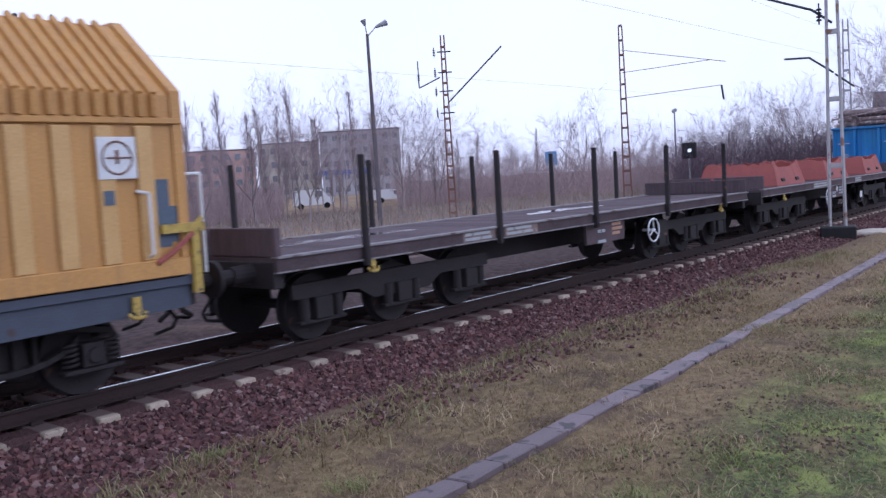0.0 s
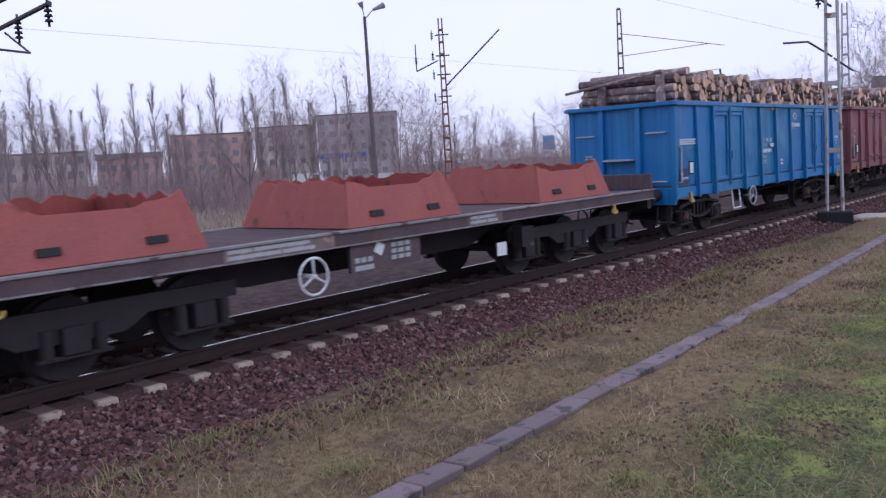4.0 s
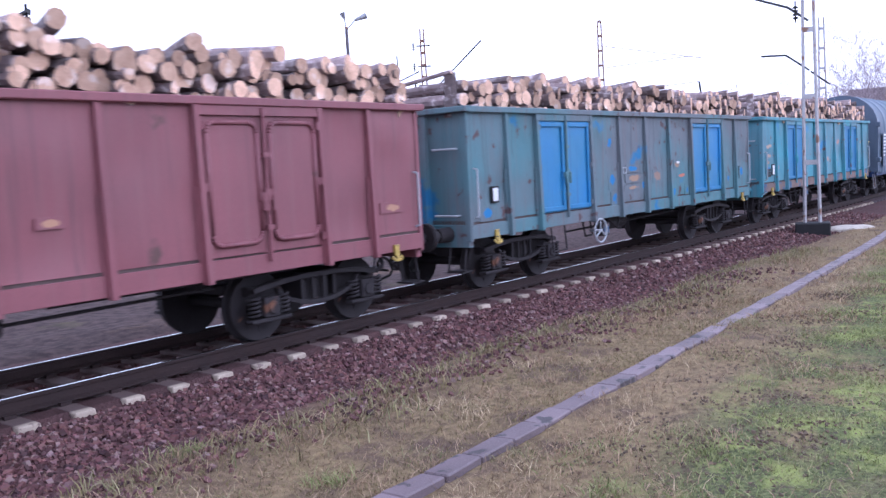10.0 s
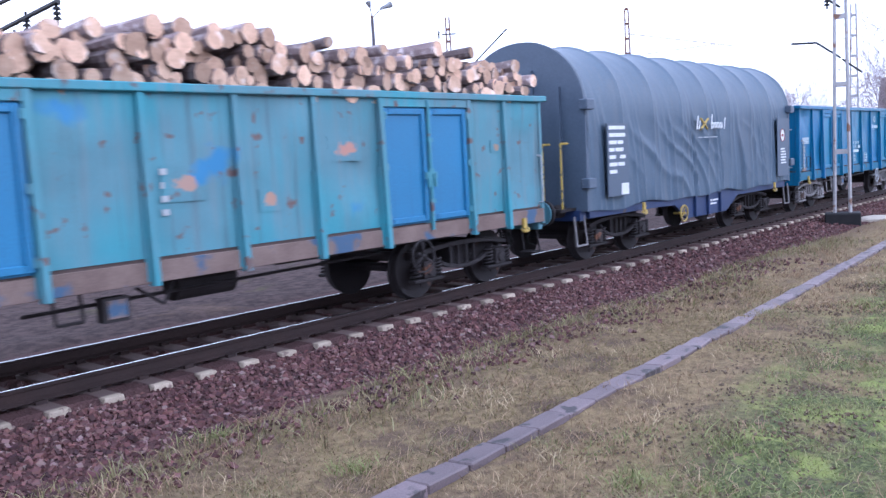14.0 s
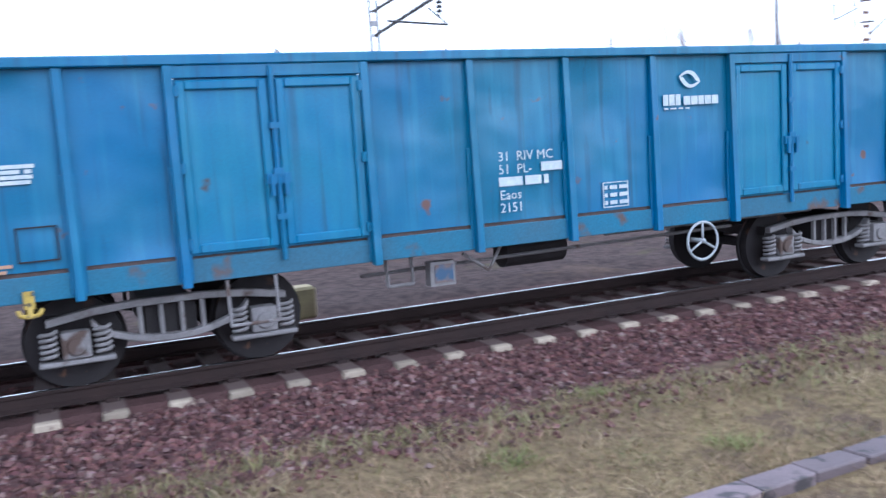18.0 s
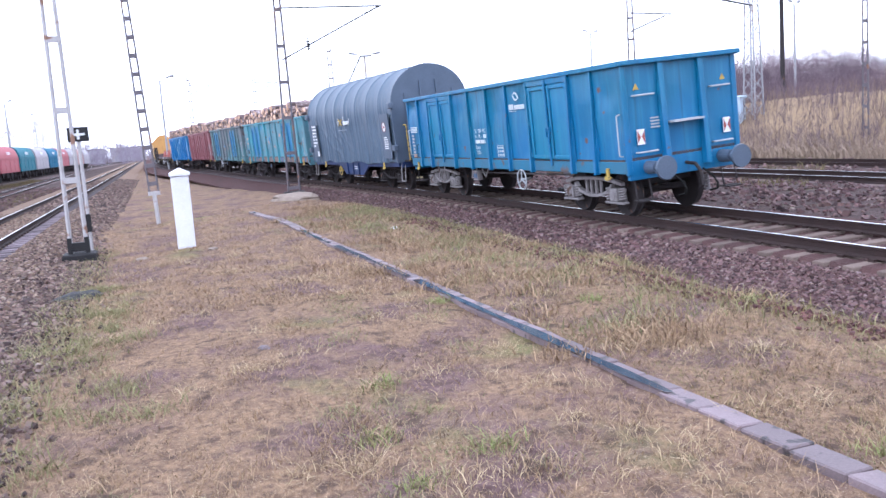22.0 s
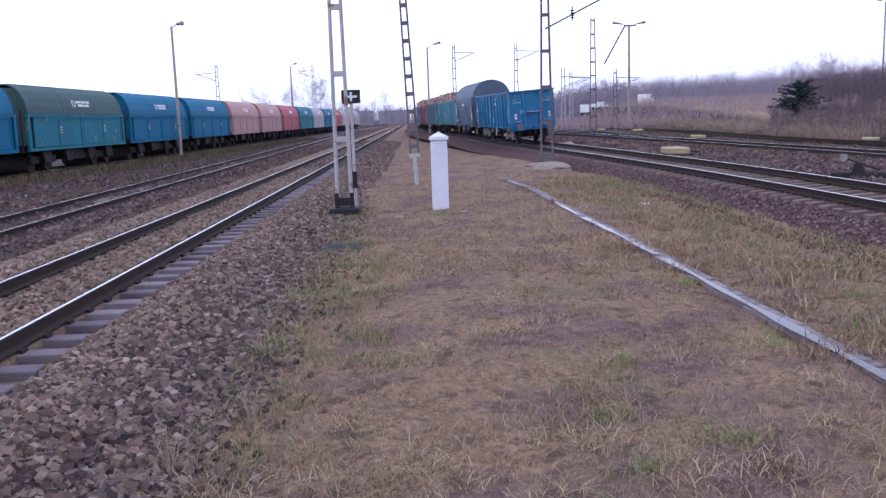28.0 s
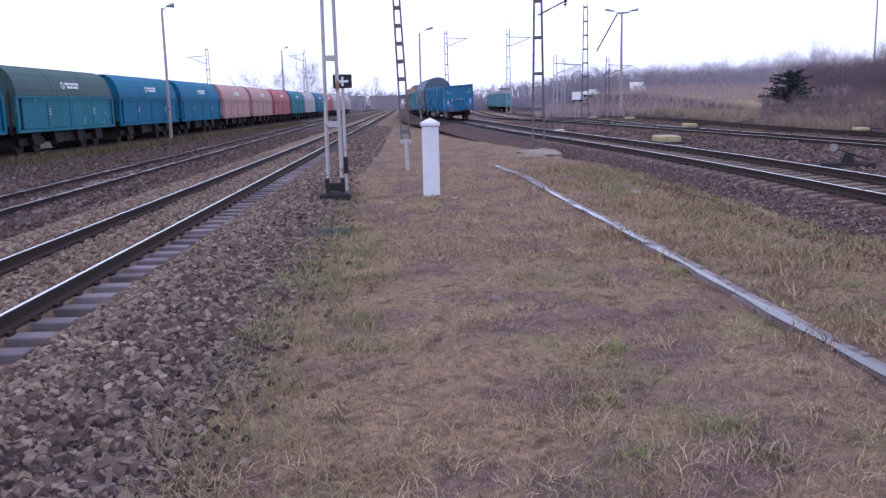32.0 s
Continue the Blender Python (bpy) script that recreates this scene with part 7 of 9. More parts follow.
x, y = at_az(-58.2, 90)
sb = thing("station_board", "light blue station board on two posts", "sign board", at=pose(x, y, gz1(x, y), 0, 0, -58))
bm = bmesh.new()
bx(bm, -0.6, 0.6, -0.04, 0.04, up(0.45, 90) - gz1(x, y), up(1.35, 90) - gz1(x, y))
part("board", bm, material("light blue board", (0.12, 0.38, 0.72), None, 0.5), sb)
for e in (-0.5, 0.5):
    bm = bmesh.new()
    rod(bm, (e, 0, 0), (e, 0, 2.6), 0.05, 0.05)
    part("post", bm, M_galv, sb)


# ---- standing hopper wagons ----
def hopper_wagon(low, roof):
    w = thing("hopper_wagon", "standing coal hopper wagon with sloping lids", "hopper wagon", group="row of hopper wagons")
    L, W0 = 6.0, 1.48
    for s in (-1, 1):
        for a, b in ((-L + 0.5, -0.1), (0.1, L - 0.5)):
            bm = bmesh.new()
            v = bx(bm, a, b, *sorted((s * (W0 - 0.05), s * W0)), 1.15, 2.55)
            door = part("side_door", bm, low, w, bevel=0.02)
            bars(door, "stencil", [[0.3], [0.22, 0.2], [0.35]], (a + b) / 2 - 0.4, s * (W0 + 0.004), 2.1, M_faded, 0.07, 0.06)
        bm = bmesh.new()
        bx(bm, -L, L, *sorted((s * (W0 - 0.12), s * (W0 + 0.04))), 2.55, 2.68)
        bx(bm, -L, L, *sorted((s * (W0 - 0.12), s * (W0 + 0.02))), 1.0, 1.14)
        for q in (-L, -0.1, L - 0.2):
            bx(bm, q, q + 0.2, *sorted((s * (W0 - 0.1), s * (W0 + 0.02))), 1.1, 2.6)
        part("side_frame", bm, low, w)
        # dark strip added as the shade between lid and side
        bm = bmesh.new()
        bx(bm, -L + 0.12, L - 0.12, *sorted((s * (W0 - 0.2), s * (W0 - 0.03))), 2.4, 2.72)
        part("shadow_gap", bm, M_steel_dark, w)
        for a, b in ((-L + 0.5, -0.1), (0.1, L - 0.5)):
            for c0, c1, d0, d1 in ((a, b, 1.17, 1.24), (a, b, 2.44, 2.51), (a, a + 0.08, 1.24, 2.44), (b - 0.08, b, 1.24, 2.44), ((a + b) / 2 - 0.04, (a + b) / 2 + 0.04, 1.24, 2.44)):
                bm = bmesh.new()
                bx(bm, c0, c1, *sorted((s * W0, s * (W0 + 0.035))), d0, d1)
                part("door_rib", bm, low, w)
        for q in (-L - 0.12, L + 0.02):
            bm = bmesh.new()
            for e in (0.0, 0.1):
                rod(bm, (q + e, s * 1.2, 0.9), (q + e, s * 1.2, 2.9), 0.02, 0.02, 5)
            for k in range(5):
                rod(bm, (q, s * 1.2, 1.1 + 0.4 * k), (q + 0.1, s * 1.2, 1.1 + 0.4 * k), 0.015, 0.015, 5)
            part("end_ladder", bm, M_steel_dark, w)
        for q in (-3.9, -1.4, 1.4, 3.9):
            bm = bmesh.new()
            prism(bm, [(q - 0.5, 1.0), (q + 0.5, 1.0), (q + 0.28, 0.42), (q - 0.28, 0.42)], *sorted((s * 1.15, s * 1.3)))
            part("discharge_chute", bm, M_steel_dark, w)
        bm = bmesh.new()
        skin = [(W0, 2.70), (1.43, 3.02), (1.31, 3.40), (1.12, 3.72), (0.88, 3.92), (0.6, 4.02)]
        for (ya, za), (yb, zb) in zip(skin, skin[1:]):
            q = [(s * ya, za), (s * yb, zb), (s * (yb - 0.05), zb - 0.02), (s * (ya - 0.05), za - 0.02)]
            prism_x(bm, q if s > 0 else q[::-1], -L + 0.1, L - 0.1)
        lid = part("roof_lid", bm, roof, w)
        for q in (-L + 0.1, -2.0, 2.0, L - 0.16):
            bm = bmesh.new()
            for (ya, za), (yb, zb) in zip(skin[:-1], skin[1:]):
                p4 = [(s * (ya + 0.012), za), (s * (yb + 0.012), zb + 0.008), (s * yb, zb), (s * ya, za)]
                prism_x(bm, p4 if s > 0 else p4[::-1], q, q + 0.06)
            part("lid_rib", bm, roof, lid)
        bm = bmesh.new()
        ring(bm, (0.6 * s, 0, 0.0), (0, 1, 0), 0.16, 0.035, 16, 4)
        for k, (wide, zz) in enumerate(((0.6, 0.04), (0.5, 0.04), (0.42, 0.04), (0.7, -0.14), (0.6, -0.14))):
            a = (0.25, -0.45, -1.05, 0.1, -0.7)[k]
            bx(bm, *sorted((s * a, s * (a - wide))), -0.012, 0.012, zz, zz + 0.12)
        part("company_mark", bm, M_white, w, "white company mark").matrix_local = pose(0, s * 1.375, 3.21, s * 17.5)
    bm = bmesh.new()
    bx(bm, -L + 0.25, L - 0.25, -0.62, 0.62, 3.99, 4.05)
    part("roof_ridge", bm, roof, w)
    for e in (-1, 1):
        bm = bmesh.new()
        prism_x(bm, [(-W0 + 0.05, 1.3), (W0 - 0.05, 1.3), (W0 - 0.07, 2.7), (1.25, 3.40), (0.85, 3.88), (-0.85, 3.88), (-1.25, 3.40), (-W0 + 0.07, 2.7)], *sorted((e * (L - 0.45), e * (L - 0.3))))
        part("end_wall", bm, roof, w)
    bm = bmesh.new()
    prism(bm, [(-L, 0.95), (-2.0, 0.95), (-1.2, 0.45), (1.2, 0.45), (2.0, 0.95), (L, 0.95), (L, 1.15), (-L, 1.15)], -1.1, 1.1)
    part("chute_frame", bm, M_steel_dark, w)
    bm = bmesh.new()
    for x in (-4.7, -2.9, 2.9, 4.7):
        rod(bm, (x, -0.82, 0.46), (x, 0.82, 0.46), 0.46, 0.46, 16)
        part("wheelset", bm, M_steel_dark, w)
        bm = bmesh.new()
    bm.free()
    for a in (-5.1, 2.5):
        for b in (-1.05, 0.95):
            bm = bmesh.new()
            bx(bm, a, a + 2.6, b, b + 0.1, 0.4, 0.75)
            part("bogie_frame", bm, M_steel_dark, w)
    for e in (-1, 1):
        for yb in (-0.87, 0.87):
            bm = bmesh.new()
            rod(bm, (e * L, yb, 1.05), (e * (L + 0.9), yb, 1.05), 0.12, 0.12, 10)
            part("buffer", bm, M_steel_dark, w)
    return w


H_teal = material("dull teal hopper paint", (0.03, 0.19, 0.25), (0.016, 0.115, 0.165), 0.72, 0, 0.9, 90, 0.04, (0.16, 0.25, 0.26), 0.64, 2.2, drips=(0.02, 0.05, 0.07), dents=0.03)
H_olive = material("olive green lid paint", (0.07, 0.125, 0.12), (0.04, 0.08, 0.082), 0.72, 0, 0.9, 40, 0.05, drips=(0.03, 0.04, 0.04), dents=0.03)
H_blue = material("blue hopper paint", (0.010, 0.155, 0.28), (0.008, 0.098, 0.19), 0.72, 0, 0.9, 90, 0.04, (0.12, 0.22, 0.30), 0.67, 2.4, drips=(0.012, 0.04, 0.09), dents=0.03)
H_pink = material("faded pink-red hopper paint", (0.47, 0.30, 0.285), (0.36, 0.205, 0.20), 0.7, 0, 0.9, 40, 0.05, (0.30, 0.16, 0.15), 0.64, 2.0, drips=(0.22, 0.11, 0.10))
H_red = material("red hopper paint", (0.42, 0.13, 0.15), (0.34, 0.11, 0.12), 0.7, 0, 1.2, 40, 0.05)
H_grey = material("grey hopper paint", (0.42, 0.40, 0.43), (0.33, 0.31, 0.34), 0.7, 0, 1.2, 40, 0.05)
first = {}
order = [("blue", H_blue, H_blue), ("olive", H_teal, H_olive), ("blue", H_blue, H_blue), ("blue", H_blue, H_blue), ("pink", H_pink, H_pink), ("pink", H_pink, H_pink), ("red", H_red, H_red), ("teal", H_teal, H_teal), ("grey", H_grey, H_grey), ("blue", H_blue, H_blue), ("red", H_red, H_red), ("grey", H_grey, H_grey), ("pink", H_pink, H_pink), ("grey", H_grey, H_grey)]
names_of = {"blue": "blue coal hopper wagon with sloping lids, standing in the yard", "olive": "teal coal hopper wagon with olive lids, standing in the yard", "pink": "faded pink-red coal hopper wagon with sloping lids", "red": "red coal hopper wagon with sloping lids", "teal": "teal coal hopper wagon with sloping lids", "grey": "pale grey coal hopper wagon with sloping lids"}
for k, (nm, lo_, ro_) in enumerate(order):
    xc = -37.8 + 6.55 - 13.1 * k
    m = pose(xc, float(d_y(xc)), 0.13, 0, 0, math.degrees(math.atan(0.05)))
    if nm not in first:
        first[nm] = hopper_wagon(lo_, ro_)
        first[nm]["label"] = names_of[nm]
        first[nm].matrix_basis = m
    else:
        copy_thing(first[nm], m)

# open wagons standing far down the middle yard track
for k in range(3):
    xc = -160.0 - 14.04 * k
    far_wagon = copy_thing(W6, pose(xc, float(f_y(xc)), float(rise(xc)) - 0.12, 0, 0, math.degrees(math.atan2(float(f_y(xc + 4.5) - f_y(xc - 4.5)), 9.0))))
    far_wagon["label"] = "dull teal open wagon standing far off in the yard"
    far_wagon["group"] = "standing open wagons"

# ---- bare trees ----
def spars(segs, sides=3):
    """Tapered sticks, each from a to b with two radii, as arrays."""
    a = np.array([s[0] for s in segs], float)
    b = np.array([s[1] for s in segs], float)
    ra, rb = np.array([s[2] for s in segs]), np.array([s[3] for s in segs])
    d = b - a
    d /= np.linalg.norm(d, axis=1)[:, None] + 1e-9
    h = np.where(np.abs(d[:, 2:3]) < 0.9, [[0, 0, 1.0]], [[1.0, 0, 0]])
    u = np.cross(d, h)
    u /= np.linalg.norm(u, axis=1)[:, None]
    v = np.cross(d, u)
    vs, n = [], len(a)
    for base, r in ((a, ra), (b, rb)):
        for k in range(sides):
            w = 2 * math.pi * k / sides
            vs.append(base + (u * math.cos(w) + v * math.sin(w)) * r[:, None])
    verts = np.stack(vs, 1).reshape(-1, 3)
    i0 = np.arange(n)[:, None] * (2 * sides)
    faces = np.concatenate([np.stack([i0[:, 0] + k, i0[:, 0] + (k + 1) % sides, i0[:, 0] + sides + (k + 1) % sides, i0[:, 0] + sides + k], 1) for k in range(sides)])
    return verts, faces


def tree_parts(seed, h, spread, limbs=26, twigs=9):
    r = random.Random(seed)
    trunk, crown = [], []
    p, lean = Vector((0, 0, -0.2)), Vector((r.uniform(-0.05, 0.05), r.uniform(-0.05, 0.05), 1))
    n = 8
    pts = [p.copy()]
    for i in range(n):
        p = p + (lean + Vector((r.uniform(-0.05, 0.05), r.uniform(-0.05, 0.05), 0))) * (h / n)
        pts.append(p.copy())
    rr = [0.0085 * h * (1 - 0.93 * i / n) for i in range(n + 1)]
    for i in range(n):
        trunk.append((pts[i], pts[i + 1], rr[i], rr[i + 1]))
    for _ in range(limbs):
        f = r.uniform(0.18, 0.97)
        k = min(n - 1, int(f * n))
        st = pts[k].lerp(pts[k + 1], f * n - k)
        a = r.uniform(0, 2 * math.pi)
        tilt = radians(r.uniform(9, 26))
        ln = h * spread * (1.15 - f) * r.uniform(0.6, 1.15)
        d = Vector((math.cos(a) * math.sin(tilt), math.sin(a) * math.sin(tilt), math.cos(tilt)))
        q = st
        r0 = rr[k] * 0.32 + 0.003
        m = 4
        for j in range(m):
            d2 = (d + Vector((r.uniform(-0.2, 0.2), r.uniform(-0.2, 0.2), 0.18 * j / m))).normalized()
            e = q + d2 * ln / m
            trunk.append((q, e, r0 * (1 - j / m) + 0.004, r0 * (1 - (j + 1) / m) + 0.004))
            for _t in range(twigs // 2 + j):
                g = q.lerp(e, r.random())
                dd = (d2 + Vector((r.uniform(-0.8, 0.8), r.uniform(-0.8, 0.8), r.uniform(-0.1, 0.8)))).normalized()
                l2 = ln * r.uniform(0.16, 0.4)
                e2 = g + dd * l2
                crown.append((g, e2, 0.0075, 0.0025))
                for _u in range(2):
                    g2 = g.lerp(e2, r.uniform(0.3, 0.9))
                    d3 = (dd + Vector((r.uniform(-0.7, 0.7), r.uniform(-0.7, 0.7), r.uniform(-0.2, 0.6)))).normalized()
                    crown.append((g2, g2 + d3 * l2 * 0.6, 0.005, 0.0018))
            q = e
    tv, tf = spars(trunk, 5)
    cv, cf = spars(crown, 3)
    return soup("trunk", tv, tf, M_trunk), soup("crown", cv, cf, M_twig)


def round_tree_parts(seed, h):
    """A spreading crown: limbs fork again and again into fine twigs."""
    r = random.Random(seed)
    trunk, crown = [], []

    def grow(p, d, ln, rad, level):
        steps = 4 if level < 2 else 3 if level == 2 else 2
        q = p
        for j in range(steps):
            d = (d + Vector((r.uniform(-0.2, 0.2), r.uniform(-0.2, 0.2), r.uniform(-0.06, 0.14)))).normalized()
            e = q + d * (ln / steps)
            ra, rb = rad * (1 - 0.6 * j / steps), rad * (1 - 0.6 * (j + 1) / steps)
            (trunk if level < 2 else crown).append((q, e, ra, rb))
            if level < 4:
                forks = (1, 2, 2, 2)[level] if j or level else 0
                for _ in range(forks):
                    a = r.uniform(0, 2 * math.pi)
                    side = d.orthogonal().normalized()
                    side.rotate(Matrix.Rotation(a, 3, d))
                    t = r.uniform(0.45, 1.0)
                    dd = (d * (1 - 0.45 * t) + side * (0.75 * t)).normalized()
                    grow(q.lerp(e, r.uniform(0.3, 1.0)), dd, ln * r.uniform(0.42, 0.72), max(0.006, rb * 0.55), level + 1)
            q = e

    lean = Vector((r.uniform(-0.12, 0.12), r.uniform(-0.12, 0.12), 1)).normalized()
    fork = Vector((0, 0, -0.2)) + lean * h * r.uniform(0.16, 0.28)
    trunk.append((Vector((0, 0, -0.2)), fork, 0.014 * h, 0.011 * h))
    for k in range(5):
        a = 2 * math.pi * k / 5 + r.uniform(-0.5, 0.5)
        tilt = radians(r.uniform(8, 48))
        grow(fork, Vector((math.cos(a) * math.sin(tilt), math.sin(a) * math.sin(tilt), math.cos(tilt))), h * r.uniform(0.5, 0.72), 0.007 * h, 0)
    return soup("trunk", *spars(trunk, 5), M_trunk), soup("crown", *spars(crown, 3), M_twig)


TREES = {}
for k in range(4):
    TREES["poplar", k] = tree_parts(100 + k, 10.0, 0.30, 44, 6)
for k in range(4):
    TREES["round", k] = round_tree_parts(120 + k, 8.0)


def tree(kind, k, x, y, h, label):
    base = 10.0 if kind == "poplar" else 8.0
    t = thing("tree", label, "tree", group="bare trees", at=pose(x, y, gz1(x, y), 0, 0, rnd.uniform(0, 360)))
    s = h / base
    t.scale = (s, s, s)
    for nm, me in zip(("trunk", "crown"), TREES[kind, k % 4]):
        o = new(nm, me)
        o.parent = t


k = 0
for az, d, el in [(-20 - 1.15 * i + rnd.uniform(-0.4, 0.4), rnd.uniform(72, 100), rnd.uniform(4.6, 7.0)) for i in range(23)]:
    x, y = at_az(az, d)
    tree("poplar", k, x, y, up(el, d) + 0.3, "tall bare poplar at the edge of the waste ground")
    k += 1
for az, d, el in [(-47 - 1.5 * i + rnd.uniform(-0.5, 0.5), rnd.uniform(80, 120), rnd.uniform(1.7, 3.2) if i < 13 else rnd.uniform(1.3, 2.2)) for i in range(25)]:
    x, y = at_az(az, d)
    tree("round" if k % 3 else "poplar", k, x, y, up(el, d) + 0.3, "bare spreading tree behind the yard")
    k += 1
for az, d, el in [(-18 - 0.75 * i + rnd.uniform(-0.4, 0.4), rnd.uniform(56, 74), rnd.uniform(1.8, 5.2)) for i in range(46)]:
    x, y = at_az(az, d)
    tree("poplar" if k % 4 else "round", k, x, y, up(el, d) + 0.3, "slender bare sapling in the thicket")
    k += 1
for az, d, el in [(-68, 70, 2.3), (-69.5, 66, 2.5), (-71, 72, 2.8), (-73, 64, 3.5), (-74.2, 75, 3.3), (-78.5, 62, 5.4), (-80, 58, 6.0), (-82, 64, 6.0), (-67, 80, 2.1)]:
    x, y = at_az(az, d)
    tree("round", k, x, y, up(el, d) + 0.3, "dense bare tree beside the line")
    k += 1
for i in range(100):
    az = 50 + i * 0.35 + rnd.uniform(-0.3, 0.3)
    d = rnd.uniform(120, 190) if az < 66 else rnd.uniform(190, 280)
    el = np.interp(az, (50, 57, 64, 71, 77, 85), (3.4, 3.2, 2.9, 2.3, 1.7, 1.1)) * rnd.uniform(0.7, 1.05)
    x, y = at_az(az, d)
    tree("round", k, x, y, up(el, d) - gz1(x, y), "bare tree of the wood on the rise")
    k += 1
for az, d, el in [(100.5, 260, 2.2), (101.5, 270, 2.4), (104, 250, 2.0), (98.5, 300, 1.6), (96.5, 320, 1.4)]:
    x, y = at_az(az, d)
    tree("round", k, x, y, up(el, d) + 0.3, "distant bare tree beyond the yard")
    k += 1


# ---- thickets and dry grass ----
def thicket(name, label, count, where, tall, mat, seed, bushy=4, thick=0.012):
    r = np.random.RandomState(seed)
    segs = []
    pts = [where(r) for _ in range(count)]
    for x, y in pts:
        h = r.uniform(*tall)
        z = gz1(x, y) - 0.05
        dx, dy = r.uniform(-0.25, 0.25, 2) * h
        a, b = np.array((x, y, z)), np.array((x + dx, y + dy, z + h))
        segs.append((a, b, thick, thick * 0.25))
        for _ in range(bushy):
            f = r.uniform(0.15, 0.85)
            g = a + (b - a) * f
            e = g + np.array((r.uniform(-0.35, 0.35) * h, r.uniform(-0.35, 0.35) * h, r.uniform(0.12, 0.5) * h * (1.1 - f * 0.5)))
            segs.append((g, e, thick * 0.6, thick * 0.2))
    v, f = spars(segs, 3)
    o = new(name, soup(name, v, f, mat))
    return tagged(o, label, "brushwood", kind="stuff")


def polar(a0, a1, d0, d1):
    def pick(r):
        az, d = r.uniform(a0, a1), math.sqrt(r.uniform(d0 * d0, d1 * d1))
        while -48 < az < -40.5 and d < 105:
            az, d = r.uniform(a0, a1), math.sqrt(r.uniform(d0 * d0, d1 * d1))
        return at_az(az, d)
    return pick


# distance haze is mixed into this twig colour: paler and bluer
M_hazy_wood = material("far winter wood twigs", (0.31, 0.275, 0.335), (0.23, 0.205, 0.25), 0.95, 0.0, 0.05, 5, 0.0)
thicket("brushwood", "brown winter thicket along the waste ground", 5200, polar(-46, -18, 58, 100), (0.5, 3.4), M_brush_hazy, 1, 6, 0.018)
thicket("brushwood", "brown winter thicket behind the yard", 5000, polar(-82, -46, 72, 112), (0.8, 4.8), M_brush_hazy, 2, 6, 0.02)
thicket("brushwood", "dense dark thicket by the line", 1500, polar(-84, -66, 56, 74), (1.5, 4.4), M_brush_dark, 3, 6, 0.024)
thicket("brushwood", "brown thicket below the wood", 8000, polar(46, 67, 92, 140), (1.0, 4.2), M_brush_dark, 4, 6, 0.02)
thicket("brushwood", "far winter wood on the rise", 12000, polar(48, 90, 185, 280), (1.0, 3.6), M_hazy_wood, 5, 8, 0.04)
thicket("brushwood", "tall bare wood behind the bank", 3200, polar(47, 65, 112, 150), (3.0, 7.2), M_brush_dark, 14, 10, 0.022)
thicket("brushwood", "thinning edge of the wood", 1500, polar(63, 70, 100, 170), (1.2, 4.2), M_brush_dark, 17, 9, 0.022)
thicket("brushwood", "tall bare wood further off", 3600, polar(60, 86, 195, 280), (3.8, 7.6), M_hazy_wood, 15, 10, 0.035)
thicket("brushwood", "distant trees closing the yard", 2600, polar(86, 130, 300, 480), (4, 9), M_hazy_wood, 6, 6, 0.12)
thicket("brushwood", "brown thicket behind the train", 2600, polar(-18, 50, 70, 120), (1.5, 4.0), M_brush_hazy, 7, 5, 0.03)


thicket("brushwood", "low brown scrub across the far side of the yard", 6000, polar(60, 86, 88, 175), (0.4, 1.5), M_brush_hazy, 16, 6, 0.022)


def bank_pick(r):
    while True:
        x, y = at_az(r.uniform(44, 72), r.uniform(34, 95))
        if y > float(a_y(x)) + 17.2:
            return x, y


def field_pick(r):
    while True:
        x, y = at_az(r.uniform(-86, 40), math.sqrt(r.uniform(30 * 30, 78 * 78)))
        if y > float(g_y(x)) + 3.0:
            return x, y


def reeds(name, label, count, where, tall, mat, seed, lean=0.35, wide=0.012):
    r = np.random.RandomState(seed)
    p = np.array([where(r) for _ in range(count)])
    n = len(p)
    z = ground_z(p[:, 0], p[:, 1]) - 0.03
    h = r.uniform(*tall, n)
    a = r.uniform(0, 2 * np.pi, n)
    wv = np.stack([np.cos(a), np.sin(a)], 1) * (wide * r.uniform(0.6, 1.5, n))[:, None]
    tip = r.normal(0, lean, (n, 2)) * h[:, None]
    b0 = np.c_[p - wv, z]
    b1 = np.c_[p + wv, z]
    m0 = np.c_[p - wv * 0.8 + tip * 0.3, z + h * 0.6]
    m1 = np.c_[p + wv * 0.8 + tip * 0.3, z + h * 0.6]
    t = np.c_[p + tip, z + h]
    v = np.stack([b0, b1, m1, m0, t], 1).reshape(-1, 3)
    i = np.arange(n) * 5
    f = np.concatenate([np.stack([i, i + 1, i + 2], 1), np.stack([i, i + 2, i + 3], 1), np.stack([i + 3, i + 2, i + 4], 1)])
    o = new(name, soup(name, v, f, mat))
    return tagged(o, label, "grass", kind="stuff")


reeds("dry_grass", "tall dry reed grass on the bank", 7000, bank_pick, (0.2, 1.15), M_bank_reed, 11, 0.35, 0.016)
thicket("brushwood", "low brown scrub among the reeds of the bank", 4500, bank_pick, (0.4, 1.7), M_brush_dark, 13, 6, 0.012)
reeds("dry_grass", "tall dry grass of the waste ground", 30000, field_pick, (0.25, 0.9), M_field_reed, 12, 0.4, 0.02)



def ochre_pick(r):
    """Clumps of ochre grass just beyond the outer yard track."""
    while True:
        x = r.uniform(-98, -28)
        y = float(g_y(x)) + 2.2 + abs(r.normal(0, 1.4))
        if math.sin(x * 0.32) + math.sin(x * 0.83 + 1.0) > -0.5:
            return x, y


reeds("dry_grass", "ochre dry grass beyond the yard tracks", 16000, ochre_pick, (0.2, 0.75), M_reed, 31, 0.4, 0.02)
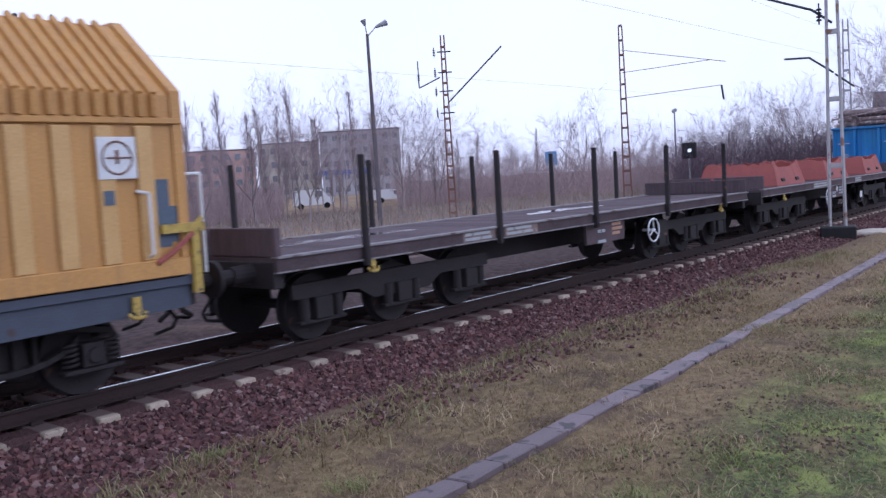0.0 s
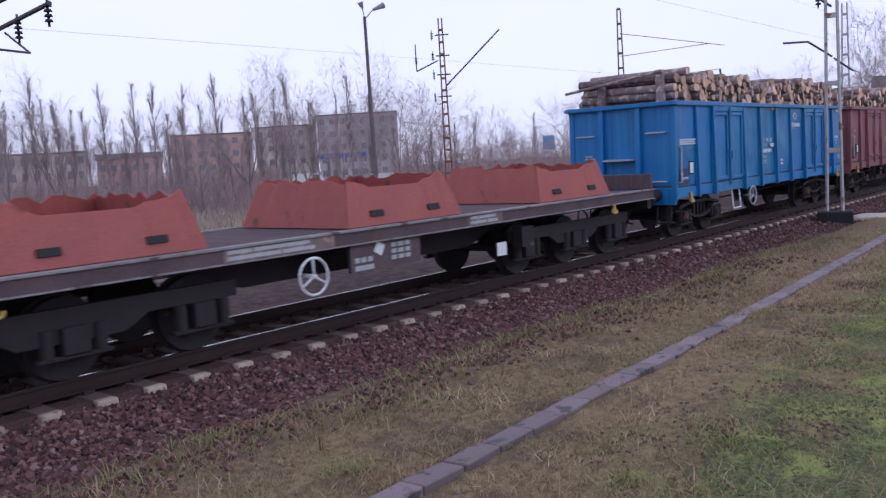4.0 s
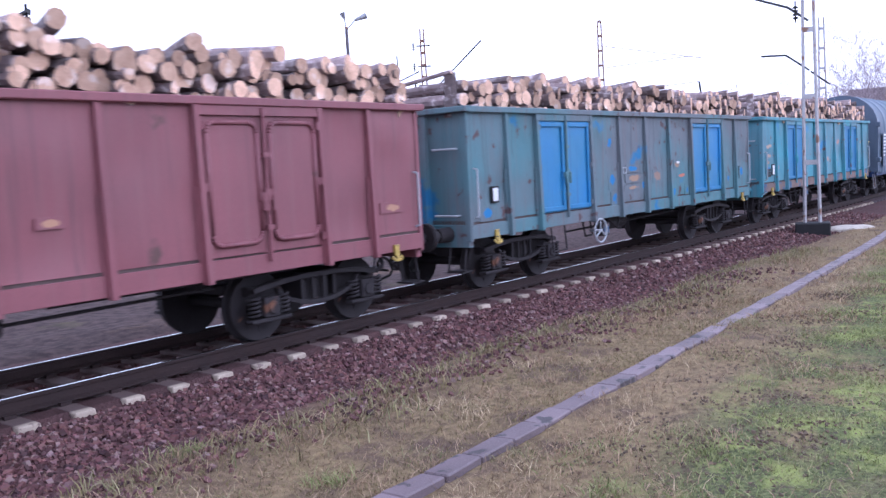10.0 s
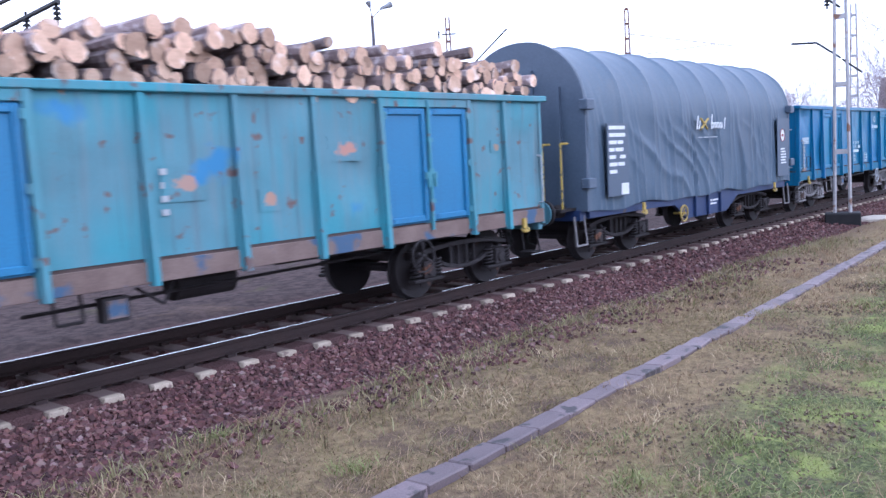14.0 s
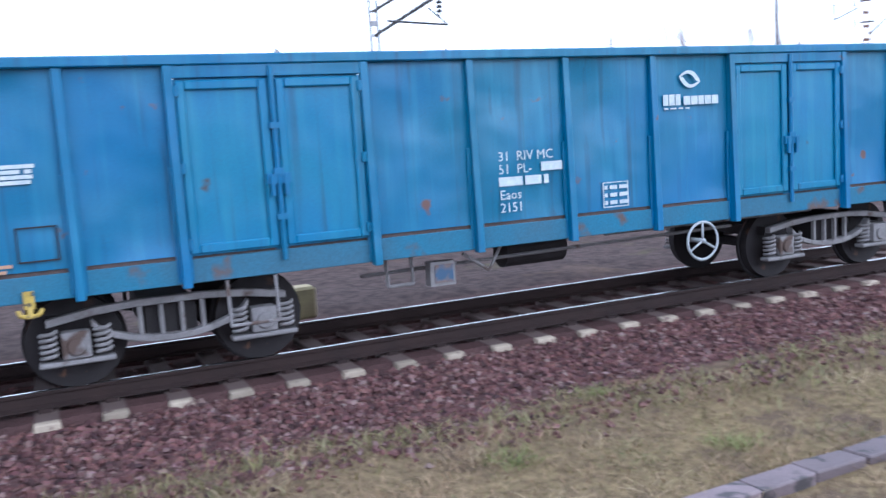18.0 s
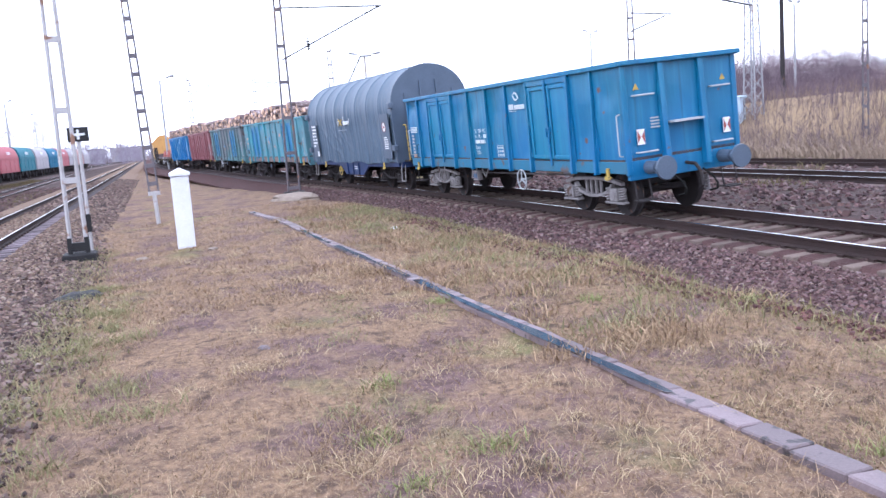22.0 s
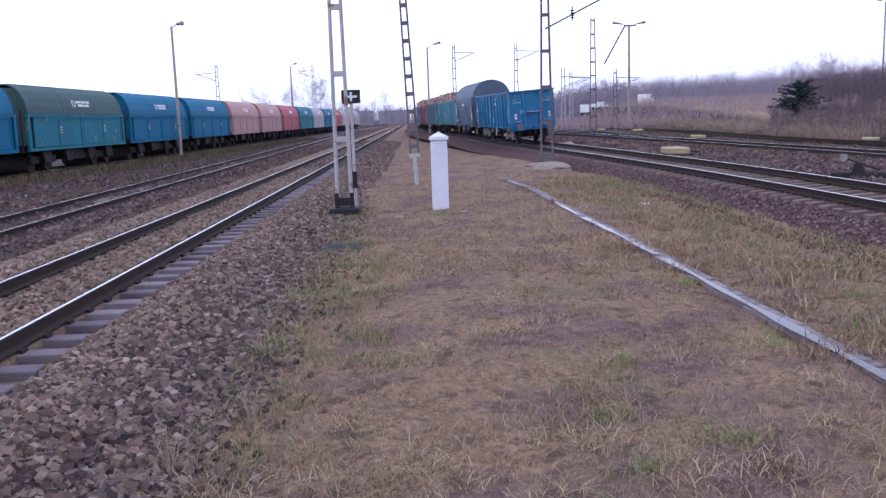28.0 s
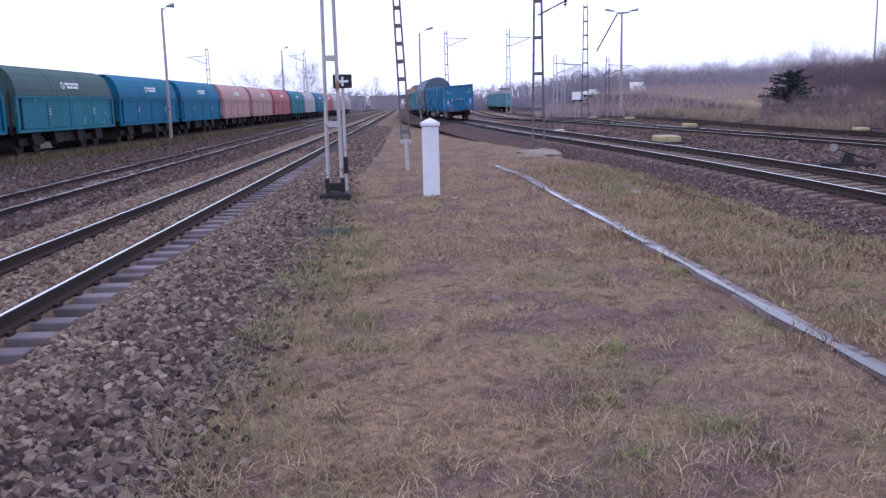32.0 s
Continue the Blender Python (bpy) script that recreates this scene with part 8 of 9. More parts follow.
# the dark leaning conifer bush
x, y = at_az(70.4, 78)
bush = thing("conifer", "dark sprawling conifer at the edge of the wood", "conifer", at=pose(x, y, gz1(x, y)))
cs, cn = [], []
for _ in range(95):
    a, h = rnd.uniform(0, 2 * math.pi), rnd.uniform(0.3, 4.0)
    ln = rnd.uniform(1.0, 3.3) * (1.15 - h / 5.2)
    p0 = np.array((0, 0, h * 0.7))
    p1 = p0 + np.array((math.cos(a) * ln, math.sin(a) * ln, rnd.uniform(-0.1, 0.6)))
    cs.append((p0, p1, 0.04, 0.015))
    for _n in range(60):
        q = p0 + (p1 - p0) * rnd.uniform(0.2, 1)
        cn.append((q, q + np.array((rnd.uniform(-0.3, 0.3), rnd.uniform(-0.3, 0.3), rnd.uniform(-0.12, 0.2))), 0.03, 0.006))
part("branches", soup("branches", *spars(cs, 4), M_trunk), None, bush)
part("needles", soup("needles", *spars(cn, 3), M_conifer), None, bush)


# ---- near grass ----
def blade_material(name, a, b, c):
    mat = bpy.data.materials.new(name)
    mat.use_nodes = True
    n, l = links(mat)
    geo = n.new("ShaderNodeNewGeometry")
    rp = n.new("ShaderNodeValToRGB")
    rp.color_ramp.elements[0].color, rp.color_ramp.elements[1].color = (*a, 1), (*b, 1)
    e = rp.color_ramp.elements.new(0.5)
    e.color = (*c, 1)
    l.new(geo.outputs["Random Per Island"], rp.inputs["Fac"])
    l.new(rp.outputs["Color"], n["Principled BSDF"].inputs["Base Color"])
    n["Principled BSDF"].inputs["Roughness"].default_value = 0.8
    n["Principled BSDF"].inputs["Specular IOR Level"].default_value = 0.2
    return mat


M_blade_dry = blade_material("dry grass blades", (0.42, 0.305, 0.195), (0.14, 0.092, 0.066), (0.30, 0.212, 0.13))
M_blade_green = blade_material("green grass blades", (0.10, 0.13, 0.04), (0.20, 0.245, 0.08), (0.29, 0.29, 0.13))


M_blade_olive = blade_material("olive grass blades", (0.12, 0.135, 0.055), (0.22, 0.23, 0.10), (0.30, 0.26, 0.15))


M_blade_strip = blade_material("damp ochre grass blades", (0.27, 0.225, 0.105), (0.095, 0.075, 0.045), (0.18, 0.155, 0.07))
M_blade_yard = blade_material("brown yard weeds", (0.19, 0.145, 0.075), (0.09, 0.068, 0.05), (0.14, 0.12, 0.06))


def mossy_edge(x):
    """North edge of the greener, mossy corner of the lawn."""
    return 2.1 + 0.075 * x + 0.25 * math.sin(x * 1.9) + 0.15 * math.sin(x * 4.3)


def lawn_pick(lo=2.6, hi=17.0):
    def pick(r):
        while True:
            d = lo + (hi - lo) * r.random_sample() ** 1.3
            az = r.uniform(-82, 122) if d > 3 else r.uniform(0, 360)
            x, y = at_az(az, d)
            if x > 3.0 and y < mossy_edge(x) and r.random_sample() < 0.8:
                continue
            if y < float(a_y(x)) - 3.2 + 0.3 * math.sin(x * 1.7) and y > float(b_y(x)) + 2.75 + 0.25 * math.sin(x * 2.1):
                if abs(y - float(np.interp(x, DUCT[:, 0], DUCT[:, 1]))) > 0.17:
                    return x, y
    return pick


def patch_pick(lo, hi, n, seed, size):
    rr = np.random.RandomState(seed)
    base = lawn_pick(lo, hi)
    centres = [base(rr) for _ in range(n)]

    def pick(r):
        while True:
            c = centres[r.randint(n)]
            x, y = c[0] + r.normal(0, size), c[1] + r.normal(0, size)
            if y < float(a_y(x)) - 2.2 and y > float(b_y(x)) + 2.6:
                return x, y
    return pick


reeds("short_grass", "short dry winter grass", 96500, lawn_pick(0.05, 15), (0.03, 0.11), M_blade_dry, 21, 0.8, 0.0035)
reeds("short_grass", "short dry winter grass further off", 26000, lawn_pick(13, 34), (0.04, 0.12), M_blade_dry, 22, 0.8, 0.007)
reeds("short_grass", "tufts of fresh green grass", 14000, patch_pick(2.6, 16, 90, 5, 0.16), (0.03, 0.11), M_blade_olive, 23, 0.8, 0.0035)
reeds("short_grass", "longer dry tufts", 26000, patch_pick(2.6, 22, 420, 6, 0.13), (0.05, 0.15), M_blade_dry, 24, 0.9, 0.0032)


M_blade_straw = blade_material("bleached straw blades", (0.50, 0.39, 0.25), (0.36, 0.27, 0.17), (0.44, 0.36, 0.22))
M_blade_brown = blade_material("rotting brown blades", (0.15, 0.10, 0.075), (0.09, 0.062, 0.05), (0.12, 0.09, 0.055))
reeds("short_grass", "bleached straw tufts", 15000, patch_pick(2.4, 20, 260, 71, 0.12), (0.04, 0.14), M_blade_straw, 72, 1.0, 0.0035)
reeds("short_grass", "rotting brown grass in patches", 22000, patch_pick(2.4, 20, 110, 73, 0.26), (0.03, 0.09), M_blade_brown, 74, 1.0, 0.004)
reeds("short_grass", "yellow-green sprigs", 5000, patch_pick(2.4, 12, 34, 75, 0.1), (0.05, 0.14), M_blade_green, 76, 0.8, 0.004)


def strip_pick(r):
    x = r.uniform(-13, 15)
    lo = float(np.interp(x, DUCT[:, 0], DUCT[:, 1])) + 0.16
    hi = float(a_y(x)) - 3.2
    return x, lo + (hi - lo) * r.random_sample() ** 1.2


reeds("short_grass", "thin ochre grass between the duct and the ballast", 42000, strip_pick, (0.025, 0.08), M_blade_strip, 28, 0.8, 0.004)


def verge_pick(r):
    x = r.uniform(-30, 22)
    return x, float(a_y(x)) - 3.35 + r.normal(0, 0.38) + 0.35 * math.sin(x * 0.8) - 0.1


reeds("verge_grass", "tufts along the ballast edge", 7000, verge_pick, (0.05, 0.19), M_blade_strip, 25, 0.6, 0.005)
reeds("verge_grass", "green weeds along the ballast edge", 6000, verge_pick, (0.05, 0.18), M_blade_olive, 26, 0.7, 0.006)


def verge_b_pick(r):
    x = r.uniform(-24, -3)
    return x, float(b_y(x)) + 3.2 + r.normal(0, 0.28) + 0.2 * math.sin(x * 1.9)


reeds("verge_grass", "green and dry tufts along the grey ballast", 3600, verge_b_pick, (0.05, 0.2), M_blade_olive, 29, 0.6, 0.005)


def spot_pick(seed, n, x0, x1, mid, slope, spread, size):
    """Points in clumps along a line of the lawn."""
    rr = np.random.RandomState(seed)
    cx = rr.uniform(x0, x1, n)
    cy = mid + slope * cx + rr.normal(0, spread, n)

    def pick(r):
        k = r.randint(n)
        return cx[k] + r.normal(0, size), cy[k] + r.normal(0, size)
    return pick


green_pick = spot_pick(61, 300, 3.0, 22.0, 1.15, 0.075, 0.8, 0.2)


reeds("short_grass", "greener grass in the mossy corner", 60000, green_pick, (0.02, 0.085), M_blade_green, 27, 0.9, 0.004)

reeds("verge_grass", "olive tufts spreading from the grey ballast", 4200, spot_pick(64, 40, -17.0, -3.0, -1.15, 0.0743, 0.38, 0.13), (0.04, 0.17), M_blade_olive, 65, 0.7, 0.005)
reeds("verge_grass", "pale olive tussocks between duct and curve", 4500, spot_pick(66, 70, -28.0, -8.0, 6.1, 0.11, 0.75, 0.24), (0.05, 0.2), M_blade_olive, 67, 0.7, 0.007)
reeds("verge_grass", "dry tussocks between duct and curve", 9000, spot_pick(68, 70, -30.0, -8.0, 5.6, 0.11, 0.9, 0.24), (0.05, 0.22), M_blade_dry, 69, 0.7, 0.007)


def yard_pick(r):
    x = r.uniform(-75, -8)
    return x, float(c_y(x)) + (r.uniform(-11, 4) if r.random_sample() < 0.7 else r.choice((2.6, -2.4, -6.5)) + r.normal(0, 0.5))


def hopper_weeds(r):
    x = r.uniform(-120, -30)
    return x, float(d_y(x)) + 2.1 + abs(r.normal(0, 0.6))


reeds("yard_weeds", "low weeds in the cinders of the yard", 13000, yard_pick, (0.04, 0.22), M_blade_yard, 41, 0.7, 0.012)
reeds("yard_weeds", "dry weeds before the hopper wagons", 7000, hopper_weeds, (0.12, 0.5), M_blade_yard, 42, 0.4, 0.016)

def right_yard_pick(r):
    """Clumps of low weeds beside the yard tracks."""
    while True:
        x = r.uniform(-85, -10)
        y = float(r.choice((f_y(x), g_y(x)))) + r.choice((-1.9, 1.9)) + r.normal(0, 0.35)
        if math.sin(x * 0.9 + y) > 0.1:
            return x, y


reeds("yard_weeds", "low brown weeds beside the yard tracks", 6000, right_yard_pick, (0.06, 0.3), M_blade_yard, 43, 0.6, 0.014)


def weed_stalks(x, y, label, n=7, h=0.4):
    w = thing("weed", label, "weed", group="dry weeds", at=pose(x, y, gz1(x, y)))
    for _ in range(n):
        a, q = rnd.uniform(0, 2 * math.pi), rnd.uniform(0.1, 0.35) * h
        top = Vector((q * math.cos(a), q * math.sin(a), h * rnd.uniform(0.6, 1.0)))
        bm = bmesh.new()
        rod(bm, (0, 0, -0.03), top, 0.005, 0.003, 5)
        for _k in range(3):
            f, b = rnd.uniform(0.4, 0.95), rnd.uniform(0, 2 * math.pi)
            rod(bm, top * f, top * f + Vector((0.1 * math.cos(b), 0.1 * math.sin(b), 0.06)), 0.004, 0.001, 4)
        part("stalk", bm, M_reed, w)


weed_stalks(-5.6, -2.2, "dry yellow weed with bent stalks at the ballast edge")
weed_stalks(-6.6, -1.9, "dry yellow weed beside the ballast", 5, 0.3)
weed_stalks(-2.2, 6.2, "dry weed at the ballast edge", 5, 0.25)

# ---- ballast stones ----
def stone_material(name, cols):
    mat = bpy.data.materials.new(name)
    mat.use_nodes = True
    n, l = links(mat)
    geo = n.new("ShaderNodeNewGeometry")
    rp = n.new("ShaderNodeValToRGB")
    rp.color_ramp.elements[0].color, rp.color_ramp.elements[1].color = (*cols[0], 1), (*cols[-1], 1)
    for i, c in enumerate(cols[1:-1]):
        rp.color_ramp.elements.new((i + 1) / (len(cols) - 1)).color = (*c, 1)
    l.new(geo.outputs["Random Per Island"], rp.inputs["Fac"])
    tx = n.new("ShaderNodeTexNoise")
    tx.inputs["Scale"].default_value = 60
    mx = n.new("ShaderNodeMix")
    mx.data_type, mx.blend_type = "RGBA", "MULTIPLY"
    mx.inputs["Factor"].default_value = 0.5
    l.new(rp.outputs["Color"], mx.inputs["A"])
    l.new(tx.outputs["Color"], mx.inputs["B"])
    l.new(mx.outputs["Result"], n["Principled BSDF"].inputs["Base Color"])
    n["Principled BSDF"].inputs["Roughness"].default_value = 0.9
    n["Principled BSDF"].inputs["Specular IOR Level"].default_value = 0.25
    return mat


M_stone_red = stone_material("red-brown ballast stones", ((0.185, 0.088, 0.083), (0.09, 0.045, 0.047), (0.25, 0.126, 0.116), (0.058, 0.033, 0.035), (0.158, 0.073, 0.072), (0.315, 0.22, 0.205)))
M_stone_grey = stone_material("grey-brown ballast stones", ((0.22, 0.15, 0.125), (0.07, 0.049, 0.048), (0.32, 0.23, 0.19), (0.045, 0.033, 0.035), (0.16, 0.108, 0.096), (0.38, 0.295, 0.25)))
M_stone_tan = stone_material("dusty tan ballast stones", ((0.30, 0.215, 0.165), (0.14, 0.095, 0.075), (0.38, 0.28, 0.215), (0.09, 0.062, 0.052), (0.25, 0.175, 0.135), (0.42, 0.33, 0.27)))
M_stone_brown = stone_material("dull brown ballast stones", ((0.175, 0.105, 0.102), (0.088, 0.055, 0.057), (0.235, 0.15, 0.142), (0.057, 0.038, 0.041), (0.15, 0.088, 0.086), (0.30, 0.225, 0.21)))
CUBE = np.array([(a, b, c) for a in (-1, 1) for b in (-1, 1) for c in (-1, 1)], float)
CUBE_F = np.array([(0, 1, 3, 2), (4, 6, 7, 5), (0, 4, 5, 1), (2, 3, 7, 6), (0, 2, 6, 4), (1, 5, 7, 3)])


def stones(name, label, count, where, size, mat, seed):
    r = np.random.RandomState(seed)
    p = np.array([where(r) for _ in range(count)])
    n = len(p)
    s = r.uniform(*size, n)[:, None, None] * r.uniform(0.55, 1.15, (n, 1, 3)) * 0.5
    v = CUBE[None] * s * r.uniform(0.55, 1.1, (n, 8, 3))
    q = r.normal(0, 1, (n, 4))
    q /= np.linalg.norm(q, axis=1)[:, None]
    w, x, y, z = q.T
    R = np.stack([1 - 2 * (y * y + z * z), 2 * (x * y - z * w), 2 * (x * z + y * w), 2 * (x * y + z * w), 1 - 2 * (x * x + z * z), 2 * (y * z - x * w), 2 * (x * z - y * w), 2 * (y * z + x * w), 1 - 2 * (x * x + y * y)], 1).reshape(n, 3, 3)
    v = np.einsum("nij,nkj->nki", R, v) + p[:, None]
    f = (CUBE_F[None] + 8 * np.arange(n)[:, None, None]).reshape(-1, 4)
    o = new(name, soup(name, v.reshape(-1, 3), f, mat))
    return tagged(o, label, "ballast", kind="stuff")


def bed_pick(fn, shoulder, x0, x1, z0, side, up_fn=flat, power=1.0, lean=None, within=0.18):
    def pick(r):
        x = x0 + (x1 - x0) * r.random_sample() ** power
        o = (r.uniform(1.33, shoulder + 0.4) if side > 0 or r.random_sample() < 0.86 else r.uniform(0.85, 1.3)) if r.random_sample() > within else r.uniform(-0.62, 0.62)
        inside = abs(o) < 0.7
        z = -0.235 if abs(o) < 1.75 else -0.235 - (abs(o) - 1.75) / (shoulder - 1.75) * 0.165
        z = max(z, -0.47) + r.uniform(-0.04, 0.005)
        if 0.7 < abs(o) < 1.38:
            z -= 0.03
        elif abs(o) < 0.7:
            z += 0.05 if side > 0 else -0.02
        if lean is not None:
            z += math.tan(radians(float(lean(x)))) * max(-1.2, side * o + 0.75)
        return x, float(fn(x)) + side * o, z0 + float(up_fn(x)) + z
    return pick


stones("ballast_stones", "loose red-brown ballast stones of the main track", 32000, bed_pick(a_y, 3.2, -3, 15, 0.0, -1, rise, lean=cant), (0.035, 0.075), M_stone_red, 31)
stones("ballast_stones", "loose dull brown ballast stones of the main track", 18000, bed_pick(a_y, 3.2, -14, -3, 0.0, -1, rise, lean=cant), (0.035, 0.075), M_stone_brown, 39)
stones("ballast_stones", "loose dull brown ballast stones along the curve", 17000, bed_pick(a_y, 3.2, -40, -14, 0.0, -1, rise, lean=cant), (0.05, 0.09), M_stone_brown, 32)
stones("ballast_stones", "loose red-brown ballast stones further along", 9000, bed_pick(a_y, 3.2, 15, 34, 0.0, -1, rise, lean=cant), (0.05, 0.09), M_stone_red, 33)
stones("ballast_stones", "loose grey-brown ballast stones of the straight track", 34000, bed_pick(b_y, 2.9, -16, 6.0, 0.074, 1, within=0.0), (0.05, 0.115), M_stone_grey, 34)
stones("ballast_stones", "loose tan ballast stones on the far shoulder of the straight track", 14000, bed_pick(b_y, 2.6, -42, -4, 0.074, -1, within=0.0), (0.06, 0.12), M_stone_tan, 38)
stones("ballast_stones", "loose grey-brown ballast stones further along", 14000, bed_pick(b_y, 2.9, -40, -15, 0.074, 1, within=0.0), (0.06, 0.13), M_stone_grey, 35)
stones("ballast_stones", "grey-brown ballast stones far down the straight track", 12000, bed_pick(b_y, 3.0, -90, -40, 0.074, 1, power=0.7), (0.09, 0.17), M_stone_grey, 43)
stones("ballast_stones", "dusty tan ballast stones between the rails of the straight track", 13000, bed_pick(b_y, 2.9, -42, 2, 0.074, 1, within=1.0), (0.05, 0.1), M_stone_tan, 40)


def crest_pick(r):
    """The crest of the bed, beside the sleeper ends."""
    x = r.uniform(-42, 2)
    o = 1.33 + abs(r.normal(0, 0.42))
    return x, float(b_y(x)) + o, 0.074 - 0.222 - 0.1 * max(0.0, o - 1.75) + r.uniform(-0.03, 0.006)


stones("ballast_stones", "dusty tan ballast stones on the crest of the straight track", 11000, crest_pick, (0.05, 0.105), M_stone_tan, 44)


def scatter_pick(r):
    x = r.uniform(-25, 18)
    y = float(a_y(x)) - 3.3 - abs(r.normal(0, 0.26 + 0.015 * max(0, x)))
    return x, y, gz1(x, y) + 0.01


def scatter_pick_b(r):
    x = r.uniform(-24, -3)
    y = float(b_y(x)) + 2.9 + abs(r.normal(0, 0.3))
    return x, y, gz1(x, y) + 0.01


def yard_stone_pick(r):
    """Loose stones on the bare ground between the main line and the outer yard track."""
    while True:
        x = -7.0 - 75.0 * r.random_sample() ** 1.3
        y = float(a_y(x)) + r.uniform(2.4, 17.0)
        if min(abs(y - float(fn(x))) for fn in (e_y, f_y, g_y)) > 1.0:
            return x, y, gz1(x, y) + 0.015


def cinder_stone_pick(r):
    """Loose stones on the cinders beyond the straight track."""
    x = -6.0 - 80.0 * r.random_sample() ** 1.3
    y = float(b_y(x)) - r.uniform(2.6, 13.0)
    return x, y, max(gz1(x, y), -0.34) + 0.015


stones("scattered_stones", "loose dull brown stones on the bare yard ground", 11000, yard_stone_pick, (0.06, 0.15), M_stone_brown, 81)
stones("scattered_stones", "loose dark stones on the cinders", 9000, cinder_stone_pick, (0.06, 0.15), M_stone_brown, 82)
stones("scattered_stones", "stray stones in the grass verge", 3800, scatter_pick, (0.03, 0.07), M_stone_red, 36)
M_clod = stone_material("dark soil clods", ((0.20, 0.145, 0.10), (0.12, 0.09, 0.068), (0.25, 0.185, 0.125)))
clods = spot_pick(62, 90, 3.5, 16.0, 2.1, 0.07, 0.5, 0.16)


def clod_pick(r):
    x, y = clods(r)
    return x, y, gz1(x, y) + 0.002


stones("soil_clods", "dark crumbs of soil and moss in the thin grass", 3000, clod_pick, (0.012, 0.035), M_clod, 63)
stones("scattered_stones", "stray stones at the edge of the grey ballast", 3000, scatter_pick_b, (0.04, 0.09), M_stone_grey, 37)


# ---- buildings and vehicles far off ----
def building(label, az0, az1, d, z_top, wall, storeys, cols, roof_h=0.0, deep=10.0, el_base=-0.2):
    (x0, y0), (x1, y1) = at_az(az0, d), at_az(az1, d)
    w = math.hypot(x1 - x0, y1 - y0)
    b = thing("apartment_building" if storeys > 2 else "house", label, "building", at=pose(x0, y0, -0.4, 0, 0, math.degrees(math.atan2(y1 - y0, x1 - x0))))
    h = z_top + 0.4
    bm = bmesh.new()
    bx(bm, 0, w, 0, deep, 0, h)
    wl = part("wall", bm, wall, b)
    bm = bmesh.new()
    if roof_h:
        prism_x(bm, [(-0.4, h + 0.003), (deep + 0.4, h + 0.003), (deep / 2, h + roof_h)], -0.4, w + 0.4)
    else:
        bx(bm, -0.2, w + 0.2, -0.2, deep + 0.2, h + 0.003, h + 0.35)
    part("roof", bm, M_roof, b)
    for s_ in range(storeys):
        for c in range(cols):
            xx = w * (c + 0.5) / cols
            zz = h * (s_ + 0.3) / storeys
            bm = bmesh.new()
            ww, hh = min(1.5, w / cols * 0.5), min(1.5, h / storeys * 0.5)
            bx(bm, xx - ww / 2 - 0.1, xx + ww / 2 + 0.1, -0.09, 0.0, zz - 0.1, zz + hh + 0.1)
            win = part("window", bm, M_wall_cream, b)
            bm = bmesh.new()
            bx(bm, xx - ww / 2, xx + ww / 2, -0.12, -0.092, zz, zz + hh)
            part("pane", bm, M_glass_hazy, win)
    return b


building("grey five-storey apartment block behind the trees", -43.2, -48.4, 220, up(3.5, 220), M_wall_grey, 5, 8)
building("long cream apartment block behind the trees", -39.2, -43.1, 235, up(2.95, 235), M_wall_cream, 4, 6)
building("pink rendered apartment block behind the trees", -34.0, -39.0, 236, up(2.7, 236), M_wall_red, 4, 7)
building("low cream building behind the trees", -21.5, -29.0, 190, up(2.0, 190), M_wall_cream, 3, 12)
building("low pink house behind the trees", -29.6, -33.4, 210, up(1.5, 210), M_wall_red, 2, 6, 1.4)
building("dark roofed house beside the line", -77.6, -83.0, 74, up(1.6, 74), M_roof, 2, 3, 2.6, 8.0)
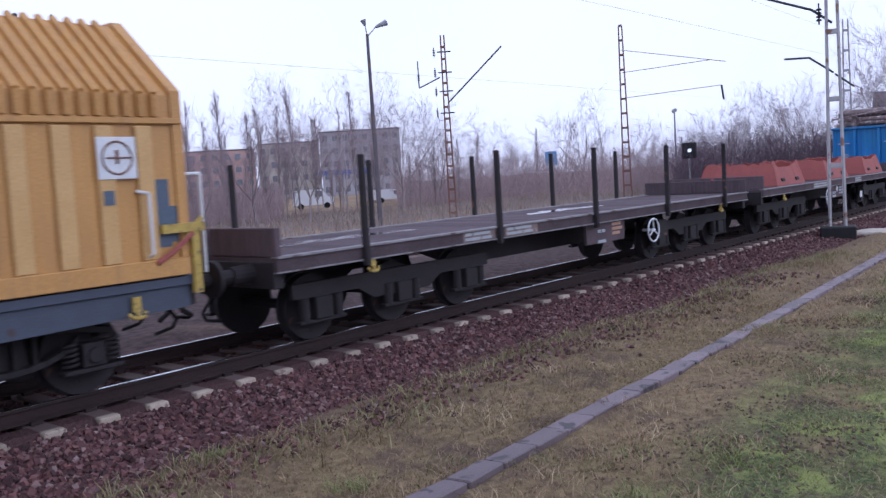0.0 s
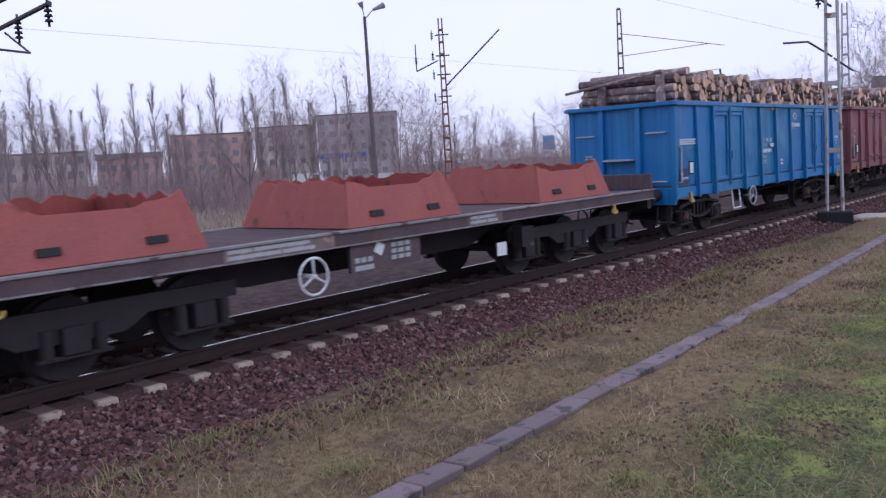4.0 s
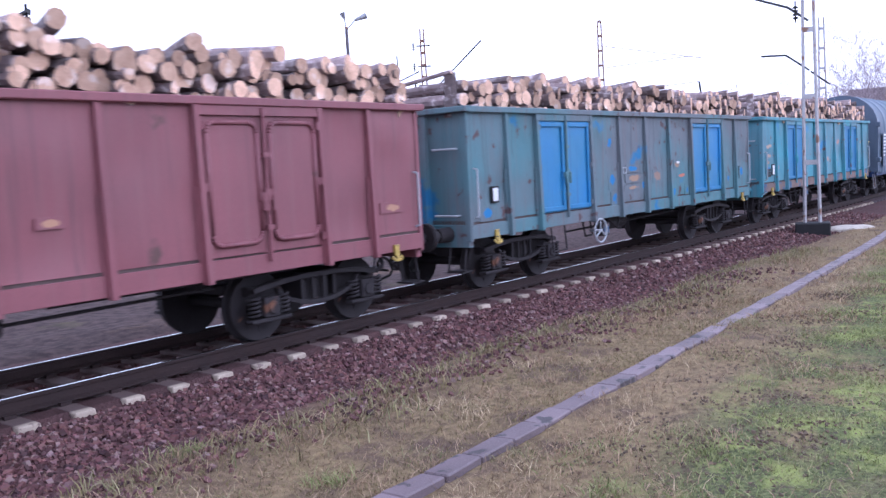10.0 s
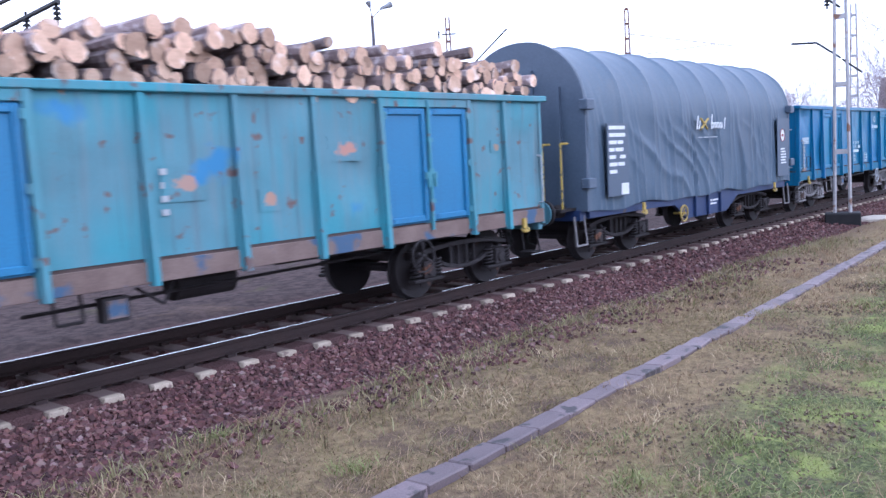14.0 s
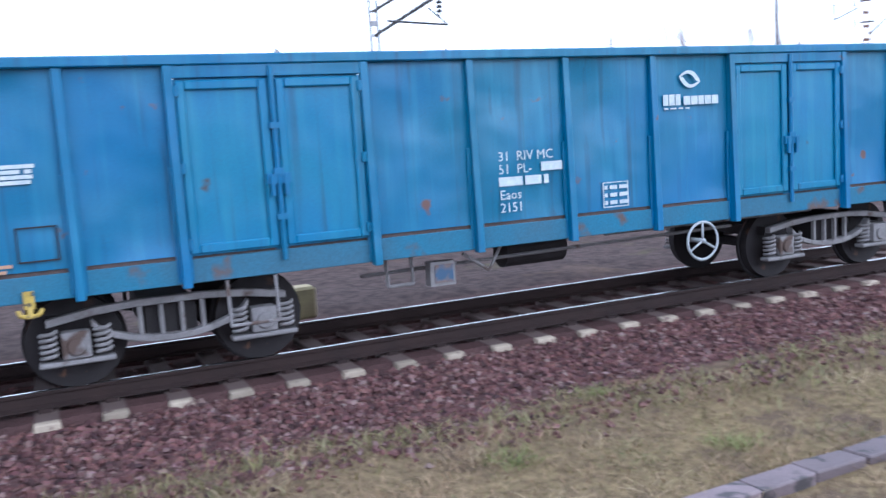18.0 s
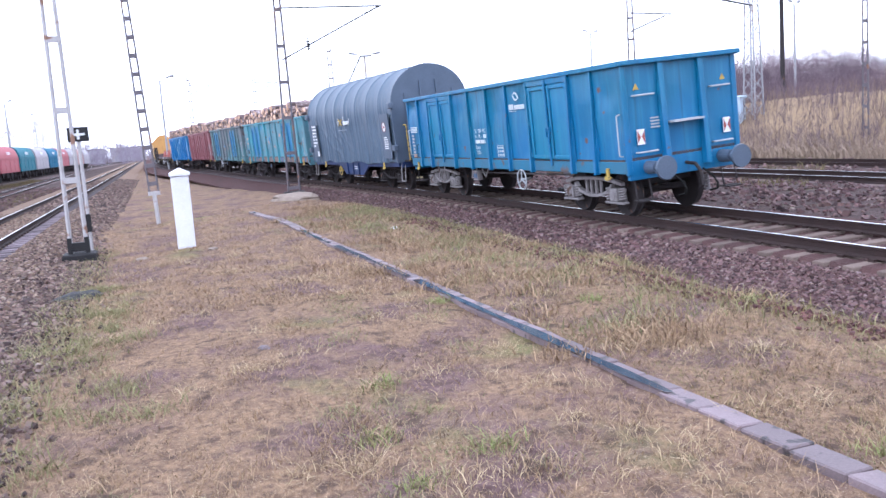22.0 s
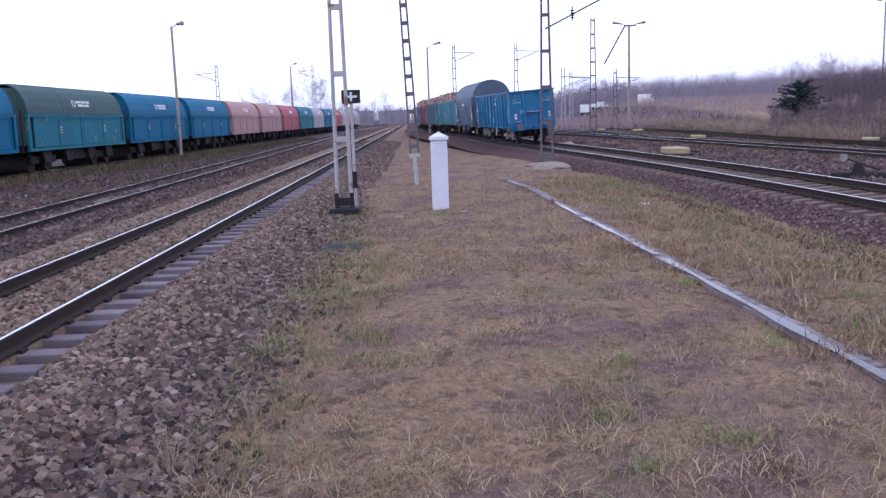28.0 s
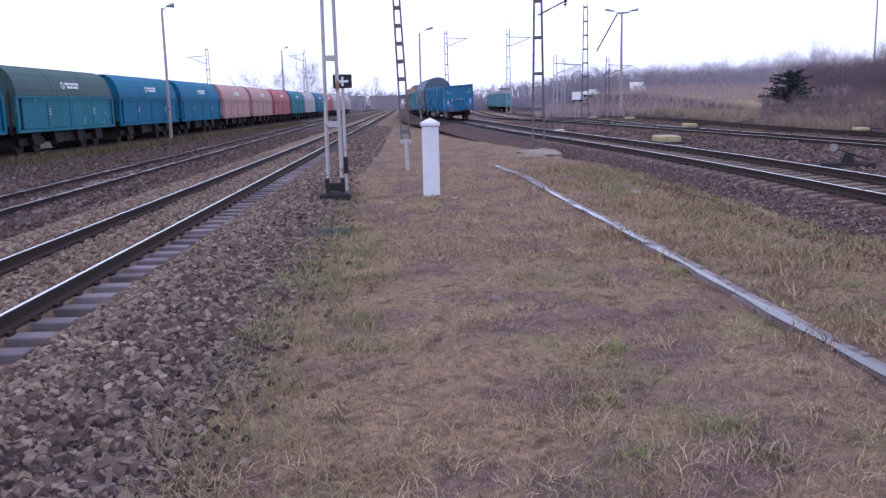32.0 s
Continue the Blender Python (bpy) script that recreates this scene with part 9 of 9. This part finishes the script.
building("small pale hut at the end of the yard", 87.55, 88.15, 250, up(0.75, 250), M_wall_grey, 1, 1, 0.0, 4.0)
building("pale depot building at the end of the yard", 97.0, 99.2, 420, up(0.5, 420), M_wall_grey, 1, 4)
building("pale blue warehouse at the end of the yard", 94.6, 96.6, 460, up(0.5, 460), M_wall_grey, 1, 4)
x, y = at_az(-44.5, 120)
cn_ = thing("canopy", "blue platform canopy on posts", "canopy", at=pose(x, y, gz1(x, y), 0, 0, -44.5))
bm = bmesh.new()
bx(bm, -3.6, 3.6, -1.6, 1.6, up(0.75, 120) - gz1(x, y), up(1.05, 120) - gz1(x, y))
part("canopy_roof", bm, M_blue_roof, cn_)
for q in (-3, 0, 3):
    bm = bmesh.new()
    rod(bm, (q, 0, 0), (q, 0, up(0.75, 120) - gz1(x, y)), 0.1, 0.1)
    part("canopy_post", bm, M_galv, cn_)


def van(az, d, long, high, mat, label, yaw):
    x, y = at_az(az, d)
    v = thing("van", label, "van", group="parked vehicles", at=pose(x, y, gz1(x, y), 0, 0, yaw))
    bm = bmesh.new()
    prism(bm, [(-long / 2, 0.45), (long / 2, 0.45), (long / 2, high * 0.55), (long * 0.36, high * 0.6), (long * 0.2, high), (-long / 2, high)], -0.9, 0.9)
    part("body", bm, mat, v, bevel=0.05)
    bm = bmesh.new()
    bx(bm, long * 0.05, long * 0.22, -0.92, 0.92, high * 0.62, high * 0.9)
    part("side_window", bm, M_glass_hazy, v)
    for q in (-long * 0.32, long * 0.32):
        for s in (-0.8, 0.8):
            bm = bmesh.new()
            rod(bm, (q, s - 0.12, 0.34), (q, s + 0.12, 0.34), 0.34, 0.34, 14)
            part("wheel", bm, M_rubber, v)
    return v


van(-42.5, 100, 4.6, 2.2, M_van, "white van parked by the platform", -40)
van(-47.6, 105, 4.2, 1.6, M_van, "white car parked by the platform", -40)
van(83.0, 180, 4.2, 2.0, M_van, "white van far across the yard", 150)
van(82.3, 180, 3.6, 1.5, M_van, "white car far across the yard", 140)
van(79.4, 180, 4.6, 2.3, M_van, "white delivery van far across the yard", 150)


motions()
